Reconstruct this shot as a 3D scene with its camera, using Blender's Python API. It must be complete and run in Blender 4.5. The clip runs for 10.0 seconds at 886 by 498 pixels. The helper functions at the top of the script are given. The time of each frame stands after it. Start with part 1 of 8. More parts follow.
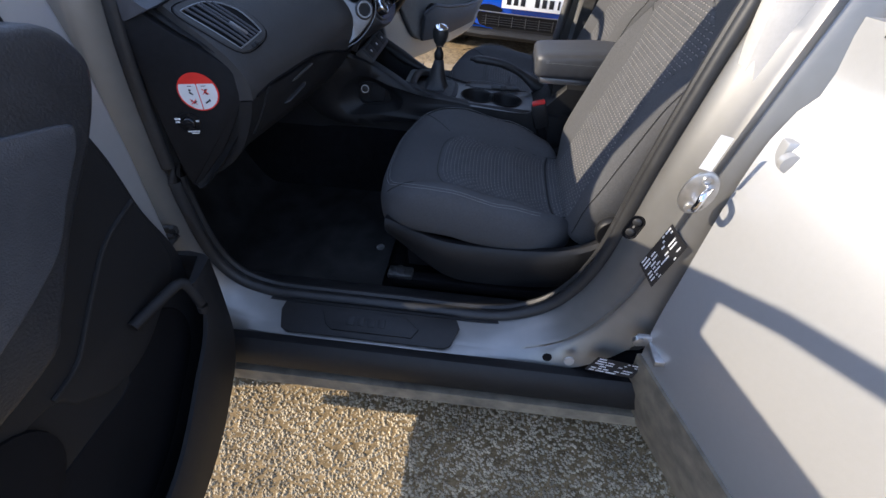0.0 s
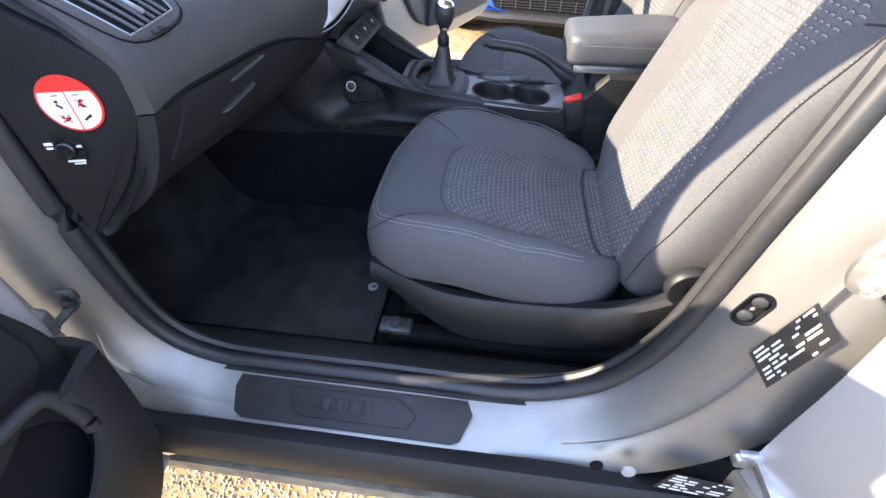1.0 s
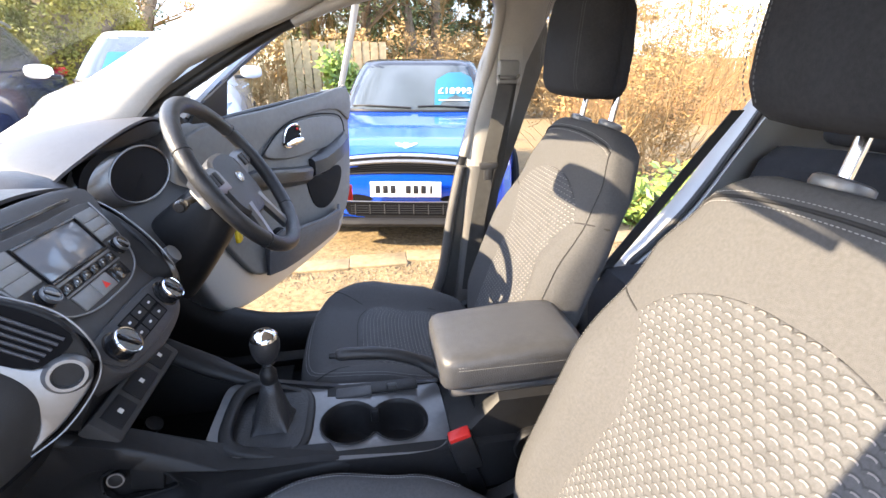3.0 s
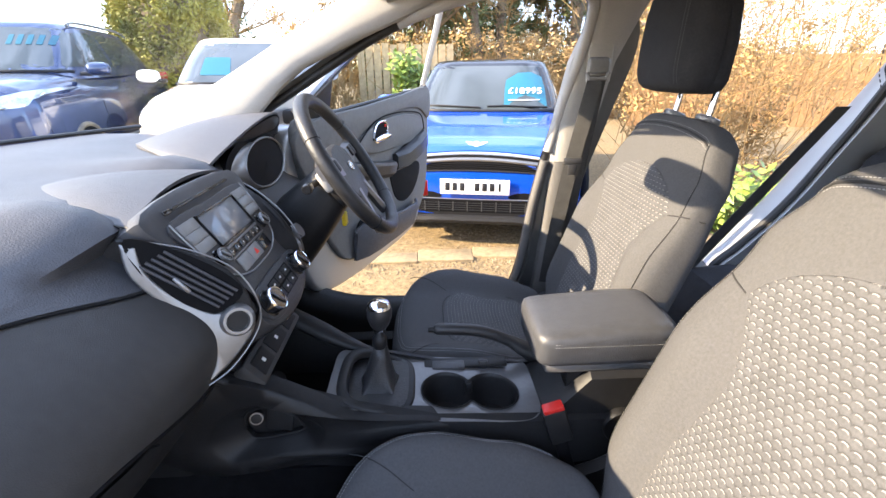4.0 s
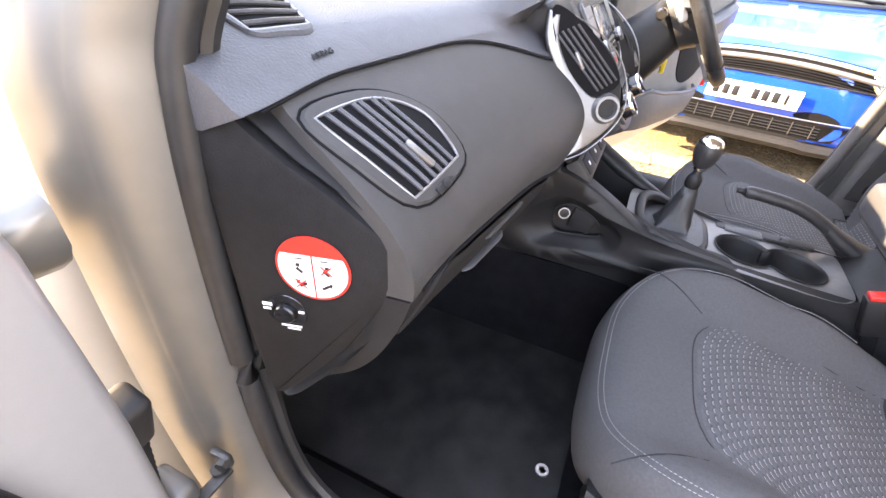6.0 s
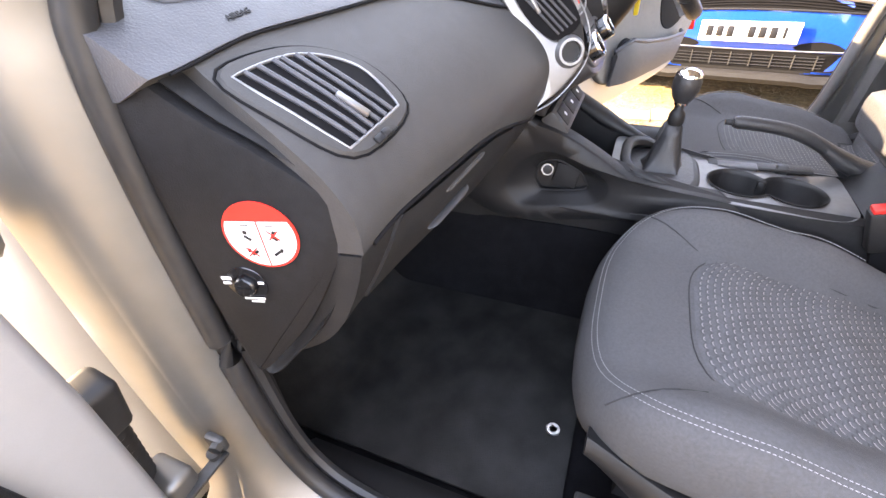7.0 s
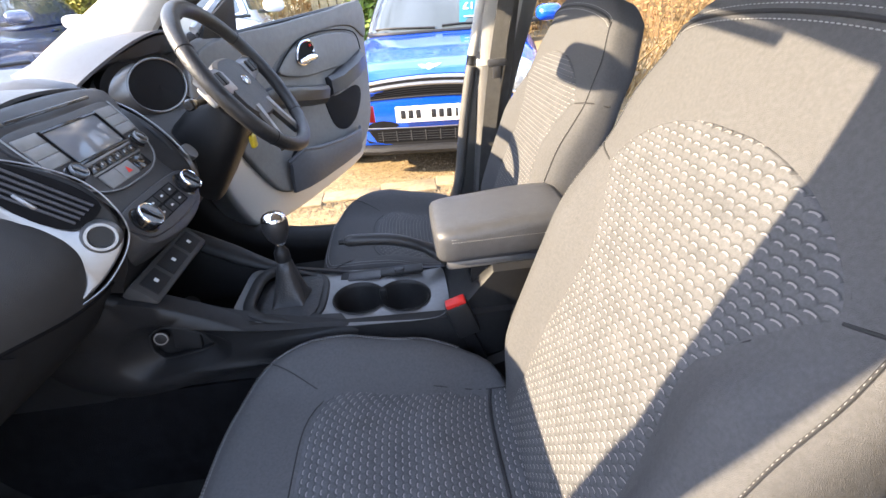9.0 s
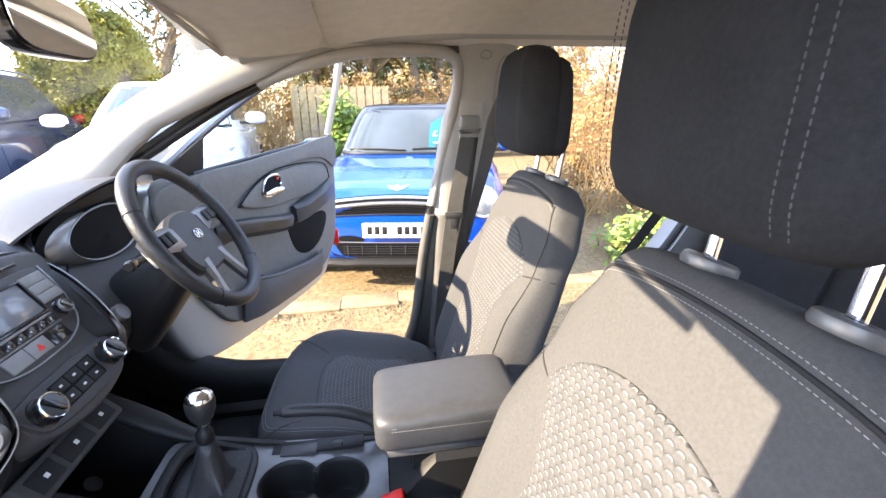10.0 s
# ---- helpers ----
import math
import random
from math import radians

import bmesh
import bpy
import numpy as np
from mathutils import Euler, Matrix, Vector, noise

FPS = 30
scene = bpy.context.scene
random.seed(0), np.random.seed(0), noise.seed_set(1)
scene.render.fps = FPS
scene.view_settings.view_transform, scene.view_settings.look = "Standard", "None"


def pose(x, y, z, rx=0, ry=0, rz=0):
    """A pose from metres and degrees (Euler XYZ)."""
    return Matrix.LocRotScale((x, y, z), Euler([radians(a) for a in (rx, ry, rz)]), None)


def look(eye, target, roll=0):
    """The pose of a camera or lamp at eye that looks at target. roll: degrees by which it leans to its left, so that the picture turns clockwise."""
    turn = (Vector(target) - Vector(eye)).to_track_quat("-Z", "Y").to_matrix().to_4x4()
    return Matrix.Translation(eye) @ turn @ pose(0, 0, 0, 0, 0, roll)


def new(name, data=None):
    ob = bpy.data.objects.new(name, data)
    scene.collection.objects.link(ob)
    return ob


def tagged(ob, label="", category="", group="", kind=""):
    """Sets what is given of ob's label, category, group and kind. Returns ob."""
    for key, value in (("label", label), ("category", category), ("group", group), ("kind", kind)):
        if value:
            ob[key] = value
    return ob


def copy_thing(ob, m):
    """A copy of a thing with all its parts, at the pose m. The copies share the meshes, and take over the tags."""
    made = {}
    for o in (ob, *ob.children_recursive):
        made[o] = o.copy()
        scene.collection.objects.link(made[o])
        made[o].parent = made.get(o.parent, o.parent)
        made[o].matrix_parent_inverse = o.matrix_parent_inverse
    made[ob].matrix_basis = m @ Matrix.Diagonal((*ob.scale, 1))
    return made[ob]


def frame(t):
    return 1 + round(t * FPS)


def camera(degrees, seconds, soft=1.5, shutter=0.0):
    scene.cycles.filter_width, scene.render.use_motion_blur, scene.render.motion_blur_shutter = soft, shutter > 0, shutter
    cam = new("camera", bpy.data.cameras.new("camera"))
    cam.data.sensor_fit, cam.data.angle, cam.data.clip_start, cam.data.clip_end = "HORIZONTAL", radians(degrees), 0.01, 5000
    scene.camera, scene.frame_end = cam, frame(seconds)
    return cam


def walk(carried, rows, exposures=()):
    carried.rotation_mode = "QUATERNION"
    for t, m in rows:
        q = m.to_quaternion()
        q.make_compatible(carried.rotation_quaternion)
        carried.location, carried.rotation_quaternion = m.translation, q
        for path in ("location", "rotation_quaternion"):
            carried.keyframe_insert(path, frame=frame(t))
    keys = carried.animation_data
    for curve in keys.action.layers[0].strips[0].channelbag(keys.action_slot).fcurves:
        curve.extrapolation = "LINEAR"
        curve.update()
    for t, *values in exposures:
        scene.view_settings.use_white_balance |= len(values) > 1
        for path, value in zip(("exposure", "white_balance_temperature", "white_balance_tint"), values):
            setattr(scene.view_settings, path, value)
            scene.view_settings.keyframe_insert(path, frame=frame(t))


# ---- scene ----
cam = camera(91.2, 10.0)
PATH = [
    (0, (0.447, -0.702, 1.277), (0.329, 0.804, -0.033), 2.9),
    (0.5, (0.41, -0.62, 1.226), (0.26, 0.875, -0.094), 2.3),
    (1, (0.441, -0.404, 1.177), (0.247, 1.067, -0.165), 0.1),
    (1.5, (0.473, -0.197, 1.193), (0.357, 1.305, -0.122), -0.8),
    (2, (0.468, -0.025, 1.247), (0.622, 1.618, 0.118), -1.4),
    (2.5, (0.467, 0.071, 1.317), (0.777, 1.819, 0.395), -0.1),
    (2.7, (0.485, 0.082, 1.331), (0.817, 1.864, 0.485), 0.4),
    (3.8, (0.428, 0.043, 1.358), (0.63, 1.905, 0.656), -0.8),
    (4, (0.383, 0.017, 1.336), (0.467, 1.866, 0.577), -0.5),
    (4.5, (0.286, -0.064, 1.283), (0.021, 1.696, 0.372), -1.1),
    (4.7, (0.238, -0.106, 1.245), (-0.162, 1.584, 0.253), 0.6),
    (5, (0.171, -0.155, 1.219), (-0.379, 1.469, 0.191), 4.2),
    (5.5, (0.14, -0.182, 1.205), (-0.483, 1.378, 0.12), 5.1),
    (5.7, (0.136, -0.187, 1.205), (-0.475, 1.352, 0.084), 5.2),
    (6.8, (0.183, -0.189, 1.167), (-0.525, 1.265, -0.01), -3.2),
    (7, (0.202, -0.178, 1.161), (-0.486, 1.276, -0.028), -4.8),
    (7.5, (0.256, -0.11, 1.145), (-0.249, 1.392, -0.074), -5.4),
    (8, (0.374, -0.047, 1.191), (0.17, 1.537, -0.013), -6.3),
    (8.5, (0.501, -0.037, 1.219), (0.539, 1.63, 0.115), -6.4),
    (9, (0.561, -0.014, 1.253), (0.671, 1.711, 0.248), -5.1),
    (9.5, (0.591, 0.023, 1.298), (0.795, 1.818, 0.441), -1.8),
    (10, (0.619, 0.059, 1.392), (0.915, 1.938, 0.774), -0.7),
]
EXPOSURES = [(0.0, 1.8, 5800, 15), (0.2, 2.7, 6000, 15), (0.5, 3.2, 6350, 16), (1.0, 3.6, 6250, 16), (1.5, 3.62, 6250, 15), (2.0, 3.62, 6500, 15), (2.7, 3.4, 6700, 15), (4.2, 3.1, 6700, 15), (4.6, 3.35, 6900, 17), (5.2, 4.0, 7900, 20), (7.4, 4.6, 8200, 20), (8.0, 4.05, 7800, 19), (8.4, 3.5, 7000, 16), (9.5, 3.35, 6700, 15), (10.0, 3.4, 6600, 15)]
walk(cam, [(t, look(eye, target, roll)) for t, eye, target, roll in PATH], EXPOSURES)

# low spring sun from ahead of the parked car, a little to its passenger side
SUN_WAY = Vector((0.86, 0.16, -0.447)).normalized()      # the way the light travels
world = bpy.data.worlds.new("sky")
scene.world = world
world.use_nodes = True
_n, _l = world.node_tree.nodes, world.node_tree.links
_sky = _n.new("ShaderNodeTexSky")
_sky.sky_type = "NISHITA"
_sky.sun_disc = False
_sky.sun_elevation = math.asin(-SUN_WAY.z)
_sky.sun_rotation = math.atan2(-SUN_WAY.x, -SUN_WAY.y)
_sky.air_density, _sky.dust_density, _sky.ozone_density = 1.0, 1.2, 1.0
# broken white cloud over the blue
_co = _n.new("ShaderNodeTexCoord")
_mp = _n.new("ShaderNodeMapping")
_mp.inputs["Scale"].default_value = (1.0, 1.0, 2.6)
_cl = _n.new("ShaderNodeTexNoise")
_cl.inputs["Scale"].default_value, _cl.inputs["Detail"].default_value, _cl.inputs["Roughness"].default_value = 2.3, 7.0, 0.58
_rp = _n.new("ShaderNodeValToRGB")
_rp.color_ramp.elements[0].position, _rp.color_ramp.elements[1].position = 0.44, 0.60
_mx = _n.new("ShaderNodeMix")
_mx.data_type = "RGBA"
_mx.inputs[7].default_value = (3.3, 4.2, 6.0, 1)
_l.new(_co.outputs["Generated"], _mp.inputs["Vector"])
_l.new(_mp.outputs["Vector"], _cl.inputs["Vector"])
_l.new(_cl.outputs["Fac"], _rp.inputs["Fac"])
_l.new(_rp.outputs["Color"], _mx.inputs[0])
_l.new(_sky.outputs["Color"], _mx.inputs[6])
_bg = _n["Background"]
_bg.inputs["Strength"].default_value = 0.11
_l.new(_mx.outputs[2], _bg.inputs["Color"])
sun = new("sun", bpy.data.lights.new("sun", "SUN"))
sun.data.energy, sun.data.angle, sun.data.color = 2.5, radians(0.5), (1.0, 0.845, 0.59)
sun.matrix_world = look((0, 0, 20), Vector((0, 0, 20)) + SUN_WAY)
# ---- materials ----
def mat(name, colour, rough=0.5, metal=0.0, scale=40.0, vary=0.12, bump=0.0, bscale=400.0, coat=0.0, blotch=0.0, rvary=0.08, spec=0.5, flake=False, second=None, space="Object"):
    """A surface with colour varied at two scales, relief and uneven gloss."""
    m = bpy.data.materials.new(name)
    m.use_nodes = True
    nt = m.node_tree
    n, l = nt.nodes, nt.links
    b = n["Principled BSDF"]
    b.inputs["Metallic"].default_value = metal
    b.inputs["Coat Weight"].default_value = coat
    b.inputs["Coat Roughness"].default_value = 0.04
    b.inputs["Specular IOR Level"].default_value = spec
    co = n.new("ShaderNodeTexCoord")
    fine, wide = n.new("ShaderNodeTexNoise"), n.new("ShaderNodeTexNoise")
    for t, s in ((fine, scale), (wide, scale / 9)):
        t.inputs["Scale"].default_value, t.inputs["Detail"].default_value = s, 4.0
        l.new(co.outputs[space], t.inputs["Vector"])
    add = n.new("ShaderNodeMath")
    add.operation = "ADD"
    l.new(fine.outputs["Fac"], add.inputs[0])
    l.new(wide.outputs["Fac"], add.inputs[1])
    ramp = n.new("ShaderNodeMapRange")
    ramp.inputs["From Min"].default_value, ramp.inputs["From Max"].default_value = 0.7, 1.3
    l.new(add.outputs[0], ramp.inputs["Value"])
    mix = n.new("ShaderNodeMix")
    mix.data_type = "RGBA"
    low = [max(0.0, c * (1 - vary)) for c in colour]
    high = second or [min(1.0, c * (1 + vary)) for c in colour]
    mix.inputs[6].default_value, mix.inputs[7].default_value = (*low, 1), (*high, 1)
    l.new(ramp.outputs[0], mix.inputs[0])
    l.new(mix.outputs[2], b.inputs["Base Color"])
    rr = n.new("ShaderNodeMapRange")
    rr.inputs["To Min"].default_value, rr.inputs["To Max"].default_value = max(0.02, rough - rvary), min(1.0, rough + rvary)
    l.new(wide.outputs["Fac"], rr.inputs["Value"])
    l.new(rr.outputs[0], b.inputs["Roughness"])
    if bump:
        bt = n.new("ShaderNodeTexNoise")
        bt.inputs["Scale"].default_value, bt.inputs["Detail"].default_value = bscale, 3.0
        l.new(co.outputs[space], bt.inputs["Vector"])
        bp = n.new("ShaderNodeBump")
        bp.inputs["Strength"].default_value, bp.inputs["Distance"].default_value = bump, 0.002
        l.new(bt.outputs["Fac"], bp.inputs["Height"])
        l.new(bp.outputs["Normal"], b.inputs["Normal"])
    return m


def weave(name, colour, thread, cell=(0.0185, 0.0125), arc=True):
    """Quilted seat cloth: staggered raised scales, each with a pale stitched arc, in the mesh's own u, v metres."""
    m = mat(name, colour, rough=0.92, scale=300, vary=0.18, spec=0.2)
    nt = m.node_tree
    n, l = nt.nodes, nt.links
    b = n["Principled BSDF"]

    def op(kind, a, c=None, d=None):
        q = n.new("ShaderNodeMath")
        q.operation = kind
        for k, v in enumerate((a, c, d)):
            if v is None:
                continue
            if isinstance(v, (int, float)):
                q.inputs[k].default_value = v
            else:
                l.new(v, q.inputs[k])
        return q.outputs[0]

    uv = n.new("ShaderNodeUVMap")
    sep = n.new("ShaderNodeSeparateXYZ")
    l.new(uv.outputs["UV"], sep.inputs[0])
    u, v = op("DIVIDE", sep.outputs[0], cell[0]), op("DIVIDE", sep.outputs[1], cell[1])
    row = op("FLOOR", v)
    shift = op("MULTIPLY", op("MODULO", op("ABSOLUTE", row), 2.0), 0.5)
    fu = op("SUBTRACT", op("FRACT", op("ADD", u, shift)), 0.5)
    fv = op("SUBTRACT", op("FRACT", v), 0.5)
    # each scale: a domed pad, its top fold darkened with painted shade, a pale thread arc inside the fold
    px, py = op("MULTIPLY", fu, 1.35), op("ADD", fv, 0.42)
    d = op("SQRT", op("ADD", op("MULTIPLY", px, px), op("MULTIPLY", py, py)))
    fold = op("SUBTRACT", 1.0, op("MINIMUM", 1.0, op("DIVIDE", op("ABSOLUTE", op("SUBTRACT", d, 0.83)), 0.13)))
    line = op("LESS_THAN", op("ABSOLUTE", op("SUBTRACT", d, 0.66)), 0.085)
    keep = op("LESS_THAN", op("ABSOLUTE", fu), 0.27)
    mask = op("MULTIPLY", op("MULTIPLY", line, keep), op("GREATER_THAN", fv, -0.1))
    base = b.inputs["Base Color"].links[0].from_socket
    # crease shade mixed into the cloth colour along the fold
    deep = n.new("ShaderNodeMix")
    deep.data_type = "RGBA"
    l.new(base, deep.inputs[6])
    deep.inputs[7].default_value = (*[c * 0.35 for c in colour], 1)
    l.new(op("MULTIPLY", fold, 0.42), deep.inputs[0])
    mix = n.new("ShaderNodeMix")
    mix.data_type = "RGBA"
    l.new(deep.outputs[2], mix.inputs[6])
    mix.inputs[7].default_value = (*thread, 1)
    l.new(op("MULTIPLY", mask, 0.8), mix.inputs[0])
    l.new(mix.outputs[2], b.inputs["Base Color"])
    bulge = op("SUBTRACT", op("SUBTRACT", 1.0, op("MULTIPLY", d, d)), op("MULTIPLY", fold, 0.6))
    grain = n.new("ShaderNodeTexNoise")
    grain.inputs["Scale"].default_value = 900.0
    l.new(uv.outputs["UV"], grain.inputs["Vector"])
    h = op("ADD", op("ADD", bulge, op("MULTIPLY", mask, 0.5)), op("MULTIPLY", grain.outputs["Fac"], 0.35))
    bp = n.new("ShaderNodeBump")
    bp.inputs["Strength"].default_value, bp.inputs["Distance"].default_value = 0.7, 0.0022
    l.new(h, bp.inputs["Height"])
    l.new(bp.outputs["Normal"], b.inputs["Normal"])
    return m


def glass(name, tint=(0.93, 0.96, 0.95), gloss=0.045):
    m = bpy.data.materials.new(name)
    m.use_nodes = True
    n, l = m.node_tree.nodes, m.node_tree.links
    n.remove(n["Principled BSDF"])
    tr, gl, mx = n.new("ShaderNodeBsdfTransparent"), n.new("ShaderNodeBsdfGlossy"), n.new("ShaderNodeMixShader")
    tr.inputs["Color"].default_value = (*tint, 1)
    gl.inputs["Roughness"].default_value = 0.02
    mx.inputs[0].default_value = gloss
    l.new(tr.outputs[0], mx.inputs[1])
    l.new(gl.outputs[0], mx.inputs[2])
    l.new(mx.outputs[0], n["Material Output"].inputs["Surface"])
    return m


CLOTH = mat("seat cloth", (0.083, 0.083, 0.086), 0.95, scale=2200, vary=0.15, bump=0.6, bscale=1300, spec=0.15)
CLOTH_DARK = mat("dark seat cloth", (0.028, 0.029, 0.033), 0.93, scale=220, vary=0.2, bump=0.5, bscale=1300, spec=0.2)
QUILT = weave("quilted seat cloth", (0.083, 0.084, 0.088), (0.25, 0.235, 0.23), (0.0140, 0.0102))
THREAD = mat("pale thread", (0.27, 0.27, 0.275), 0.8, scale=300)
DIM_THREAD = mat("dark grey thread", (0.075, 0.075, 0.08), 0.85, scale=300)
SEAM = mat("seam shadow thread", (0.02, 0.02, 0.022), 0.9, scale=300)
DASH = mat("grained dash plastic", (0.066, 0.067, 0.075), 0.48, scale=60, vary=0.12, bump=0.45, bscale=420, spec=0.36)
DASH_LOW = mat("smooth dash plastic", (0.016, 0.016, 0.017), 0.58, scale=60, vary=0.1, bump=0.25, bscale=700, spec=0.22)
PAD = mat("smooth grey dash pad", (0.046, 0.045, 0.045), 0.50, scale=60, vary=0.1, bump=0.3, bscale=700, spec=0.25)
BLACK = mat("black plastic", (0.014, 0.014, 0.015), 0.48, scale=90, vary=0.2, bump=0.2, bscale=600, spec=0.3)
END = mat("matt black end plastic", (0.011, 0.011, 0.012), 0.62, scale=90, vary=0.2, bump=0.3, bscale=600, spec=0.15)
STACK = mat("satin dark centre plastic", (0.043, 0.043, 0.046), 0.44, scale=90, vary=0.15, bump=0.25, bscale=700, spec=0.45)
BLACK_DEEP = mat("matt black plastic", (0.005, 0.005, 0.006), 0.8, scale=90, vary=0.2, spec=0.15)
GLOSSY = mat("gloss black plastic", (0.012, 0.012, 0.013), 0.15, scale=90, vary=0.2, coat=0.3)
CONSOLE = mat("console satin grey", (0.14, 0.14, 0.143), 0.34, metal=0.3, scale=90, vary=0.12)
LEATHER = mat("dark leather", (0.027, 0.027, 0.029), 0.42, scale=60, vary=0.2, bump=0.5, bscale=260)
ARM = mat("armrest leatherette", (0.055, 0.057, 0.064), 0.38, scale=60, vary=0.15, bump=0.45, bscale=420)
RUBBER = mat("rubber seal", (0.020, 0.020, 0.021), 0.5, scale=80, vary=0.25)
CARPET = mat("black carpet", (0.006, 0.006, 0.007), 1.0, scale=35, vary=0.45, bump=0.9, bscale=520, spec=0.1)
MATTEX = mat("floor mat pile", (0.020, 0.020, 0.020), 1.0, scale=14, vary=0.5, bump=0.8, bscale=430, spec=0.08)
# bounced sunlight on the driver's trim is put into this grey
DOOR_LIT = mat("door trim plastic paled for bounced sun", (0.14, 0.135, 0.128), 0.6, scale=60, vary=0.12, bump=0.4, bscale=500, spec=0.3)
SILVER = mat("silver plastic trim", (0.25, 0.25, 0.255), 0.40, metal=0.75, scale=120, vary=0.06)
GREY_BTN = mat("satin grey buttons", (0.21, 0.21, 0.21), 0.38, metal=0.0, scale=120, vary=0.08)
CHROME = mat("chrome", (0.82, 0.82, 0.84), 0.09, metal=1.0, scale=50, vary=0.03, rvary=0.04)
DARK_STEEL = mat("dull dark steel", (0.10, 0.10, 0.10), 0.5, metal=0.8, scale=80, vary=0.3)
STEEL = mat("zinc steel", (0.5, 0.5, 0.5), 0.35, metal=0.9, scale=80, vary=0.2)
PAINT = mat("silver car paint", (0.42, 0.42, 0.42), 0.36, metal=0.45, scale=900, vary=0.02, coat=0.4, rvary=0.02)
# same silver as PAINT, darkened for the shade on the door frames
JAMB = mat("silver paint darkened for shaded door frames", (0.24, 0.236, 0.228), 0.44, metal=0.75, scale=30, vary=0.06, coat=0.25, rvary=0.08)
CLADDING = mat("grey lower cladding", (0.17, 0.15, 0.12), 0.75, scale=25, vary=0.35, bump=0.3, bscale=300, second=(0.30, 0.26, 0.19))
HEADLINE = mat("pale headlining cloth", (0.70, 0.665, 0.61), 0.95, scale=300, vary=0.08, bump=0.4, bscale=900, spec=0.1)
PILLAR_LOW = mat("satin grey lower pillar plastic", (0.13, 0.127, 0.125), 0.38, scale=200, vary=0.08, bump=0.2, bscale=700)
PILLAR = mat("pale grey pillar plastic", (0.40, 0.387, 0.365), 0.55, scale=200, vary=0.05, bump=0.2, bscale=700)
VISOR = mat("visor cloth", (0.60, 0.56, 0.50), 0.8, scale=300, vary=0.08, bump=0.3, bscale=900, spec=0.2)
# reflection on the display is put into its pale blue-grey base
SCREEN = mat("display screen", (0.17, 0.18, 0.20), 0.12, scale=20, vary=0.05, coat=0.5)
RED = mat("red button plastic", (0.62, 0.02, 0.015), 0.4, scale=60, vary=0.1)
RED_PRINT = mat("red print", (0.72, 0.03, 0.02), 0.5, scale=60, vary=0.05)
WHITE_PRINT = mat("white print", (0.72, 0.72, 0.72), 0.5, scale=60, vary=0.04)
BLACK_PRINT = mat("black label print", (0.012, 0.012, 0.014), 0.4, scale=60, vary=0.1)
YELLOW = mat("yellow tag", (0.75, 0.55, 0.02), 0.5, scale=60, vary=0.1)
BELT = mat("woven seat belt", (0.042, 0.041, 0.040), 0.75, scale=500, vary=0.25, bump=0.5, bscale=900)
GLASS = glass("car window glass")
MIRROR = mat("mirror glass", (0.9, 0.9, 0.9), 0.02, metal=1.0, scale=5, vary=0.01, rvary=0.01)
# ---- building tools ----
def mesh_of(name, bm, material, sharp=38, smooth=True):
    me = bpy.data.meshes.new(name)
    bmesh.ops.recalc_face_normals(bm, faces=bm.faces)
    bm.to_mesh(me)
    bm.free()
    me.materials.append(material)
    if smooth:
        me.polygons.foreach_set("use_smooth", [True] * len(me.polygons))
        me.set_sharp_from_angle(angle=radians(sharp))
    return me


def part(name, bm, material, parent=None, label="", sharp=38):
    ob = new(name, mesh_of(name, bm, material, sharp))
    if parent is not None:
        ob.parent = parent
        # meshes are drawn in the world's metres; keep them there under a thing that stands elsewhere
        root = parent
        off = Vector((0, 0, 0))
        while root is not None:
            off += root.location
            root = root.parent
        if off.length > 0:
            ob.data.transform(Matrix.Translation(-off))
    if label:
        tagged(ob, label)
    return ob


def thing(name, at, label, category, group="", kind=""):
    ob = new(name)
    ob.empty_display_size = 0.05
    ob.location = at
    return tagged(ob, label, category, group, kind)


def loft(rings, closed=True, cap=True, loop=False):
    """A skin over rings of points, all with the same count."""
    bm = bmesh.new()
    vs = [[bm.verts.new(p) for p in r] for r in rings]
    n = len(rings[0])
    pairs = list(zip(vs, vs[1:])) + ([(vs[-1], vs[0])] if loop else [])
    for a, b in pairs:
        for i in range(n if closed else n - 1):
            j = (i + 1) % n
            try:
                bm.faces.new((a[i], a[j], b[j], b[i]))
            except ValueError:
                pass
    if cap and closed and not loop:
        bm.faces.new(vs[0])
        bm.faces.new(vs[-1])
    return bm


def surf(fn, nu, nv, thick=0.0, uv=None):
    """A grid skin fn(u, v), u and v from 0 to 1, given thickness if asked; uv(u, v) lays metres on it."""
    bm = bmesh.new()
    lay = bm.loops.layers.uv.new("UVMap") if uv else None
    vs = [[bm.verts.new(fn(i / nu, j / nv)) for j in range(nv + 1)] for i in range(nu + 1)]
    for i in range(nu):
        for j in range(nv):
            f = bm.faces.new((vs[i][j], vs[i + 1][j], vs[i + 1][j + 1], vs[i][j + 1]))
            if lay:
                for lp, (a, c) in zip(f.loops, ((i, j), (i + 1, j), (i + 1, j + 1), (i, j + 1))):
                    lp[lay].uv = uv(a / nu, c / nv)
    if thick:
        bmesh.ops.recalc_face_normals(bm, faces=bm.faces)
        bmesh.ops.solidify(bm, geom=bm.faces[:], thickness=thick)
    return bm


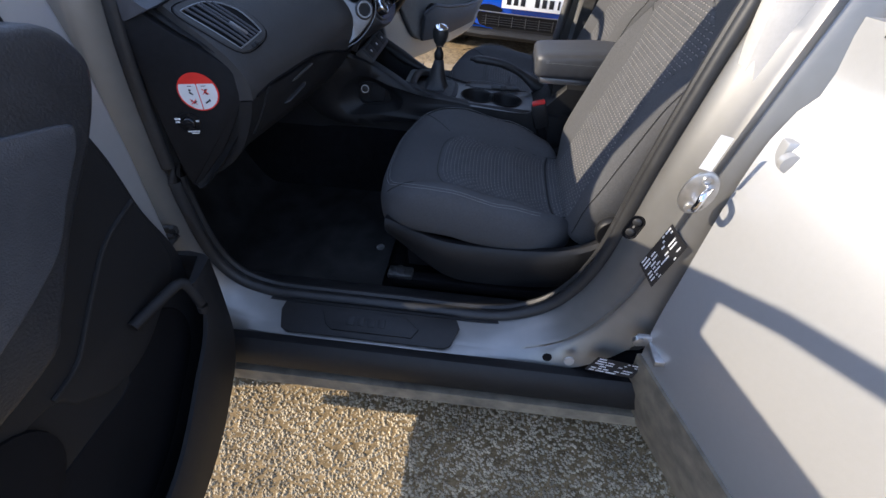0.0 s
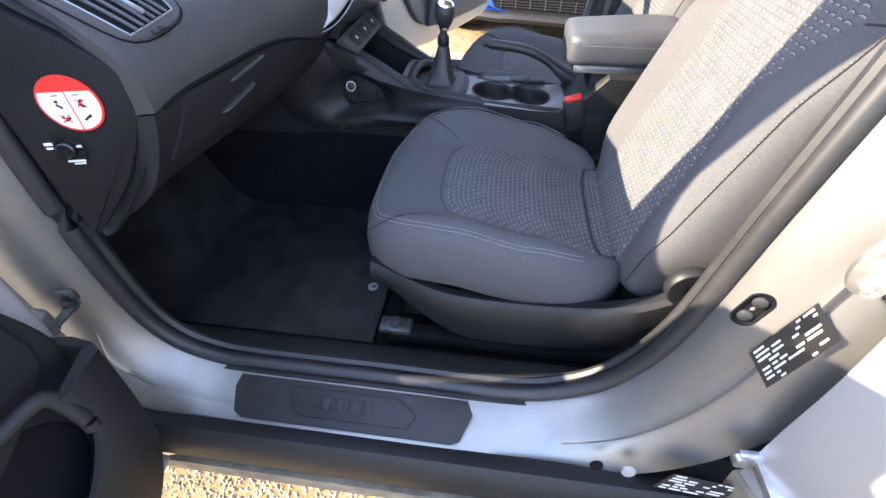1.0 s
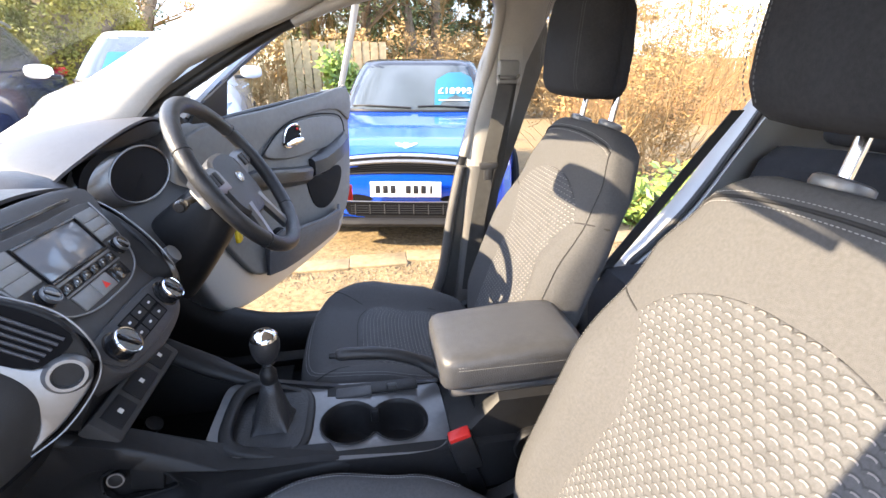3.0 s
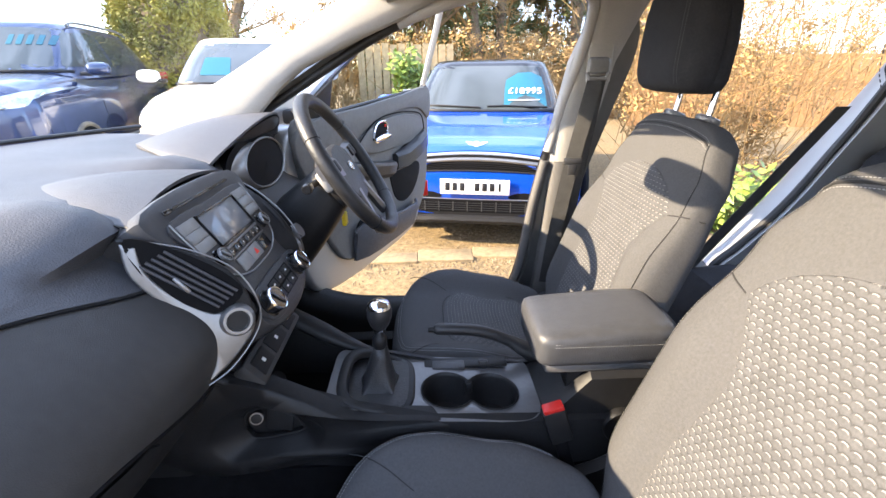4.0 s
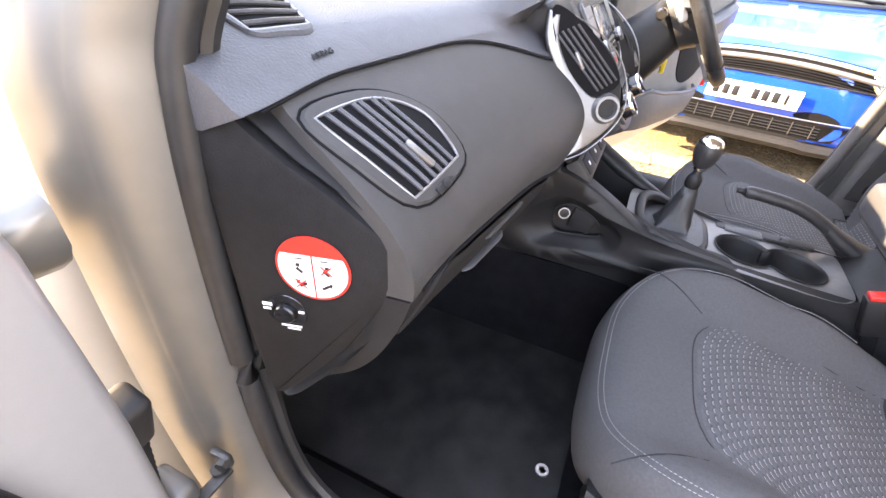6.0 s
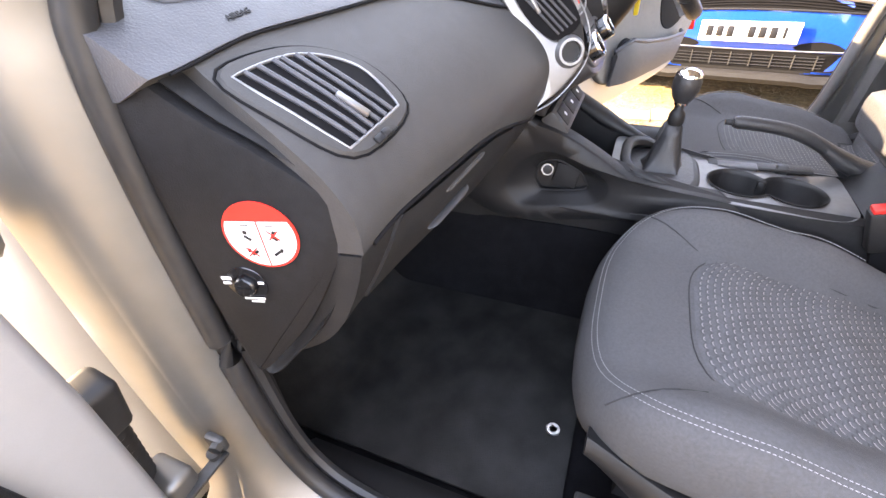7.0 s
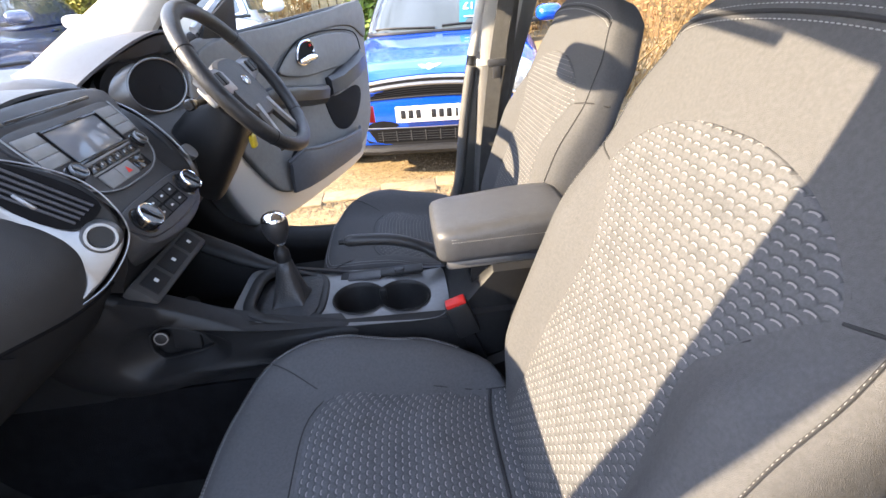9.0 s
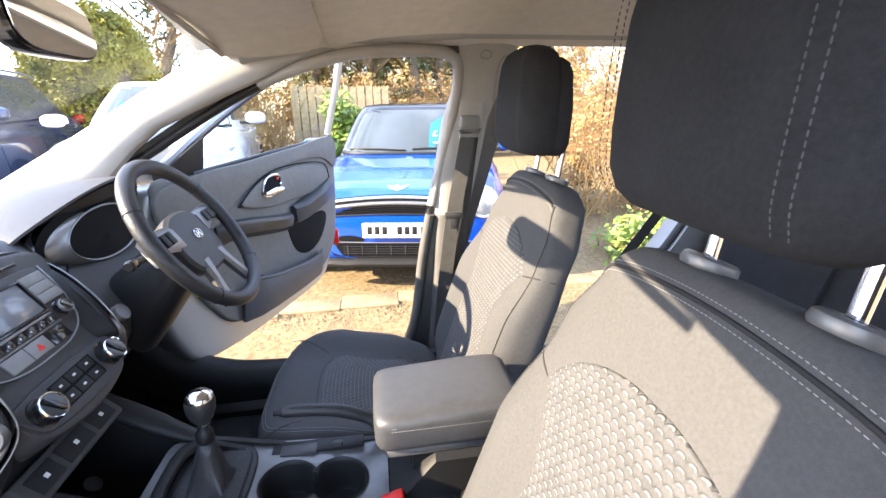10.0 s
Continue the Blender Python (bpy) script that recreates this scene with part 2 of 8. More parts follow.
def box(centre, size, bevel=0.003, turn=None, seg=2):
    bm = bmesh.new()
    bmesh.ops.create_cube(bm, size=1.0)
    bmesh.ops.scale(bm, vec=size, verts=bm.verts)
    if bevel:
        bmesh.ops.bevel(bm, geom=bm.edges[:], offset=min(bevel, min(size) * 0.45), segments=seg, profile=0.5, affect="EDGES")
    m = Matrix.Translation(centre)
    if turn is not None:
        m = m @ turn.to_4x4()
    bmesh.ops.transform(bm, matrix=m, verts=bm.verts)
    return bm


def frame_of(way, up=(0, 0, 1)):
    """A turn whose z axis is way, and whose y axis leans to up."""
    z = Vector(way).normalized()
    x = Vector(up).cross(z)
    if x.length < 1e-5:
        x = Vector((1, 0, 0)).cross(z)
    x.normalize()
    return Matrix((x, z.cross(x), z)).transposed()


def lathe(profile, at, way, n=24):
    """A turned solid: profile rows of (radius, height along way)."""
    r = frame_of(way)
    rings = [[Vector(at) + r @ Vector((rad * math.cos(6.28319 * k / n), rad * math.sin(6.28319 * k / n), h)) for k in range(n)] for rad, h in profile]
    return loft(rings)


def smooth_path(pts, per=8, closed=False):
    """Catmull-Rom through the points."""
    P = [Vector(p) for p in pts]
    n = len(P)
    out = []
    for i in range(n if closed else n - 1):
        if closed:
            a, b, c, d = P[i - 1], P[i], P[(i + 1) % n], P[(i + 2) % n]
        else:
            a, b, c, d = P[max(i - 1, 0)], P[i], P[i + 1], P[min(i + 2, n - 1)]
        for k in range(per):
            t = k / per
            out.append(0.5 * ((2 * b) + (c - a) * t + (2 * a - 5 * b + 4 * c - d) * t * t + (3 * b - a - 3 * c + d) * t ** 3))
    if not closed:
        out.append(P[-1])
    return out


def tube(pts, radius, n=8, closed=False, flat=1.0, up=(0, 0, 1)):
    """A round bar along points; radius may be a list; flat squeezes it along up."""
    P = [Vector(p) for p in pts]
    m = len(P)
    rings = []
    for i, p in enumerate(P):
        way = (P[(i + 1) % m] - P[i - 1]) if closed else (P[min(i + 1, m - 1)] - P[max(i - 1, 0)])
        r = frame_of(way, up)
        rad = radius[i] if isinstance(radius, (list, tuple)) else radius
        rings.append([p + r @ Vector((rad * math.cos(6.28319 * k / n), flat * rad * math.sin(6.28319 * k / n), 0)) for k in range(n)])
    return loft(rings, loop=closed)


def prism(outline, way, depth, bevel=0.0, seg=2):
    """A plate: a 3D outline pushed by depth along way, its edges rounded."""
    bm = bmesh.new()
    way = Vector(way).normalized() * depth
    a = [bm.verts.new(p) for p in outline]
    b = [bm.verts.new(Vector(p) + way) for p in outline]
    n = len(a)
    bm.faces.new(a)
    bm.faces.new(b)
    for i in range(n):
        bm.faces.new((a[i], a[(i + 1) % n], b[(i + 1) % n], b[i]))
    if bevel:
        bmesh.ops.recalc_face_normals(bm, faces=bm.faces)
        edges = [e for e in bm.edges if abs((e.verts[0].co - e.verts[1].co).normalized().dot(way.normalized())) < 0.5]
        bmesh.ops.bevel(bm, geom=edges, offset=bevel, segments=seg, profile=0.5, affect="EDGES")
    return bm


def joined(parts):
    """Several bmeshes as one."""
    out = bmesh.new()
    for b in parts:
        me = bpy.data.meshes.new("tmp")
        b.to_mesh(me)
        b.free()
        out.from_mesh(me)
        bpy.data.meshes.remove(me)
    return out


def stitches(path, gap=0.0055, length=0.0037, radius=0.0006, lift=(0, 0, 0)):
    """Short thread dashes along a path."""
    P = [Vector(p) + Vector(lift) for p in path]
    out = []
    run, due = 0.0, 0.0
    for a, b in zip(P, P[1:]):
        seg = (b - a).length
        while due <= run + seg and seg > 1e-9:
            p = a.lerp(b, (due - run) / seg)
            w = (b - a).normalized() * length / 2
            r = frame_of(w)
            q = [[p + o + r @ Vector((radius * s * c, radius * s * d, 0)) for c, d in ((1, 0), (0, 1), (-1, 0), (0, -1))] for o, s in ((-w, 0.5), (-w * 0.5, 1.0), (w * 0.5, 1.0), (w, 0.5))]
            out.append(q)
            due += gap
        run += seg
    bm = bmesh.new()
    for q in out:
        vs = [[bm.verts.new(p) for p in ring] for ring in q]
        for a, b in zip(vs, vs[1:]):
            for i in range(4):
                bm.faces.new((a[i], a[(i + 1) % 4], b[(i + 1) % 4], b[i]))
        bm.faces.new(vs[0])
        bm.faces.new(vs[-1])
    return bm


def lerp(a, b, t):
    return a + (b - a) * t


def step(a, b, x):
    t = min(1.0, max(0.0, (x - a) / (b - a)))
    return t * t * (3 - 2 * t)


def table(rows, x):
    """A smooth curve through rows of (x, value, ...)."""
    if x <= rows[0][0]:
        return rows[0][1:]
    for a, b in zip(rows, rows[1:]):
        if x <= b[0]:
            t = (x - a[0]) / (b[0] - a[0])
            t = t * t * (3 - 2 * t) if len(rows) > 2 else t
            return tuple(lerp(p, q, t) for p, q in zip(a[1:], b[1:]))
    return rows[-1][1:]


def lettering(name, words, size, m, material, parent=None, depth=0.0006):
    """Built-in letters as a mesh, centred, at the pose m."""
    cu = bpy.data.curves.new(name, "FONT")
    cu.body, cu.size, cu.extrude, cu.align_x, cu.align_y = words, size, depth, "CENTER", "CENTER"
    tmp = bpy.data.objects.new(name, cu)
    scene.collection.objects.link(tmp)
    dg = bpy.context.evaluated_depsgraph_get()
    me = bpy.data.meshes.new_from_object(tmp.evaluated_get(dg))
    bpy.data.objects.remove(tmp)
    me.transform(m)
    me.materials.clear()
    me.materials.append(material)
    ob = new(name, me)
    if parent is not None:
        ob.parent = parent
        ob.data.transform(Matrix.Translation(-parent.location))
    return ob
# ---- the parked car: shell, floor and pillars ----
CY = 0.77                                   # the car's middle line


def other(p):
    """The same place on the driver's side."""
    return (p[0], 2 * CY - p[1], p[2])


car_body = thing("parked_car", (0.6, CY, 0.0), "silver car with pale headlining and all doors open", "car")

# seal round a front door opening: x, z, inward lean y, reach of the painted jamb outside it
HOOP = [(-0.62, 1.13, 0.06, 0.05), (-0.13, 1.212, 0.05, 0.09), (-0.170, 1.145, 0.03, 0.11), (-0.183, 1.08, 0.022, 0.13), (-0.197, 0.93, 0.02, 0.14), (-0.202, 0.72, 0.02, 0.14), (-0.187, 0.56, 0.02, 0.12),
        (-0.145, 0.475, 0.02, 0.07), (-0.075, 0.437, 0.02, 0.035), (0.02, 0.427, 0.02, 0.03), (0.28, 0.427, 0.02, 0.03), (0.50, 0.426, 0.02, 0.035),
        (0.60, 0.452, 0.02, 0.07), (0.68, 0.515, 0.02, 0.11), (0.738, 0.645, 0.02, 0.13), (0.772, 0.88, 0.022, 0.14), (0.803, 1.05, 0.030, 0.15), (0.846, 1.25, 0.048, 0.16),
        (0.885, 1.45, 0.10, 0.15), (0.86, 1.535, 0.14, 0.06), (0.72, 1.545, 0.17, 0.05), (0.52, 1.525, 0.17, 0.05), (0.28, 1.445, 0.115, 0.05), (-0.02, 1.28, 0.072, 0.05)]


def hoop_rows():
    """Points along the opening: place, way out of the opening in the side's plane, reach."""
    P = smooth_path([(x, y, z) for x, z, y, _ in HOOP[1:]], 6, closed=True)
    R = smooth_path([(e, 0, 0) for *_, e in HOOP[1:]], 6, closed=True)
    mid = Vector((0.3, 0, 0.95))
    rows = []
    for i, p in enumerate(P):
        w = P[(i + 1) % len(P)] - P[i - 1]
        out = Vector((w.z, 0, -w.x)).normalized()
        if out.dot(p - mid) < 0:
            out = -out
        rows.append((p, out, R[i].x))
    return rows


def jamb(side):
    rows = hoop_rows()
    rings, seal = [], []
    for p, out, e in rows:
        slim = step(1.10, 1.22, p.z) * step(0.55, 0.35, p.x)      # the windscreen pillar is slimmer
        e *= 1 - 0.45 * slim
        fore = step(-0.13, -0.17, p.x) * step(0.50, 0.58, p.z) * step(1.20, 1.12, p.z)     # the hinge pillar is shallow
        e *= 1 - 0.58 * fore
        bead = step(0.05, 0.09, e)
        sec = [(0.0, 0.012), (0.003, -0.004), (0.014, -0.042), (0.20 * e + 0.012, -0.058), (0.24 * e + 0.012, -0.0615 - 0.0055 * bead), (0.30 * e + 0.012, -0.0663 - 0.001 * bead), (0.33 * e + 0.012, -0.0688 + 0.005 * bead), (0.42 * e + 0.010, -0.074), (e, -0.092), (e + 0.012, -0.095), (e + 0.02, -0.07), (e + 0.012, 0.0), (0.02, 0.028)]
        sec = [(o, y * (1 - 0.62 * slim) * (1 - 0.34 * fore) if y < 0 else y) for o, y in sec]
        rings.append([side((p + out * o + Vector((0, y, 0)))[:]) for o, y in sec])
        seal.append(Vector(side((p - out * 0.004 + Vector((0, 0.012, 0)))[:])))
    return loft(rings, loop=True), seal


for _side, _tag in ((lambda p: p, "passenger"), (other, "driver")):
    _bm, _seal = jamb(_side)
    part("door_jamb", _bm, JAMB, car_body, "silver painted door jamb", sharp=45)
    part("door_seal", tube(_seal, 0.014, 10, closed=True), RUBBER, car_body, "black rubber door seal")
    if _tag == "passenger":
        part("seal_lip", tube([p + Vector((0, 0.024, 0)) for p in _seal], 0.011, 8, closed=True), RUBBER, car_body)
    else:
        # pale finisher along the pillar and roof, dark moulded sill trim below
        _run = [p for p in _seal if p.z > 1.06 and p.x > 0.30]
        part("opening_finisher", tube([p + Vector((0, -0.016, 0)) for p in _run], 0.0165, 10), PILLAR, car_body, "pale grey opening finisher")
        _run = [p for p in _seal if p.z < 1.08 and p.x > 0.62]
        part("opening_finisher", tube([p + Vector((0, -0.016, 0)) for p in _run], 0.0155, 10), PILLAR_LOW, car_body, "satin grey opening finisher")
        _run = smooth_path([(0.80, 0, 0.53), (0.45, 0, 0.528), (0.17, 0, 0.535), (0.05, 0, 0.556), (-0.05, 0, 0.60), (-0.11, 0, 0.67), (-0.15, 0, 0.78), (-0.172, 0, 0.93)], 6)
        _rings = []
        for _i, _p in enumerate(_run):
            _w = (_run[min(_i + 1, len(_run) - 1)] - _run[max(_i - 1, 0)]).normalized()
            _o = Vector((_w.z, 0, -_w.x))
            _o = _o if _o.z < 0.2 and _o.x < 0.2 else -_o
            _rings.append([Vector((_p.x, 0, _p.z)) + _o * o + Vector((0, y, 0)) for y, o in ((1.528, 0.006), (1.515, 0.0), (1.497, 0.0), (1.478, 0.008), (1.452, 0.034), (1.44, 0.07), (1.435, 0.15), (1.528, 0.15))])
        part("sill_trim", loft(_rings), BLACK, car_body, "black moulded sill and kick trim", sharp=50)
    # sill outside the jamb, with grey cladding below
    _s = 1 if _tag == "passenger" else -1
    _y0 = 0.0 if _tag == "passenger" else 2 * CY
    part("sill_cladding", loft([[(x, _y0 + _s * y, z) for y, z in ((-0.080, 0.402), (-0.100, 0.405), (-0.118, 0.385), (-0.122, 0.33), (-0.10, 0.292), (-0.02, 0.285), (0.0, 0.34))] for x in (-0.45, 0.0, 0.5, 0.95, 1.45)]), BLACK, car_body, "black sill cladding")
    part("sill_strip", loft([[(x, _y0 + _s * y, z) for y, z in ((-0.10, 0.296), (-0.124, 0.30), (-0.122, 0.255), (-0.09, 0.25))] for x in (-0.45, 0.2, 0.95, 1.45)]), CLADDING, car_body, "dusty beige lower sill strip")
    part("inner_sill", loft([[(x, _y0 + _s * y, z) for y, z in ((0.012, 0.427), (0.05, 0.434), (0.10, 0.425), (0.125, 0.40), (0.13, 0.34), (0.03, 0.34))] for x in (-0.24, 0.0, 0.3, 0.6, 0.8)]), BLACK, car_body, "black plastic inner sill trim")

# floor, tunnel, toe board
part("floor_carpet", surf(lambda u, v: (lerp(-0.62, 1.6, u), lerp(0.06, 1.48, v), 0.352 + 0.36 * step(-0.28, -0.60, lerp(-0.62, 1.6, u))), 44, 24, 0.02), CARPET, car_body, "black carpet")
part("toe_board", box((-0.70, CY, 0.68), (0.06, 1.46, 0.60), 0.02, Euler((0, radians(-12), 0)).to_matrix()), CARPET, car_body)
part("kick_panel", loft([[(x, y, z) for x, z in ((-0.2, 0.40), (-0.2, 0.80), (-0.55, 0.85), (-0.6, 0.36))] for y in (0.045, 0.075)]), BLACK, car_body)
part("kick_panel", loft([[(x, 2 * CY - y, z) for x, z in ((-0.2, 0.40), (-0.2, 0.80), (-0.55, 0.85), (-0.6, 0.36))] for y in (0.045, 0.075)]), BLACK, car_body)


# roof lining and outer roof
def roof_z(x, y):
    return 1.60 + 0.055 * step(0.15, 0.9, x) - 0.095 * abs((y - CY) / 0.62) ** 3.2 - 0.10 * step(1.6, 2.6, x)


part("headlining", surf(lambda u, v: (lerp(0.23 + 0.05 * abs(2 * v - 1) ** 4, 2.55, u), lerp(0.17, 1.37, v), roof_z(lerp(0.23 + 0.05 * abs(2 * v - 1) ** 4, 2.55, u), lerp(0.17, 1.37, v))), 30, 26, 0.012), HEADLINE, car_body, "pale beige headlining cloth")
part("roof_panel", surf(lambda u, v: (lerp(0.16, 2.65, u), lerp(0.09, 1.45, v), roof_z(lerp(0.16, 2.65, u), lerp(0.17, 1.37, v)) + 0.045), 24, 20, 0.01), PAINT, car_body)


# windscreen
def screen(u, v):
    y = lerp(0.12, 1.42, v)
    k = ((y - CY) / 0.65) ** 2
    x0, z0 = -0.74 + 0.155 * k, 1.170
    x1, z1 = 0.20 + 0.05 * k, 1.63 - 0.10 * k
    return (lerp(x0, x1, u), lerp(y, CY + (y - CY) * 0.93, u), lerp(z0, z1, u) + 0.05 * math.sin(3.14159 * u))


_ws = part("windscreen", surf(screen, 16, 16), GLASS, car_body, "clear windscreen glass")
_ws.visible_shadow = False
part("screen_seal", tube([(-0.735 + 0.155 * ((lerp(0.04, 1.52, k / 24) - CY) / 0.65) ** 2, lerp(0.04, 1.52, k / 24), 1.178) for k in range(25)], 0.006, 8), RUBBER, car_body, "black rubber windscreen seal")
part("scuttle", surf(lambda u, v: (lerp(-1.25, -0.75 + 0.155 * ((lerp(0.0, 1.54, v) - CY) / 0.65) ** 2, u), lerp(0.0, 1.54, v), lerp(0.95, 1.12, u)), 6, 16, 0.02), BLACK_DEEP, car_body)
part("bonnet", surf(lambda u, v: (lerp(-2.15, -1.1, u), lerp(-0.06, 1.60, v), lerp(0.80, 0.985, u ** 0.6) - 0.10 * abs((lerp(-0.06, 1.60, v) - CY) / 0.83) ** 3), 16, 16, 0.02), PAINT, car_body)


# pale pillar trims
def pillar(side, name, rows, label):
    """rows: x, y, z of the middle, half-width along x, half-width along z, half-depth across the car."""
    rings = []
    for x, y, z, hx, hz, hy in rows:
        ring = []
        for k in range(14):
            a = 6.28319 * k / 14
            c, s = math.cos(a), math.sin(a)
            c, s = math.copysign(abs(c) ** 0.7, c), math.copysign(abs(s) ** 0.7, s)
            ring.append(side((x + hx * c, y + hy * s, z + hz * c)))
        rings.append(ring)
    return part(name, loft(rings), PILLAR, car_body, label)


DRIVER_PILLAR = [(-0.60, 0.09, 1.035, -0.030, 0.056, 0.03), (-0.522, 0.09, 1.077, -0.030, 0.056, 0.03), (-0.345, 0.098, 1.160, -0.036, 0.067, 0.033), (-0.157, 0.112, 1.265, -0.034, 0.062, 0.034), (-0.064, 0.122, 1.332, -0.026, 0.049, 0.034),
                 (0.023, 0.132, 1.388, -0.022, 0.043, 0.034), (0.192, 0.155, 1.470, -0.026, 0.050, 0.033), (0.313, 0.17, 1.518, -0.024, 0.050, 0.032), (0.42, 0.182, 1.555, -0.018, 0.042, 0.03), (0.56, 0.19, 1.58, -0.01, 0.03, 0.03)]
for _side in (lambda p: (p[0], p[1] - 0.035 - 0.065 * step(-0.35, 0.30, p[0]) * (p[0] < 0.7), p[2]), other):
    pillar(_side, "pillar_trim", DRIVER_PILLAR if _side is other else [(-0.66, 0.09, 0.99, -0.03, 0.05, 0.03), (-0.44, 0.095, 1.085, -0.045, 0.066, 0.033), (-0.305, 0.105, 1.159, -0.038, 0.064, 0.034), (-0.142, 0.12, 1.249, -0.035, 0.061, 0.034), (0.047, 0.14, 1.359, -0.035, 0.061, 0.033),
        (0.255, 0.165, 1.487, -0.033, 0.066, 0.032), (0.40, 0.18, 1.55, -0.02, 0.045, 0.03), (0.56, 0.19, 1.58, -0.01, 0.03, 0.03)], "pale grey windscreen pillar trim")
    pillar(_side, "roof_rail_trim", [(0.30, 0.19, 1.54, 0.0, 0.035, 0.035), (0.55, 0.195, 1.585, 0.0, 0.035, 0.04), (0.9, 0.19, 1.605, 0.0, 0.035, 0.045), (1.4, 0.19, 1.605, 0.0, 0.035, 0.045), (2.0, 0.19, 1.58, 0.0, 0.035, 0.045)], "pale grey roof rail")
    pillar(_side, "centre_pillar_trim", [(0.875, 0.045, 1.05, 0.058, 0.0, 0.035), (0.89, 0.055, 1.20, 0.074, 0.0, 0.032), (0.915, 0.08, 1.36, 0.074, 0.0, 0.032), (0.955, 0.12, 1.48, 0.075, 0.0, 0.034), (0.97, 0.155, 1.585, 0.10, 0.0, 0.04)], "pale grey centre pillar trim")
    _low = pillar(_side, "pillar_foot", [(0.83, 0.045, 0.42, 0.07, 0.0, 0.03), (0.845, 0.045, 0.60, 0.055, 0.0, 0.032), (0.86, 0.045, 0.85, 0.05, 0.0, 0.034), (0.875, 0.045, 1.052, 0.055, 0.0, 0.034)], "satin grey lower centre pillar trim")
    _low.data.materials.clear()
    _low.data.materials.append(PILLAR_LOW)
    _dog = [(1.42, 0.40), (1.47, 0.62), (1.56, 0.72), (1.68, 0.86), (1.78, 1.02), (1.86, 1.20), (1.90, 1.40), (1.84, 1.56)]
    _dp = smooth_path([(x, 0, z) for x, z in _dog], 5)
    part("rear_quarter", loft([[_side((p.x, 0.10 + 0.09 * step(1.0, 1.6, p.z), p.z)), _side((p.x + 0.01, -0.03 + 0.14 * step(1.0, 1.6, p.z), p.z)), _side((p.x + 0.04, -0.07 + 0.14 * step(1.0, 1.6, p.z), p.z)), _side((2.75, -0.04 + 0.17 * step(1.0, 1.6, p.z), p.z)), _side((2.75, 0.06 + 0.14 * step(1.0, 1.6, p.z), p.z))] for p in _dp]), PAINT, car_body, "silver rear quarter panel", sharp=50)
    part("rear_door_seal", tube([_side((p.x - 0.006, 0.07 + 0.09 * step(1.0, 1.6, p.z), p.z)) for p in _dp], 0.014, 8), RUBBER, car_body)
part("tailgate", box((2.70, CY, 1.0), (0.08, 1.40, 1.25), 0.03), PAINT, car_body)
_tg = part("rear_window", surf(lambda u, v: (lerp(2.72, 2.52, u), lerp(0.16, 1.38, v), lerp(1.10, 1.50, u)), 4, 8, 0.006), GLASS, car_body)
part("front_wing", box((-1.255, 0.0, 0.72), (1.85, 0.19, 0.62), 0.05), PAINT, car_body)
# unseen block added to stop sun leaking through the hinge gap
part("wing_flange", box((-0.40, -0.12, 0.60), (0.12, 0.07, 0.36), 0.01), PAINT, car_body)
part("front_wing", box((-1.255, 1.54, 0.72), (1.85, 0.19, 0.62), 0.05), PAINT, car_body)
part("underbody", box((0.3, CY, 0.25), (4.1, 1.50, 0.10), 0.02), BLACK_DEEP, car_body)


def wheel(x, y):
    w = part("wheel", lathe([(0.02, -0.11), (0.20, -0.11), (0.33, -0.10), (0.35, -0.06), (0.35, 0.06), (0.33, 0.10), (0.2, 0.11), (0.02, 0.09)], (x, y, 0.35), (0, 1, 0), 36), RUBBER, car_body)
    part("rim", lathe([(0.03, -0.118), (0.21, -0.116), (0.22, -0.10), (0.22, 0.10), (0.21, 0.116), (0.03, 0.10)], (x, y, 0.35), (0, 1, 0), 24), STEEL, w)


for _x in (-0.95, 1.69):
    for _y in (0.02, 1.52):
        wheel(_x, _y)

# scuff plate on the passenger sill, with a raised name panel
_lift = Vector((0, -0.001, 0.003))
_sp = [Vector(p) + _lift for p in ((0.0, 0.002, 0.4335), (0.434, 0.002, 0.4335), (0.445, -0.02, 0.425), (0.425, -0.062, 0.405), (0.41, -0.068, 0.4025), (0.02, -0.068, 0.4025), (0.004, -0.06, 0.406), (-0.006, -0.02, 0.425))]
scuff = part("scuff_plate", prism(_sp, (0, -0.35, 1), 0.006, 0.003), BLACK, car_body, "black moulded scuff plate")
part("raised_panel", prism([Vector(p) + _lift for p in ((0.10, -0.012, 0.434), (0.31, -0.012, 0.434), (0.345, -0.036, 0.4225), (0.33, -0.056, 0.413), (0.13, -0.056, 0.413), (0.115, -0.045, 0.418))], (0, -0.35, 1), 0.0075, 0.002), BLACK, scuff)
for _k in range(4):
    part("raised_mark", box((0.175 + 0.026 * _k, -0.036, 0.4345), (0.018, 0.022, 0.0025), 0.001, Euler((radians(24), 0, 0)).to_matrix()), BLACK, scuff)


# labels, striker, plugs and check strap on the passenger jamb
def sticker(name, corners, rows, label):
    c = [Vector(p) for p in corners]
    n = (c[1] - c[0]).cross(c[3] - c[0]).normalized()
    if n.y > 0:
        n = -n
    base = part(name, prism([p + n * 0.004 for p in c], n, 0.0012), BLACK_PRINT, car_body, label)
    rng = random.Random(5)
    bars = []
    for r in range(rows):
        v0 = (r + 0.25) / rows
        u = 0.06
        while u < 0.9:
            w = rng.uniform(0.05, 0.22)
            if rng.random() < 0.75 and not 0.46 < u < 0.52:
                q = [c[0].lerp(c[1], a).lerp(c[3].lerp(c[2], a), b) + n * 0.0052 for a, b in ((u, v0), (min(0.94, u + w), v0), (min(0.94, u + w), v0 + 0.42 / rows), (u, v0 + 0.42 / rows))]
                bars.append(prism(q, n, 0.0004))
            u += w + 0.04
    part("print", joined(bars), WHITE_PRINT, base)


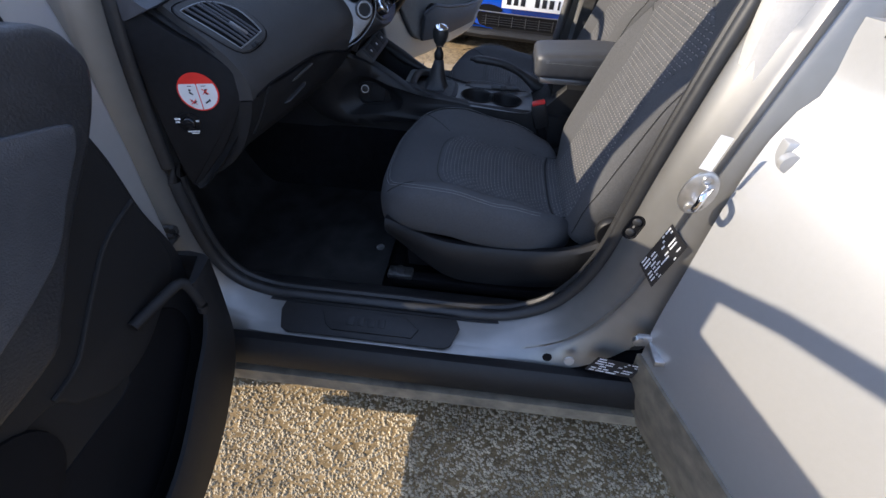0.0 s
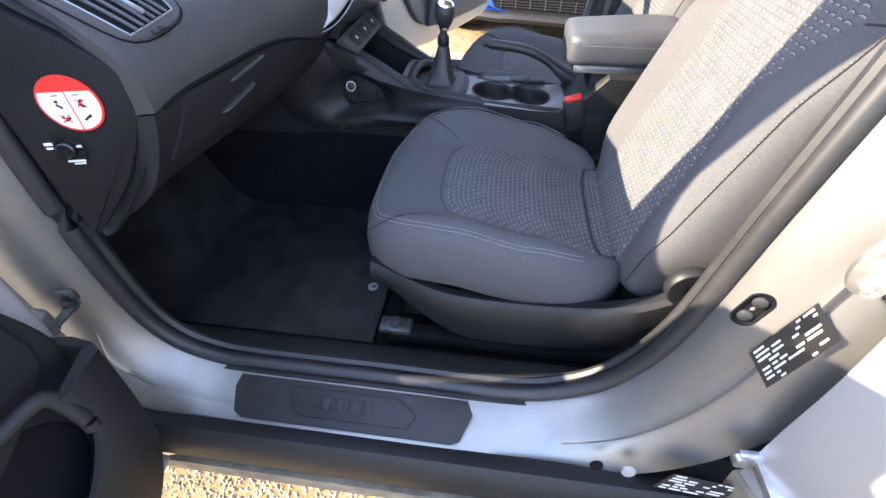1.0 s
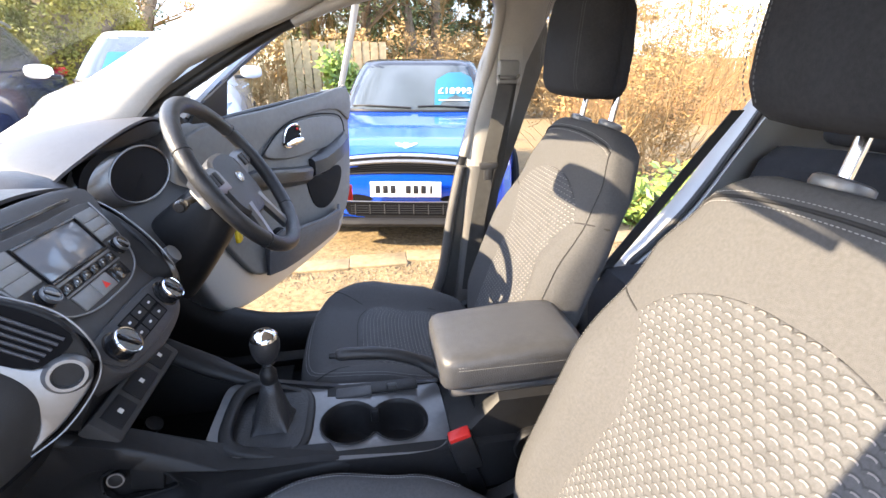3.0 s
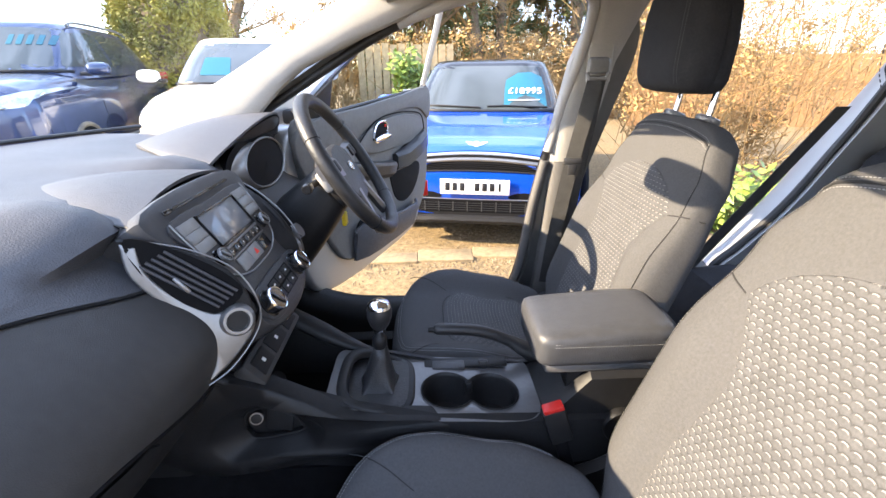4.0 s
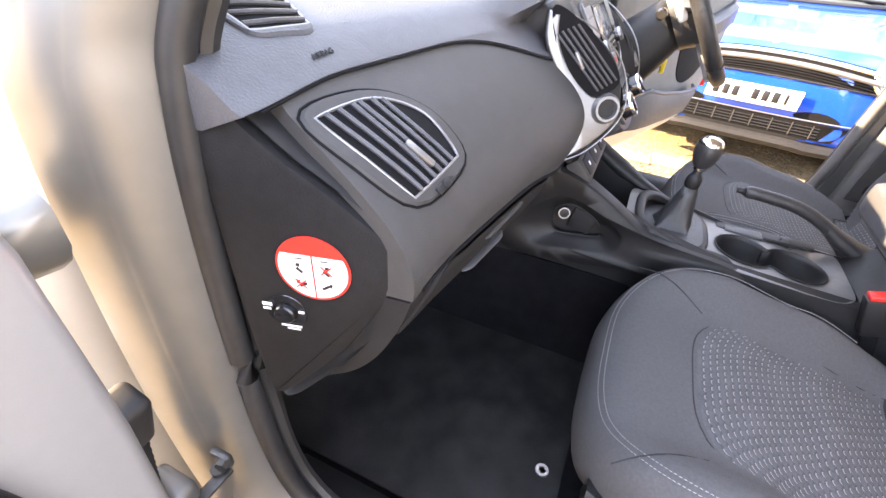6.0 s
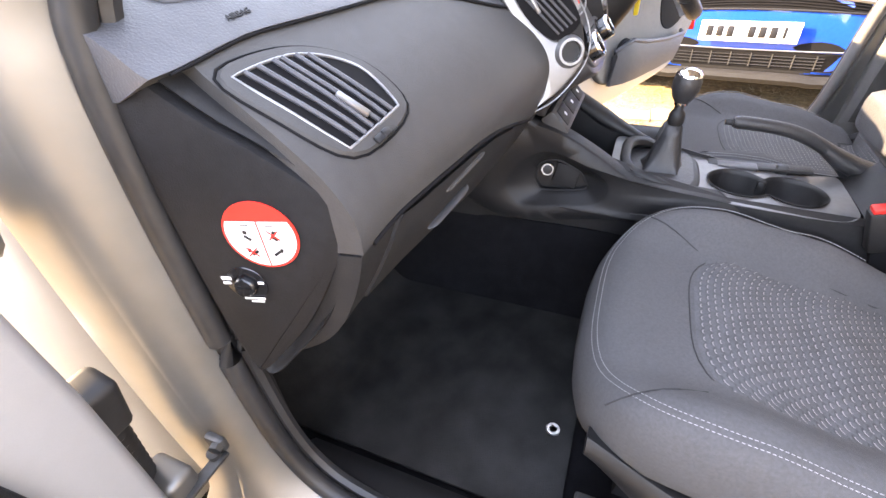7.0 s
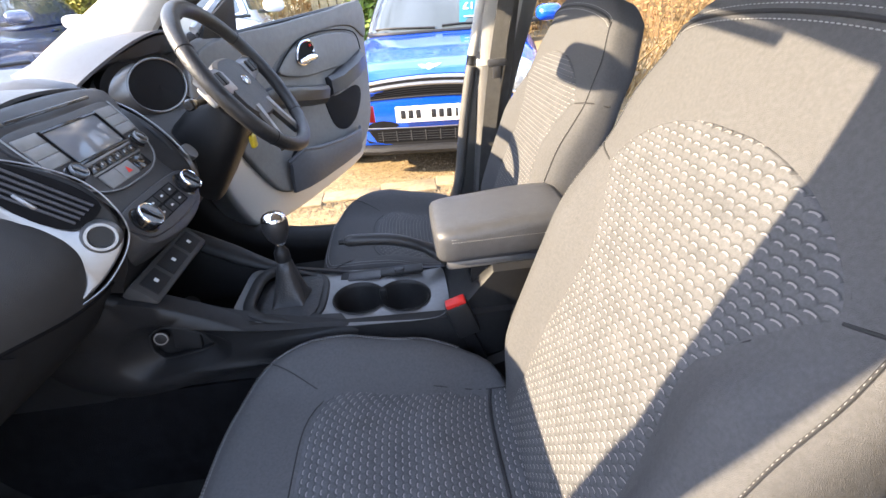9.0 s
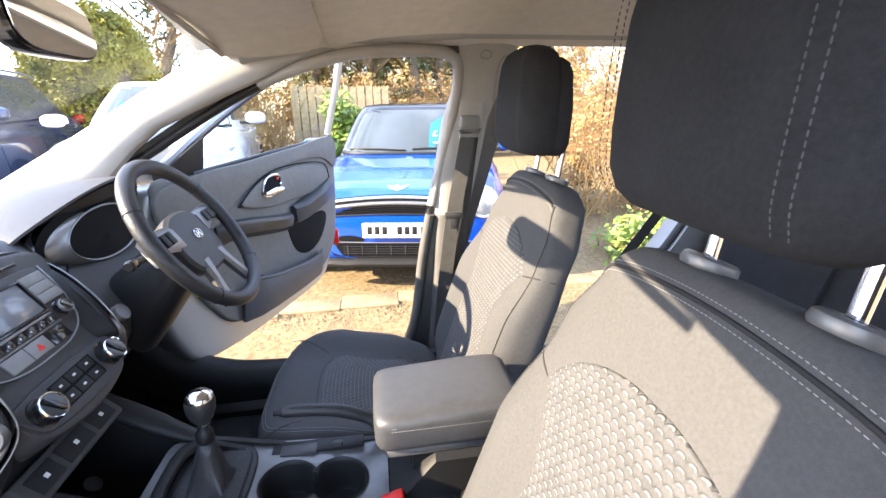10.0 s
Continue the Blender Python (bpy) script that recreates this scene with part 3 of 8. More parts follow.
sticker("pillar_label", [(0.783, -0.036, 0.715), (0.806, -0.039, 0.818), (0.840, -0.058, 0.783), (0.815, -0.056, 0.674)], 8, "black printed label")
sticker("sill_label", [(0.752, -0.099, 0.490), (0.850, -0.102, 0.478), (0.838, -0.107, 0.438), (0.732, -0.105, 0.450)], 6, "black printed label")
_st = Vector((0.803, -0.074, 0.905))
_sr = frame_of((-0.2, -1, 0), (0.14, 0, 0.99))
striker = part("striker", loft([[_st + _sr @ Vector((0.026 * k * math.cos(a), 0.040 * k * math.sin(a), h)) for a in [6.28319 * j / 28 for j in range(28)]] for k, h in ((0.2, 0.0), (1.0, 0.0), (0.97, 0.004), (0.8, 0.006), (0.1, 0.006))]), STEEL, car_body, "zinc door striker")
part("loop", tube(smooth_path([_st + _sr @ Vector(p) for p in ((0.012, -0.016, 0.004), (-0.002, -0.014, 0.030), (-0.004, 0.0, 0.036), (-0.002, 0.014, 0.030), (0.012, 0.016, 0.004))], 5), 0.0055, 10), CHROME, striker, "polished striker loop")
for _q in (-0.026, 0.026):
    part("bolt", lathe([(0.002, 0.0), (0.009, 0.0), (0.0085, 0.005), (0.005, 0.0055), (0.0045, 0.002), (0.001, 0.002)], _st + _sr @ Vector((0, _q, 0.006)), _sr @ Vector((0, 0, 1)), 12), STEEL, striker)
_gc = Vector((0.735, -0.056, 0.812))
_gr = frame_of((-0.35, -1, 0), (0.22, 0, 0.97))


def oval(half, r, h):
    """A long hole's outline about the recess in the pillar."""
    return [_gc + _gr @ Vector((r * math.cos(a), half * (1 if math.sin(a) >= 0 else -1) + r * math.sin(a), h)) for a in [0.001 + 6.28319 * j / 28 for j in range(28)]]


gm = part("grommet", loft([oval(0.013, 0.0135, 0.0), oval(0.013, 0.0135, 0.002), oval(0.013, 0.012, 0.002), oval(0.013, 0.011, -0.001), oval(0.001, 0.002, -0.001)], cap=False), BLACK_DEEP, car_body, "black rubber pillar grommet")
for _q in (-0.012, 0.012):
    part("cap", lathe([(0.001, 0.003), (0.005, 0.0028), (0.0075, 0.001), (0.008, -0.002)], _gc + _gr @ Vector((0, _q, 0)), _gr @ Vector((0, 0, 1)), 16), RUBBER, gm)
part("paper_strip", prism([_sr @ Vector((x, z, 0.002)) + Vector((0.792, -0.088, 0.982)) for x, z in ((-0.009, -0.028), (0.009, -0.028), (0.009, 0.028), (-0.009, 0.028))], (-0.2, -1, 0), 0.0008), WHITE_PRINT, car_body, "small white paper strip")
part("plug", lathe([(0.002, 0.0), (0.011, 0.0), (0.010, 0.003), (0.002, 0.0035)], (0.65, -0.088, 0.449), (0, -1, 0.25), 14), BLACK_DEEP, car_body)
part("plug", lathe([(0.002, 0.0), (0.012, 0.0), (0.011, 0.003), (0.002, 0.0035)], (0.70, -0.09, 0.447), (0, -1, 0.25), 14), PAINT, car_body)
part("door_check", joined([box((0.835, -0.10, 0.56), (0.05, 0.012, 0.03), 0.004), lathe([(0.002, 0), (0.012, 0), (0.012, 0.01), (0.002, 0.012)], (0.815, -0.10, 0.562), (0, -1, 0), 10), box((0.87, -0.13, 0.555), (0.07, 0.05, 0.016), 0.003)]), STEEL, car_body, "rear door check strap")
part("hinge", joined([box((0.90, -0.085, 0.98), (0.045, 0.022, 0.06), 0.005), lathe([(0.002, 0), (0.014, 0), (0.014, 0.012), (0.002, 0.013)], (0.885, -0.10, 0.985), (0, -1, 0), 12), lathe([(0.008, -0.036), (0.010, -0.032), (0.010, 0.032), (0.008, 0.036)], (0.935, -0.105, 0.98), (0, 0, 1), 12)]), PAINT, car_body, "silver rear door hinge")
check = part("front_check_strap", joined([box((-0.200, -0.030, 0.668), (0.030, 0.012, 0.022), 0.005), lathe([(0.002, 0.0), (0.0085, 0.0), (0.008, 0.007), (0.002, 0.008)], (-0.190, -0.036, 0.674), (0.3, -1, 0), 6)]), DARK_STEEL, car_body, "steel door check bracket")
part("strap", box((-0.196, -0.088, 0.648), (0.016, 0.115, 0.006), 0.002, Euler((radians(8), 0, radians(-6))).to_matrix()), DARK_STEEL, check, "steel check strap")
part("pivot", lathe([(0.002, -0.008), (0.0095, -0.008), (0.0095, 0.008), (0.002, 0.008)], (-0.197, -0.040, 0.655), (0, 0, 1), 14), DARK_STEEL, check)
gaiter_box = part("cable_gaiter", box((-0.192, -0.098, 0.838), (0.036, 0.040, 0.082), 0.008, Euler((0, radians(22), 0)).to_matrix(), 3), RUBBER, car_body, "black rubber cable gaiter")
part("clip", joined([box((-0.176, -0.112, 0.862), (0.014, 0.014, 0.016), 0.003, Euler((0, radians(22), 0)).to_matrix()), box((-0.186, -0.119, 0.84), (0.006, 0.006, 0.06), 0.002, Euler((0, radians(22), 0)).to_matrix())]), BLACK, gaiter_box)
part("bellows", tube([(-0.207 - 0.0022 * k, -0.099, 0.800 - 0.0075 * k) for k in range(17)], [0.0185 if k % 2 else 0.0145 for k in range(17)], 14), RUBBER, gaiter_box, "ribbed black bellows")
front_hinge = part("front_hinge", loft([[Vector((x, y, z)) for y, z in ((-0.070, z0), (-0.108, z0 + 0.004), (-0.118, z0 + 0.014), (-0.118, z1 - 0.012), (-0.108, z1), (-0.070, z1))] for x, z0, z1 in ((-0.272, 0.985, 1.030), (-0.248, 0.980, 1.045), (-0.216, 0.984, 1.060), (-0.194, 1.000, 1.058), (-0.184, 1.016, 1.046))]), JAMB, car_body, "silver painted front door hinge", sharp=70)
part("hinge_pin", lathe([(0.004, -0.040), (0.0085, -0.038), (0.0085, 0.038), (0.004, 0.040)], (-0.196, -0.124, 1.015), (0.1, 0, 1), 14), STEEL, front_hinge)
part("lower_hinge", box((-0.225, -0.085, 0.655), (0.06, 0.04, 0.05), 0.010, seg=3), JAMB, car_body, "silver painted front door hinge")
part("mat", surf(lambda u, v: (lerp(-0.46, 0.21, u), lerp(0.145, 0.66, v), 0.373 + 0.31 * step(-0.28, -0.58, lerp(-0.46, 0.21, u)) + 0.0015 * math.sin(40 * u) * math.sin(31 * v)), 40, 26, 0.006), MATTEX, tagged(thing("floor_mat", (0.0, 0.40, 0.37), "black pile car mat with a steel eyelet, on the floor", "floor mat")))
_mat = bpy.data.objects["floor_mat"]
part("eyelet", lathe([(0.006, 0.0), (0.013, 0.0), (0.0125, 0.003), (0.007, 0.003), (0.006, 0.0)], (0.172, 0.306, 0.3805), (0, 0, 1), 18), STEEL, _mat)
drv_mat = copy_thing(_mat, pose(-0.016, 1.20, 0.37))
tagged(_mat, group="floor mats")
tagged(drv_mat, "black pile car mat with a steel eyelet, before the driver's seat", group="floor mats")
# ---- front seats ----
SEAT_Y = 0.394


def cush_z(x, y):
    base = table([(0.17, 0.650), (0.25, 0.672), (0.38, 0.665), (0.52, 0.636), (0.66, 0.602), (0.76, 0.60)], x)[0]
    return base + 0.050 * step(0.135, 0.215, abs(y)) * step(0.16, 0.36, x)


def cush_ring(r, dz, n=56):
    out = []
    for k in range(n):
        a = 6.28319 * k / n
        c, s = math.cos(a), math.sin(a)
        x = 0.458 + r * 0.272 * math.copysign(abs(c) ** 0.62, c)
        y = r * 0.262 * math.copysign(abs(s) ** 0.62, s)
        out.append(Vector((x, SEAT_Y + y, cush_z(x, y) + dz)))
    return out


BACK_UP = Vector((0.345, 0, 0.938)).normalized()
BACK_FWD = Vector((-BACK_UP.z, 0, BACK_UP.x))
BACK_LEN = 0.70


def back_w(s):
    return table([(0.0, 0.210), (0.25, 0.247), (0.6, 0.249), (0.80, 0.230), (0.93, 0.190), (1.0, 0.155)], s)[0]


def back_d(s):
    return table([(0.0, 0.12), (0.3, 0.125), (0.7, 0.11), (0.92, 0.115), (1.0, 0.10)], s)[0]


def panel_half(s):
    """Half the width of the quilted panel on the backrest: a waist between the wings, a broad rounded top."""
    if s <= 0.69:
        return table([(0.0, 0.135), (0.30, 0.136), (0.42, 0.126), (0.53, 0.118), (0.60, 0.134), (0.645, 0.156), (0.69, 0.178)], s)[0]
    return 0.178 * max(0.0, 1 - ((s - 0.69) / 0.126) ** 1.4) ** 0.45


def back_bulge(s, y):
    w = back_w(s)
    inner = panel_half(min(s, 0.69))
    wing = 0.036 * step(inner - 0.012, inner + 0.055, abs(y + 0.015)) * step(0.0, 0.2, s) * (1 - step(0.52, 0.74, s))
    return wing + 0.010 * math.sin(3.14 * s)


def back_base(s):
    return Vector((0.678, SEAT_Y - 0.012, 0.585)) + BACK_UP * (s * BACK_LEN)


def back_front(s, y, lift=0.0):
    """A point of the backrest's front."""
    c = min(1.0, abs(y) / back_w(s)) ** (1 / 0.55)
    q = max(0.0, 1 - c * c) ** 0.275
    d = back_d(s)
    return back_base(s) + Vector((0, y, 0)) + BACK_FWD * (-d / 2 + d / 2 * q + back_bulge(s, y) * q + lift)


def back_ring(s, shrink=1.0, n=52):
    out = []
    d, w = back_d(s) * shrink, back_w(s) * shrink
    for k in range(n):
        a = 6.28319 * k / n
        c, q = math.cos(a), math.sin(a)
        y = w * math.copysign(abs(c) ** 0.55, c)
        f = math.copysign(abs(q) ** 0.55, q)
        add = back_bulge(s, y) * f if f > 0 else 0.0
        out.append(back_base(s) + Vector((0, y, 0)) + BACK_FWD * (-back_d(s) / 2 + d / 2 * f + add))
    return out


def car_seat():
    root = thing("front_seat", (0.46, SEAT_Y, 0.362), "grey cloth front seat with quilted centre panels and pale stitching, unoccupied", "car seat", "front seats")
    cush = part("cushion", loft([cush_ring(r, dz) for r, dz in ((0.03, 0), (0.2, 0), (0.38, 0), (0.52, 0), (0.64, 0), (0.74, 0), (0.83, 0), (0.90, -0.002), (0.95, -0.009), (0.985, -0.026), (1.005, -0.055), (1.0, -0.09), (0.98, -0.12), (0.93, -0.135), (0.4, -0.14))]), CLOTH, root, "grey cloth cushion", sharp=80)

    def edge(u, v):
        return min(1.0, 40 * min(u, 1 - u, v, 1 - v) / 2)

    def ins(u, v):
        y = lerp(-0.156, 0.156, v)
        x = lerp(0.338 + 0.055 * (abs(y) / 0.156) ** 4, 0.74, u)
        return Vector((x, SEAT_Y + y, cush_z(x, y) + 0.006 * edge(u, v) - 0.002))

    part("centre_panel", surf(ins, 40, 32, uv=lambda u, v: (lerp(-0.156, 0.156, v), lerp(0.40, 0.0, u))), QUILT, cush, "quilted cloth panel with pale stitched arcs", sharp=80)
    for u in (0.775,):
        part("seam", tube([ins(u, k / 16) + Vector((0, 0, 0.0012)) for k in range(17)], 0.003, 6), SEAM, cush)
    part("seam", tube([ins(0.0, k / 16) + Vector((0, 0, 0.002)) for k in range(17)], 0.0012, 6), SEAM, cush)
    part("seam", tube([ins(k / 16, 0.0) + Vector((0, 0, 0.002)) for k in range(17)], 0.0012, 6), SEAM, cush)
    part("seam", tube([ins(k / 16, 1.0) + Vector((0, 0, 0.002)) for k in range(17)], 0.0012, 6), SEAM, cush)
    rim = []
    for r, dz in ((0.91, -0.0005), (0.935, -0.0035)):
        ring = [p for p in cush_ring(r, dz, 160)]
        rim.append(stitches(ring[28:133], lift=(0, 0, 0.001)))
    part("stitching", joined(rim), THREAD, cush, "pale double stitching")
    for sy in (-1, 1):
        part("seam", tube([Vector((lerp(0.36, 0.235, t), SEAT_Y + sy * lerp(0.15, 0.225, t), cush_z(lerp(0.36, 0.235, t), lerp(0.15, 0.225, t)) + 0.0)) for t in [k / 8 for k in range(9)]], 0.0011, 6), SEAM, cush)

    back = part("backrest", loft([back_ring(0.0, 0.5), back_ring(0.004, 0.85)] + [back_ring(s) for s in [0.015 + 0.0243 * k for k in range(38)]] + [back_ring(0.95, 0.995), back_ring(0.975, 0.97), back_ring(0.992, 0.90), back_ring(1.0, 0.78), back_ring(1.004, 0.4)]), CLOTH, root, "grey cloth backrest", sharp=80)

    def bins(u, v):
        k = 2 * v - 1
        s = 0.8158 * (1 - (1 - u) ** 1.6)
        return back_front(s, k * panel_half(s) - 0.015, 0.006 * edge(min(1.0, u), v) - 0.0015)

    def bins_uv(u, v):
        s = 0.8158 * (1 - (1 - u) ** 1.6)
        return ((2 * v - 1) * panel_half(s), s * BACK_LEN)

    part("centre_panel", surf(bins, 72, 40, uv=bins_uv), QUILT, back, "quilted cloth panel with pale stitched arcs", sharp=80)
    rim_path = [bins(k / 60, 0.0) for k in range(61)] + [bins(1 - k / 60, 1.0) for k in range(1, 61)]
    part("seam", tube([p - BACK_FWD * 0.0002 for p in rim_path], 0.0017, 6), SEAM, back)
    for sy in (-1, 1):
        # wing seams with pale thread, and the cross seam from the panel's corner to the shoulder
        wing = [back_front(s, sy * back_w(s) * 0.92, 0.001) for s in [0.03 + 0.0225 * k for k in range(41)]]
        part("stitching", stitches(wing), THREAD, back)
        part("seam", tube([p - BACK_FWD * 0.001 for p in wing], 0.0016, 6), SEAM, back)
        part("seam", tube([back_front(lerp(0.688, 0.712, t), sy * lerp(0.178, 0.245, t) - 0.015 * (1 - t), 0.0) for t in [k / 8 for k in range(9)]], 0.0016, 6), SEAM, back)
    arch = [back_front(lerp(0.925, 0.962, math.sin(3.14159 * k / 32) ** 0.5), lerp(-0.172, 0.172, k / 32), 0.001) for k in range(33)]
    part("stitching", joined([stitches([p - BACK_UP * 0.006 for p in arch]), stitches([p + BACK_UP * 0.008 - BACK_FWD * 0.003 for p in arch])]), THREAD, back, "pale double stitching")
    part("seam", tube([p + BACK_UP * 0.001 - BACK_FWD * 0.0012 for p in arch], 0.0024, 6), SEAM, back)

    # head restraint on chrome posts
    HU = Vector((0.14, 0, 0.99)).normalized()
    HF = Vector((-HU.z, 0, HU.x))
    hc = back_base(1.0) + Vector((0, -0.020, 0)) + BACK_UP * 0.152 + BACK_FWD * 0.080
    hr = part("head_restraint", loft([[hc + HU * (h * 0.5 * 0.235) + Vector((0, math.copysign(abs(math.cos(a)) ** 0.6, math.cos(a)) * w * 0.130, 0)) + HF * (math.copysign(abs(math.sin(a)) ** 0.7, math.sin(a)) * w2 * 0.055 + 0.012 * h) for a in [6.28319 * k / 40 for k in range(40)]]
                                      for h, w, w2 in ((-1.0, 0.55, 0.35), (-0.97, 0.78, 0.62), (-0.88, 0.91, 0.82), (-0.7, 0.985, 0.95), (-0.4, 1.0, 1.0), (0.0, 0.99, 1.0), (0.4, 0.96, 0.98), (0.7, 0.90, 0.90), (0.88, 0.80, 0.74), (0.97, 0.64, 0.5), (1.0, 0.4, 0.25))]), CLOTH_DARK, root, "dark cloth head restraint", sharp=80)
    part("rear_shell", loft([[hc - HF * 0.040 + HU * (h * 0.5 * 0.215 - 0.006) + Vector((0, math.copysign(abs(math.cos(a)) ** 0.6, math.cos(a)) * w * 0.121, 0)) + HF * (math.copysign(abs(math.sin(a)) ** 0.7, math.sin(a)) * w2 * 0.045 + 0.012 * h) for a in [6.28319 * k / 40 for k in range(40)]]
                             for h, w, w2 in ((-1.0, 0.55, 0.35), (-0.97, 0.78, 0.62), (-0.88, 0.91, 0.82), (-0.7, 0.985, 0.95), (0.0, 0.99, 1.0), (0.7, 0.90, 0.90), (0.88, 0.80, 0.74), (0.97, 0.64, 0.5), (1.0, 0.4, 0.25))]), CLOTH_DARK, hr, sharp=80)
    for sy in (-1, 1):
        rows = [hc + HU * (h * 0.5 * 0.235) + Vector((0, sy * w * 0.099, 0)) + HF * (w2 * 0.0535 + 0.012 * h) for h, w, w2 in ((-0.85, 0.97, 0.80), (-0.7, 0.99, 0.93), (-0.4, 1.0, 0.985), (0.0, 0.99, 0.985), (0.4, 0.97, 0.965), (0.7, 0.93, 0.88), (0.88, 0.86, 0.70))]
        rows = smooth_path(rows, 6)
        part("stitching", joined([stitches([p + HF * 0.002 + Vector((0, o, 0)) for p in rows]) for o in (-0.006, 0.006)]), DIM_THREAD, hr)
        foot = back_base(1.0) + Vector((0, sy * 0.071 - 0.022, 0)) - BACK_FWD * 0.036 + BACK_UP * 0.002
        post = part("post", tube([foot - BACK_UP * 0.03, foot, foot + HU * 0.12], 0.007, 14), CHROME, root, "chrome head restraint post")
        part("collar", lathe([(0.008, 0.0), (0.027, 0.0), (0.0285, 0.004), (0.0275, 0.011), (0.024, 0.0135), (0.012, 0.0135), (0.0105, 0.0115), (0.008, 0.0115)], foot - BACK_UP * 0.002, BACK_UP, 28), CONSOLE, post)

    # plastic side valance with the recline wheel, lower frame, rails
    val = smooth_path([(0.225, 0, 0.598), (0.30, 0, 0.582), (0.45, 0, 0.566), (0.62, 0, 0.570), (0.72, 0, 0.595), (0.80, 0, 0.655), (0.83, 0, 0.70)], 5)
    for sy in (-1, 1):
        rings = []
        for k, p in enumerate(val):
            out = SEAT_Y + sy * lerp(0.225, 0.272, step(0.18, 0.40, p.x))
            drop = lerp(0.05, 0.13, step(0.2, 0.45, p.x))
            rings.append([(p.x, out - sy * 0.03, p.z), (p.x, out - sy * 0.008, p.z + 0.006), (p.x, out, p.z - 0.004), (p.x, out + sy * 0.002, p.z - 0.4 * drop), (p.x, out - sy * 0.018, p.z - drop), (p.x, out - sy * 0.04, p.z - drop)])
        va = part("valance", loft(rings), BLACK, root, "black plastic seat valance")
        wheel_at = Vector((0.768, SEAT_Y + sy * 0.272, 0.672))
        part("recline_wheel", lathe([(0.005, 0.0), (0.036, 0.0)] + [(0.038, 0.003), (0.038, 0.017), (0.035, 0.021), (0.012, 0.022), (0.004, 0.019)], wheel_at, (0, sy, 0), 32), BLACK, va, "ribbed black recline wheel")
        part("rail", box((0.50, SEAT_Y + sy * 0.225, 0.395), (0.52, 0.035, 0.035), 0.006), BLACK_DEEP, root)
        part("rail_foot", joined([box((0.262, SEAT_Y + sy * 0.225, 0.415), (0.07, 0.04, 0.018), 0.005), lathe([(0.002, 0.0), (0.013, 0.0), (0.012, 0.010), (0.002, 0.011)], (0.262, SEAT_Y + sy * 0.225, 0.424), (0, 0, 1), 12)]), DARK_STEEL, root, "dark seat rail foot and bolt")
    part("pan", loft([[(x, SEAT_Y + y, z) for y, z in ((-0.22, 0.53), (0.22, 0.53), (0.19, 0.42), (-0.19, 0.42))] for x in (0.28, 0.72)]), BLACK_DEEP, root)
    return root


passenger_seat = car_seat()
driver_seat = copy_thing(passenger_seat, pose(0.555, 1.142, 0.352))
tagged(driver_seat, "grey cloth driver's seat with quilted panels behind the steering wheel")


# rear bench; its shade is put into a darker cloth
bench = thing("rear_bench", (1.75, CY, 0.36), "rear bench seat, cloth darkened for the shade, with a folded belt", "car seat")
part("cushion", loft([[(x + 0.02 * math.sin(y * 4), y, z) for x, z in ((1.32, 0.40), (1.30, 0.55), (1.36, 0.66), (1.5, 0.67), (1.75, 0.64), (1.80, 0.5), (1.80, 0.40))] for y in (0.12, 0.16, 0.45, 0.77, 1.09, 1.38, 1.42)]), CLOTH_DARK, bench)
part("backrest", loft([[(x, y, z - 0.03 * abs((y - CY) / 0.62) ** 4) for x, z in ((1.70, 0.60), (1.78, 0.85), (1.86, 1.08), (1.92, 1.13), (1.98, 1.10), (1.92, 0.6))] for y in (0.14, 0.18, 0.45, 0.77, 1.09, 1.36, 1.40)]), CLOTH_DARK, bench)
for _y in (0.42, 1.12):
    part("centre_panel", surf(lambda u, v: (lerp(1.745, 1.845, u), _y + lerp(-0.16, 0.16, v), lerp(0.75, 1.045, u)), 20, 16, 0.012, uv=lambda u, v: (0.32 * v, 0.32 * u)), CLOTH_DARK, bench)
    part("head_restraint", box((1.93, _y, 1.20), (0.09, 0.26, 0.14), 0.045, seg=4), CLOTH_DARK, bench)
part("belt", loft([[(1.86, y, z), (1.862, y + 0.0, z)] for y, z in ()] or [[(1.30, 1.425, 0.62), (1.35, 1.425, 0.62), (1.35, 1.428, 0.62), (1.30, 1.428, 0.62)], [(1.72, 1.42, 1.22), (1.77, 1.42, 1.22), (1.77, 1.423, 1.22), (1.72, 1.423, 1.22)]]), BELT, bench)
# ---- dashboard ----
dash = thing("dashboard", (-0.25, CY, 0.70), "dark grained plastic dashboard with silver-edged vents and a centre radio panel", "dashboard")


def dash_k(y):
    """How far the face comes back towards the seats: least at the doors, most beside the radio."""
    d = min(abs(y - 0.03), abs(2 * CY - 0.03 - y))
    return 0.060 * step(0.0, 0.56, d)


smooth_rows = smooth_path([(-0.118, 0, 1.100), (-0.108, 0, 1.089), (-0.085, 0, 1.070), (-0.052, 0, 1.043), (-0.018, 0, 1.010), (0.002, 0, 0.975), (0.004, 0, 0.94), (-0.012, 0, 0.89), (-0.045, 0, 0.83), (-0.09, 0, 0.785), (-0.15, 0, 0.757), (-0.30, 0, 0.75)], 5)


def lap(y):
    """How far down the face the grained pad laps over the smooth one, beside the radio."""
    return 0.25 * step(0.30, 0.62, min(y, 2 * CY - y))


def dash_face(y, v):
    k = dash_k(y)
    t = v * (len(smooth_rows) - 1)
    i = min(int(t), len(smooth_rows) - 2)
    a = smooth_rows[i].lerp(smooth_rows[i + 1], t - i)
    e = min(y, 2 * CY - y)
    return Vector((a.x + k * (0.75 + 0.25 * step(1.1, 0.9, a.z)), y, a.z - 0.012 * step(0.12, 0.0, e - 0.03) + 0.004 * step(0.2, 0.5, e)))


def dash_lo(y, v):
    return dash_face(y, lerp(lap(y), 1.0, v))


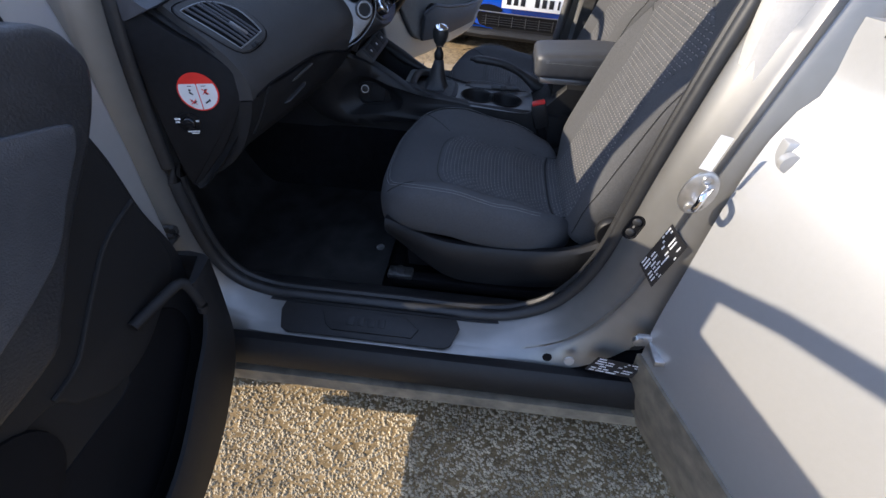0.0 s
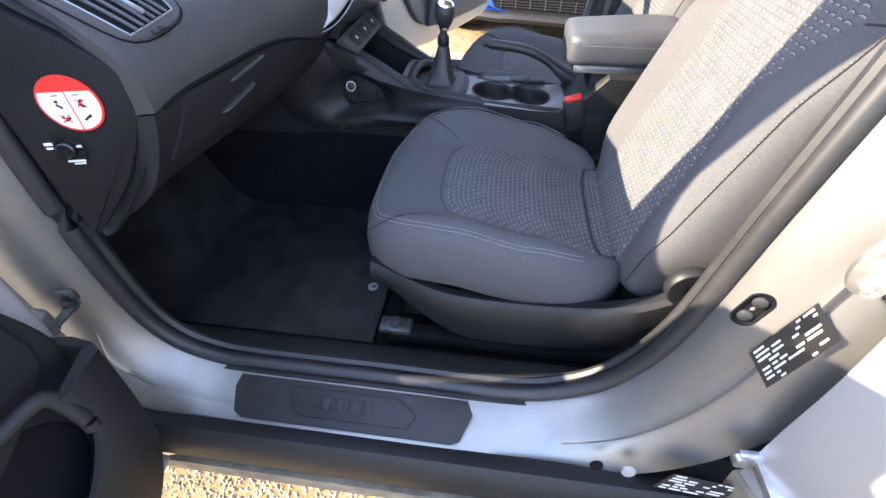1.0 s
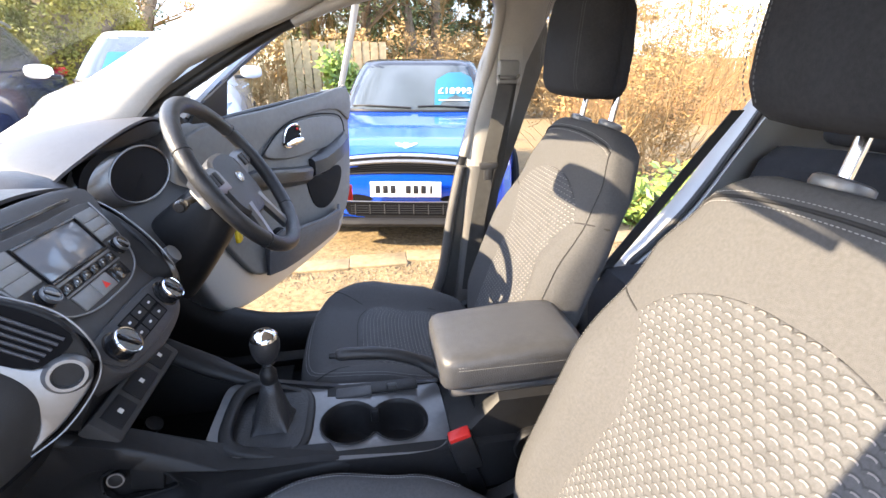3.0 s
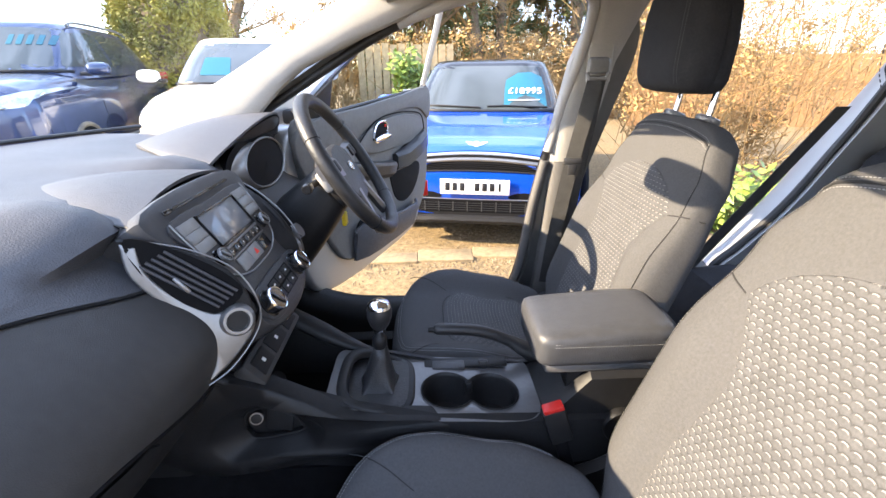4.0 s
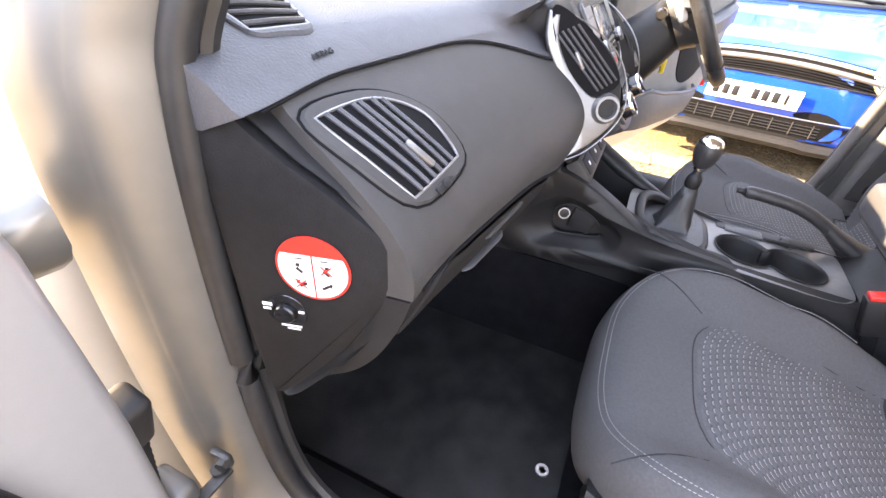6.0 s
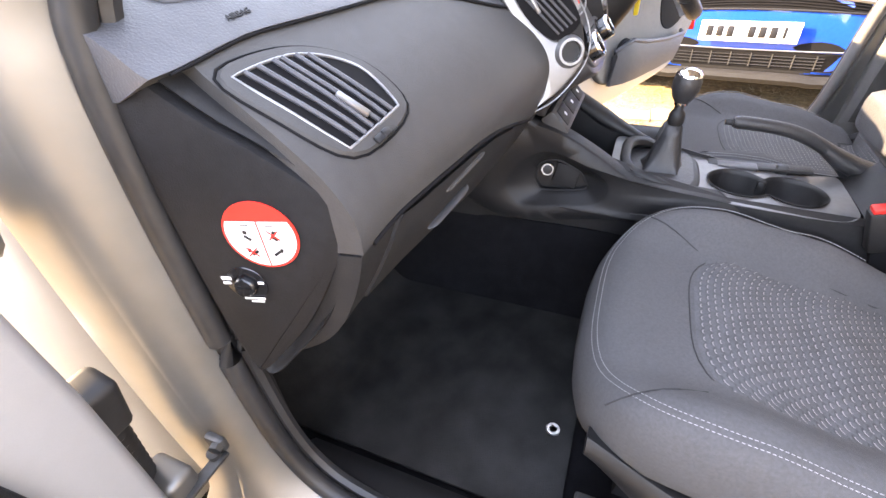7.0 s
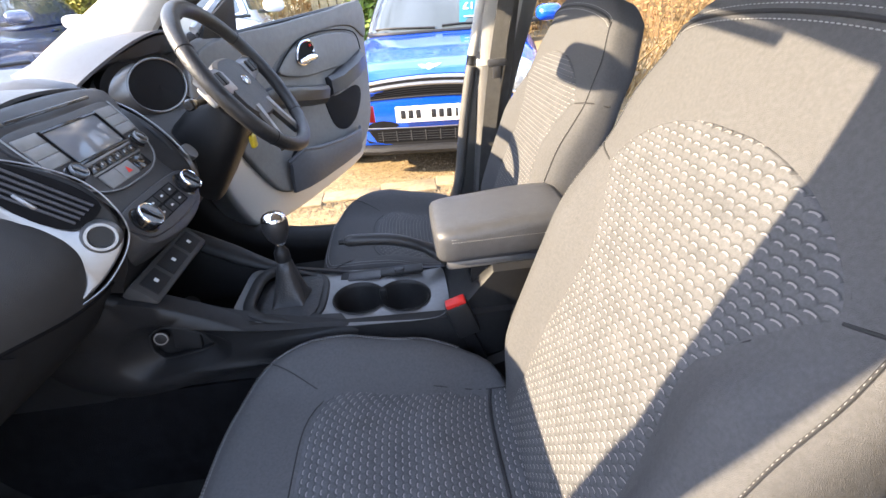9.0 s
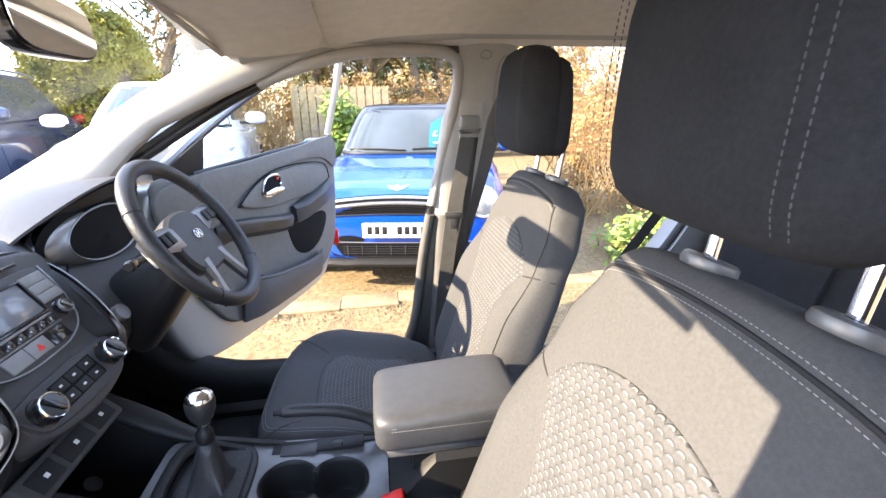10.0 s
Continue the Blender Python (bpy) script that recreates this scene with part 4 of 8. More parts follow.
def dash_up(y, v):
    if v > 0.88:
        return dash_face(y, (lap(y) + 0.012) * (v - 0.88) / 0.12) + Vector((0.002, 0, 0.0015))
    v = v / 0.88
    k = dash_k(y)
    q = ((y - CY) / 0.74) ** 2
    x0 = -0.72 + 0.20 * q
    rows = [(0.0, x0, 1.172), (0.3, lerp(x0, -0.34, 0.5), 1.170), (0.6, -0.34 + 0.4 * k, 1.155), (0.8, -0.21 + 0.8 * k, 1.150), (0.92, -0.150 + 0.8 * k, 1.128), (1.0, -0.117 + 0.76 * k, 1.102)]
    x, z = None, None
    for a, b in zip(rows, rows[1:]):
        if v <= b[0] + 1e-9:
            t = (v - a[0]) / (b[0] - a[0])
            x, z = lerp(a[1], b[1], t), lerp(a[2], b[2], t)
            break
    z += 0.007 * step(0.40, 0.22, abs(y - CY - 0.1)) * step(0.2, 0.55, v) * (1 - step(0.9, 1.0, v))
    b = step(0.46, 0.60, min(y, 2 * CY - y)) * (1 - step(0.61, 0.68, min(y, 2 * CY - y)))
    x += 0.034 * b * step(0.55, 1.0, v)
    z += 0.026 * b * step(0.45, 0.92, v)
    z -= 0.014 * step(0.13, 0.0, y - 0.03) + 0.014 * step(0.13, 0.0, 2 * CY - 0.03 - y)
    return Vector((x, y, z))


def closed_skin(fn, y0, y1, ny, nv, back):
    """A skin from door to door, closed behind by a run of points."""
    rings = []
    for i in range(ny + 1):
        y = lerp(y0, y1, i / ny)
        rings.append([fn(y, j / nv) for j in range(nv + 1)] + [Vector((x, y, z)) for x, z in back(y)])
    return loft(rings)


part("upper_pad", closed_skin(dash_up, 0.032, 2 * CY - 0.032, 60, 30, lambda y: ((-0.16, 1.07), (-0.70, 1.04))), DASH, dash, "grained dark upper pad", sharp=50)
LID = 0.545
part("lower_pad", closed_skin(lambda y, v: dash_lo(y, v * LID), 0.072, 2 * CY - 0.072, 60, 30, lambda y: ((-0.45, 0.88), (-0.45, 1.03), (-0.17, 1.085))), PAD, dash, "smooth grey lower pad", sharp=60)
# darker plastic here stands in for shade on the dash below the seam
part("glovebox_lid", closed_skin(lambda y, v: dash_lo(y, LID + 0.006 + v * (0.994 - LID)) + Vector((-0.002, 0, 0)), 0.072, 2 * CY - 0.072, 60, 24, lambda y: ((-0.45, 0.80), (-0.45, 0.87))), DASH_LOW, dash, "glovebox lid darkened for shade", sharp=60)
part("lid_seam", tube([dash_lo(lerp(0.09, 1.45, k / 60), LID + 0.003) for k in range(61)], 0.003, 6), BLACK_DEEP, dash)
part("pad_seam", tube([dash_lo(lerp(0.05, 1.49, k / 60), 0.03) + Vector((0.001, 0, 0.001)) for k in range(61)], 0.0014, 6), BLACK_DEEP, dash)

# end panel by the passenger door with the airbag notice and key switch
def on_end(p, out=0.0):
    """Leans a place on the flat end panel to its true slant."""
    p = Vector(p)
    return Vector((p.x + 0.264 * out, 0.0535 + 0.274 * (p.x + 0.088) - 0.964 * out, p.z))


END_N = Vector((0.264, -0.964, 0)).normalized()
END_T = Matrix((Vector((0.964, 0.264, 0)), -END_N, Vector((0, 0, 1)))).transposed()
_ep = smooth_path([(-0.165, 0.034, 1.087), (-0.10, 0.036, 1.050), (-0.047, 0.038, 1.010), (-0.010, 0.040, 0.975), (-0.012, 0.040, 0.945), (-0.030, 0.038, 0.905), (-0.070, 0.036, 0.836), (-0.115, 0.035, 0.782), (-0.150, 0.034, 0.746), (-0.163, 0.034, 0.765), (-0.172, 0.034, 0.90)], 4, closed=True)
endp = part("end_panel", prism([on_end(p, 0.0) for p in _ep], -END_N, 0.03, 0.006), END, dash, "black end panel")
part("end_flank", loft([[on_end(((p.x + 0.085) * s - 0.085 + 0.010, 0, (p.z - 0.93) * s + 0.93 - 0.004), o) for p in _ep] for o, s in ((-0.012, 1.0), (-0.006, 1.03), (-0.010, 1.06), (-0.022, 1.075), (-0.05, 1.075))]), DASH_LOW, dash, "smooth dark dash flank", sharp=70)
_sc = on_end((-0.088, 0, 0.948), 0.001)
disc = part("airbag_notice", lathe([(0.001, 0.0), (0.036, 0.0), (0.036, 0.0012), (0.001, 0.0012)], _sc, END_N, 40), RED_PRINT, dash, "round red and white airbag notice")


def half_disc(sx):
    pts = [Vector((sx * 0.0009, 0, 0.0155))] + [Vector((sx * 0.0335 * math.sin(a), 0, 0.0335 * math.cos(a))) for a in [lerp(1.09, 3.14159, k / 14) for k in range(15)]]
    pts[-1] = Vector((sx * 0.0009, 0, -0.0335))
    return prism([_sc + END_T @ p + END_N * 0.0014 for p in pts], END_N, 0.0004)


for _s in (-1, 1):
    hd = part("white_field", half_disc(_s), WHITE_PRINT, disc)
    part("pictogram", joined([box(_sc + END_T @ Vector((_s * x, -0.0021, z)), (w * 0.75, 0.0005, h * 0.72), 0, END_T @ Euler((0, a, 0)).to_matrix()) for x, z, w, h, a in ((0.013, -0.002, 0.010, 0.004, 0.7), (0.014, 0.004, 0.005, 0.005, 0.2), (0.011, -0.019, 0.011, 0.004, -0.6), (0.016, -0.016, 0.004, 0.006, 0.3), (0.012, 0.0115, 0.010, 0.0016, 0.0))]), BLACK_PRINT, hd)
    part("cross_mark", joined([box(_sc + END_T @ Vector((_s * 0.013, -0.0024, -0.018 if _s < 0 else 0.001)), (0.015, 0.0004, 0.0013), 0, END_T @ Euler((0, a, 0)).to_matrix()) for a in (0.75, -0.75)]), RED_PRINT, hd)
lettering("notice_word", "AIRBAG", 0.0105, Matrix.Translation(_sc + END_T @ Vector((0, -0.0017, 0.0225))) @ END_T.to_4x4() @ pose(0, 0, 0, 90, 0, 0), WHITE_PRINT, disc)
_kc = on_end((-0.122, 0, 0.888), 0.001)
ks = part("key_switch", lathe([(0.001, 0.0), (0.0215, 0.0), (0.021, 0.001), (0.013, 0.0015), (0.0125, -0.002), (0.0115, -0.002), (0.011, 0.006), (0.0095, 0.0075), (0.001, 0.008)], _kc, END_N, 28), GLOSSY, dash, "black airbag key switch")
part("print", joined([box(_kc + END_T @ Vector((x, -0.0027, z)), (w, 0.0006, h), 0, END_T) for x, z, w, h in ((-0.018, 0.009, 0.010, 0.004), (-0.019, 0.003, 0.008, 0.003), (0.004, -0.017, 0.022, 0.0025), (0.006, -0.021, 0.014, 0.002), (0.017, 0.004, 0.006, 0.003))]), WHITE_PRINT, ks)
part("key_slot", box(_kc + END_T @ Vector((0, -0.0085, 0)), (0.014, 0.001, 0.002), 0, END_T), BLACK_DEEP, ks)


# passenger face vent, laid on the curved pad
from mathutils.bvhtree import BVHTree


def pad_tree(names):
    vs, fs = [], []
    for ob in dash.children:
        if ob.name in names:
            k = len(vs)
            vs += [v.co + dash.location for v in ob.data.vertices]
            fs += [tuple(i + k for i in p.vertices) for p in ob.data.polygons]
    return BVHTree.FromPolygons(vs, fs)


PADS = pad_tree(("upper_pad", "lower_pad"))


def laid(p, n, lift):
    """The place under p on the dash pads, lifted off along n."""
    q, _, _, _ = PADS.ray_cast(Vector(p) + n * 0.05, -n, 0.12)
    return (q if q is not None else Vector(p)) + n * lift


def vent_opening(loop, n, name, label, bezel, inner):
    c = sum(loop, Vector()) / len(loop)

    soft = loop
    for _ in range(3):
        soft = [(soft[i - 1] + p + soft[(i + 1) % len(soft)]) / 3 for i, p in enumerate(soft)]

    def ring(s, lift):
        r = min(1.0, max(0.0, (s - 1.0) / 0.2))
        return [laid(c + (p.lerp(q, r) - c) * (s + 0.03 * r), n, lift) for p, q in zip(loop, soft)]

    vent = part(name, loft([ring(1.0, 0.0015), ring(0.7, 0.0015), ring(0.35, 0.0015), ring(0.001, 0.0015)], cap=False), BLACK_DEEP, dash, label)
    part("bezel", tube(ring(bezel, 0.0022), 0.0015, 8, closed=True), SILVER, vent, "thin chrome vent edge")
    part("surround", loft([ring(bezel + 0.01, 0.0005), ring(bezel + 0.03, 0.003), ring(inner - 0.04, 0.0032), ring(inner, 0.0005)], cap=False), PAD if name == "side_vent" else DASH, vent)
    return vent, c, ring


tl, top, top2, tr, br = (Vector(p) for p in ((-0.094, 0.088, 1.078), (-0.092, 0.160, 1.066), (-0.066, 0.203, 1.041), (-0.017, 0.202, 1.019), (-0.015, 0.114, 1.016)))
vn = (br - tl).cross(tr - tl).normalized()
vn = -vn if vn.x < 0 else vn
_loop = [tl + (br - tl) * k / 8 for k in range(8)] + [br + (tr - br) * k / 5 for k in range(5)] + smooth_path([tr, top2, top, tl], 6)[:-1]
vent, _c, _ring = vent_opening(_loop, vn, "side_vent", "side air vent with black louvres", 1.03, 1.30)
part("groove", tube(_ring(1.32, 0.0004), 0.0013, 6, closed=True), BLACK_DEEP, vent)
along = (br - tl).normalized()
_perp = vn.cross(along).normalized()
_curve = smooth_path([tl, top, top2, tr], 10)
for k in range(1, 7):
    b = br.lerp(tr, k / 7)
    a = min(_curve[:24], key=lambda p: abs((p - b).dot(_perp)))
    part("louvre", tube([laid(a.lerp(b, j / 6), vn, 0.0035) for j in range(7)], 0.0024, 6), DASH, vent)
part("vent_tab", box(laid(tl.lerp(tr, 0.5).lerp(br.lerp(tr, 0.5), 0.5), vn, 0.006), (0.034, 0.007, 0.006), 0.002, Matrix((along, vn.cross(along), vn)).transposed()), SILVER, vent, "silver vent tab")
_wa = (tr - br).normalized()
_wm = Matrix((_wa, vn.cross(_wa), vn)).transposed()
_wp = br.lerp(tr, 0.5)
_wp = laid(_wp + (_wp - _c).normalized() * 0.012, vn, 0.003)
part("vent_thumbwheel", joined([box(_wp, (0.036, 0.008, 0.003), 0.001, _wm), box(_wp + vn * 0.001, (0.012, 0.009, 0.006), 0.0025, _wm)]), BLACK, vent)

# demister vent on the passenger end of the dash top
_up = Vector((0, 0, 1))
_dv = [Vector(p) for p in ((-0.166, 0.104, 1.13), (-0.157, 0.130, 1.13), (-0.150, 0.156, 1.13), (-0.216, 0.182, 1.15), (-0.262, 0.112, 1.15))]
_dl = [p.lerp(_dv[(i + 1) % 5], k / 6) for i, p in enumerate(_dv) for k in range(6)]
dv, _c, _ring = vent_opening(_dl, _up, "demister_vent", "black demister vent", 1.03, 1.22)
for k in range(6):
    f = (k + 0.5) / 6
    a, b = _dv[0].lerp(_dv[4], f), _dv[2].lerp(_dv[3], f)
    part("louvre", tube([laid(a.lerp(b, j / 8), _up, 0.0032) for j in range(9)], 0.0024, 6), DASH, dv)
_an = Vector((0.5, 0, 0.866))
_ap = [laid((-0.122, 0.143 + dy, 1.12), _an, 0.0) for dy in (-0.015, 0.015)] + [laid((-0.128, 0.143, 1.124), _an, 0.0)]
_ax = (_ap[1] - _ap[0]).normalized()
_an = _ax.cross(_ap[2] - _ap[0]).normalized()
_an = -_an if _an.z < 0 else _an
lettering("airbag_word", "AIRBAG", 0.008, Matrix.Translation((_ap[0] + _ap[1]) / 2 + _an * 0.0008) @ Matrix((_ax, _an.cross(_ax), _an)).transposed().to_4x4(), BLACK, dash)

# glovebox lid with its recessed pull
gb = part("glovebox_lid", loft([[dash_lo(lerp(a, b, u), v) + Vector((o, 0, -o * 0.3)) for a, b, v in ((0.140, 0.425, 0.555), (0.130, 0.447, 0.575), (0.125, 0.450, 0.61), (0.115, 0.425, 0.66), (0.105, 0.375, 0.70))] for u, o in ((0.0, -0.012), (0.0, 0.002), (0.1, 0.0045), (0.25, 0.0045), (0.5, 0.0045), (0.75, 0.0045), (0.9, 0.0045), (1.0, 0.002), (1.0, -0.012))], closed=False), DASH_LOW, dash, "glovebox lid with a recessed pull, darkened for shade")


def pull_at(y, v, lift=0.005):
    return dash_lo(y, v) + Vector((lift, 0, -0.002))


# paler plastic stands in for the reflection in the finger recess
part("pull_recess", tube([pull_at(lerp(0.212, 0.293, k / 12), lerp(0.665, 0.635, k / 12)) for k in range(13)], [0.003, 0.008] + [0.0095] * 9 + [0.008, 0.003], 10, flat=0.35), STACK, gb, "finger recess paled for its reflection")
part("pull_lip", tube([pull_at(lerp(0.229, 0.318, k / 12), lerp(0.592, 0.572, k / 12)) for k in range(13)], [0.001] + [0.0034] * 11 + [0.001], 8), PAD, gb, "slim ridge over the pull")

# ---- centre stack ----
FACE_N = Vector((0.84, 0, 0.543)).normalized()
FACE_D = Vector((0.543, 0, -0.84)).normalized()
FACE_O = Vector((0.0, CY, 1.142))            # top of the radio face


def face(d, y, lift=0.0):
    """A place on the radio face: d metres down it, y metres across, lifted off."""
    return FACE_O + FACE_D * d + Vector((0, y, 0)) + FACE_N * lift


def face_plate(outline, lift, depth, bevel=0.002):
    return prism([face(d, y, lift) for d, y in outline], FACE_N, depth, bevel)


stack = part("radio_tower", face_plate([(p.x, p.y) for p in smooth_path([(-0.02, -0.15, 0), (-0.02, 0.15, 0), (0.06, 0.150, 0), (0.13, 0.135, 0), (0.20, 0.120, 0), (0.245, 0.10, 0), (0.262, 0.0, 0), (0.245, -0.10, 0), (0.20, -0.120, 0), (0.13, -0.135, 0), (0.06, -0.150, 0)], 5, closed=True)], -0.09, 0.085, 0.008), STACK, dash, "satin dark centre stack")
radio = part("radio", face_plate([(p.x, p.y) for p in smooth_path([(0.015, -0.132, 0), (0.012, 0.0, 0), (0.015, 0.132, 0), (0.07, 0.128, 0), (0.125, 0.105, 0), (0.148, 0.06, 0), (0.152, 0.0, 0), (0.148, -0.06, 0), (0.125, -0.105, 0), (0.07, -0.128, 0)], 5, closed=True)], -0.006, 0.006, 0.002), STACK, stack, "dark radio panel")
part("chrome_line", tube([face(p.x, p.y, 0.001) for p in smooth_path([(0.015, -0.132, 0), (0.07, -0.128, 0), (0.125, -0.105, 0), (0.148, -0.06, 0), (0.152, 0.0, 0), (0.148, 0.06, 0), (0.125, 0.105, 0), (0.07, 0.128, 0), (0.015, 0.132, 0)], 6)], 0.0016, 6), SILVER, radio)
part("disc_slot", joined([box(face(-0.002, 0.0, 0.001), (0.006, 0.20, 0.004), 0.002, frame_of(FACE_N, (0, 1, 0))), box(face(-0.002, -0.115, 0.002), (0.008, 0.02, 0.004), 0.002, frame_of(FACE_N, (0, 1, 0)))]), GLOSSY, radio)
FT = Matrix((FACE_D, Vector((0, 1, 0)), FACE_N)).transposed()
part("display", box(face(0.057, 0.0, 0.0005), (0.058, 0.132, 0.004), 0.002, FT), SCREEN, radio, "display screen paled by painted reflection")
part("display_bezel", tube([face(d, y, 0.002) for d, y in ((0.026, -0.07), (0.026, 0.07), (0.089, 0.07), (0.089, -0.07))], 0.0028, 6, closed=True), GLOSSY, radio)
for k in range(3):
    for sy in (-1, 1):
        part("radio_button", box(face(0.032 + 0.0185 * k, sy * 0.1005, 0.001), (0.0181, 0.050, 0.004), 0.0012, FT), GREY_BTN, radio)
for k in range(6):
    part("preset_button", box(face(0.104, -0.058 + 0.0232 * k, 0.001), (0.013, 0.0222, 0.004), 0.0012, FT), GLOSSY, radio)
    part("print", box(face(0.104, -0.058 + 0.0232 * k, 0.0032), (0.003, 0.0018, 0.0004), 0, FT), WHITE_PRINT, radio)
part("silver_bar", box(face(0.0945, 0.0, 0.002), (0.0045, 0.138, 0.004), 0.001, FT), SILVER, radio)
part("silver_bar", box(face(0.1135, 0.0, 0.002), (0.003, 0.145, 0.003), 0.001, FT), SILVER, radio)
for y, w, m in ((-0.045, 0.044, GREY_BTN), (0.0, 0.044, GREY_BTN), (0.045, 0.044, GLOSSY)):
    b = part("lower_button", box(face(0.130, y, 0.001), (0.026, w, 0.004), 0.003, FT), m, radio)
    if y == 0.0:
        part("hazard_mark", prism([face(0.130 + 0.006, -0.007, 0.0034), face(0.130 + 0.006, 0.007, 0.0034), face(0.130 - 0.006, 0.0, 0.0034)], FACE_N, 0.0004), RED_PRINT, b, "small red hazard triangle")


def dial(at, way, r, depth, parent, name, ring=CHROME, cap=BLACK):
    k = part(name, lathe([(r * 0.5, -0.008), (r * 1.12, -0.008), (r * 1.12, 0.0), (r, 0.001), (r * 0.96, depth - 0.003), (r * 0.9, depth), (r * 0.3, depth)], at, way, 28), cap, parent, "black dial with a chrome ring")
    part("ring", lathe([(r * 0.88, depth - 0.001), (r * 1.0, depth - 0.004), (r * 1.0, depth - 0.001), (r * 0.93, depth + 0.0015), (r * 0.86, depth + 0.001), (r * 0.88, depth - 0.001)], at, way, 28), ring, k)
    return k


for sy in (-1, 1):
    kb = dial(face(0.0975, sy * 0.0945, 0.0), FACE_N, 0.0135, 0.013, radio, "audio_dial", SILVER, GLOSSY)
    part("grip", box(face(0.0975, sy * 0.0945, 0.0145), (0.019, 0.004, 0.003), 0.001, FT @ Euler((0, 0, 0.6)).to_matrix()), GREY_BTN, kb)
clim = part("climate_panel", face_plate([(p.x, p.y) for p in smooth_path([(0.178, -0.105, 0), (0.178, 0.105, 0), (0.215, 0.112, 0), (0.238, 0.09, 0), (0.246, 0.0, 0), (0.238, -0.09, 0), (0.215, -0.112, 0)], 5, closed=True)], -0.006, 0.007, 0.003), STACK, stack, "satin dark climate panel")
part("switch_plate", box(face(0.207, 0.0, 0.0005), (0.044, 0.104, 0.003), 0.002, FT), BLACK_DEEP, clim)
for sy in (-1, 1):
    kb = dial(face(0.207, sy * 0.083, 0.001), FACE_N, 0.0225, 0.020, clim, "climate_dial", CHROME, GLOSSY)
    part("grip", box(face(0.207, sy * 0.083, 0.0222), (0.034, 0.008, 0.004), 0.002, FT @ Euler((0, 0, 0.5)).to_matrix()), GLOSSY, kb)
for k in range(3):
    for j in range(2):
        b = part("climate_button", box(face(0.196 + 0.022 * j, -0.033 + 0.033 * k, 0.001), (0.018, 0.030, 0.003), 0.002, FT), BLACK, clim)
        part("print", box(face(0.196 + 0.022 * j, -0.033 + 0.033 * k, 0.0028), (0.0035, 0.006, 0.0006), 0, FT), WHITE_PRINT, b)

# seat heater strip under it, and the stack's lower flanks
HN, HD = Vector((0.75, 0, 0.66)).normalized(), Vector((0.66, 0, -0.75)).normalized()
HT = Matrix((HD, Vector((0, 1, 0)), HN)).transposed()
part("stack_foot", loft([[(x, CY - w, z), (x, CY + w, z), (x - 0.08, CY + w, z + 0.01), (x - 0.08, CY - w, z + 0.01)] for x, w, z in ((0.09, 0.115, 0.945), (0.075, 0.118, 0.90), (0.055, 0.118, 0.87), (0.05, 0.118, 0.855))]), BLACK, dash)
heat = part("switch_strip", box((0.070, CY - 0.005, 0.838), (0.055, 0.232, 0.03), 0.006, HT), PAD, dash, "satin grey switch strip")
for k in range(3):
    sw = part("switch", box(Vector((0.070, CY - 0.078 + 0.073 * k, 0.838)) + HN * 0.0145, (0.036, 0.055 if k != 1 else 0.07, 0.006), 0.004, HT), DASH_LOW, heat)
    part("print", box(Vector((0.070, CY - 0.078 + 0.073 * k, 0.838)) + HN * 0.0178, (0.008, 0.008, 0.0006), 0, HT), WHITE_PRINT, sw)


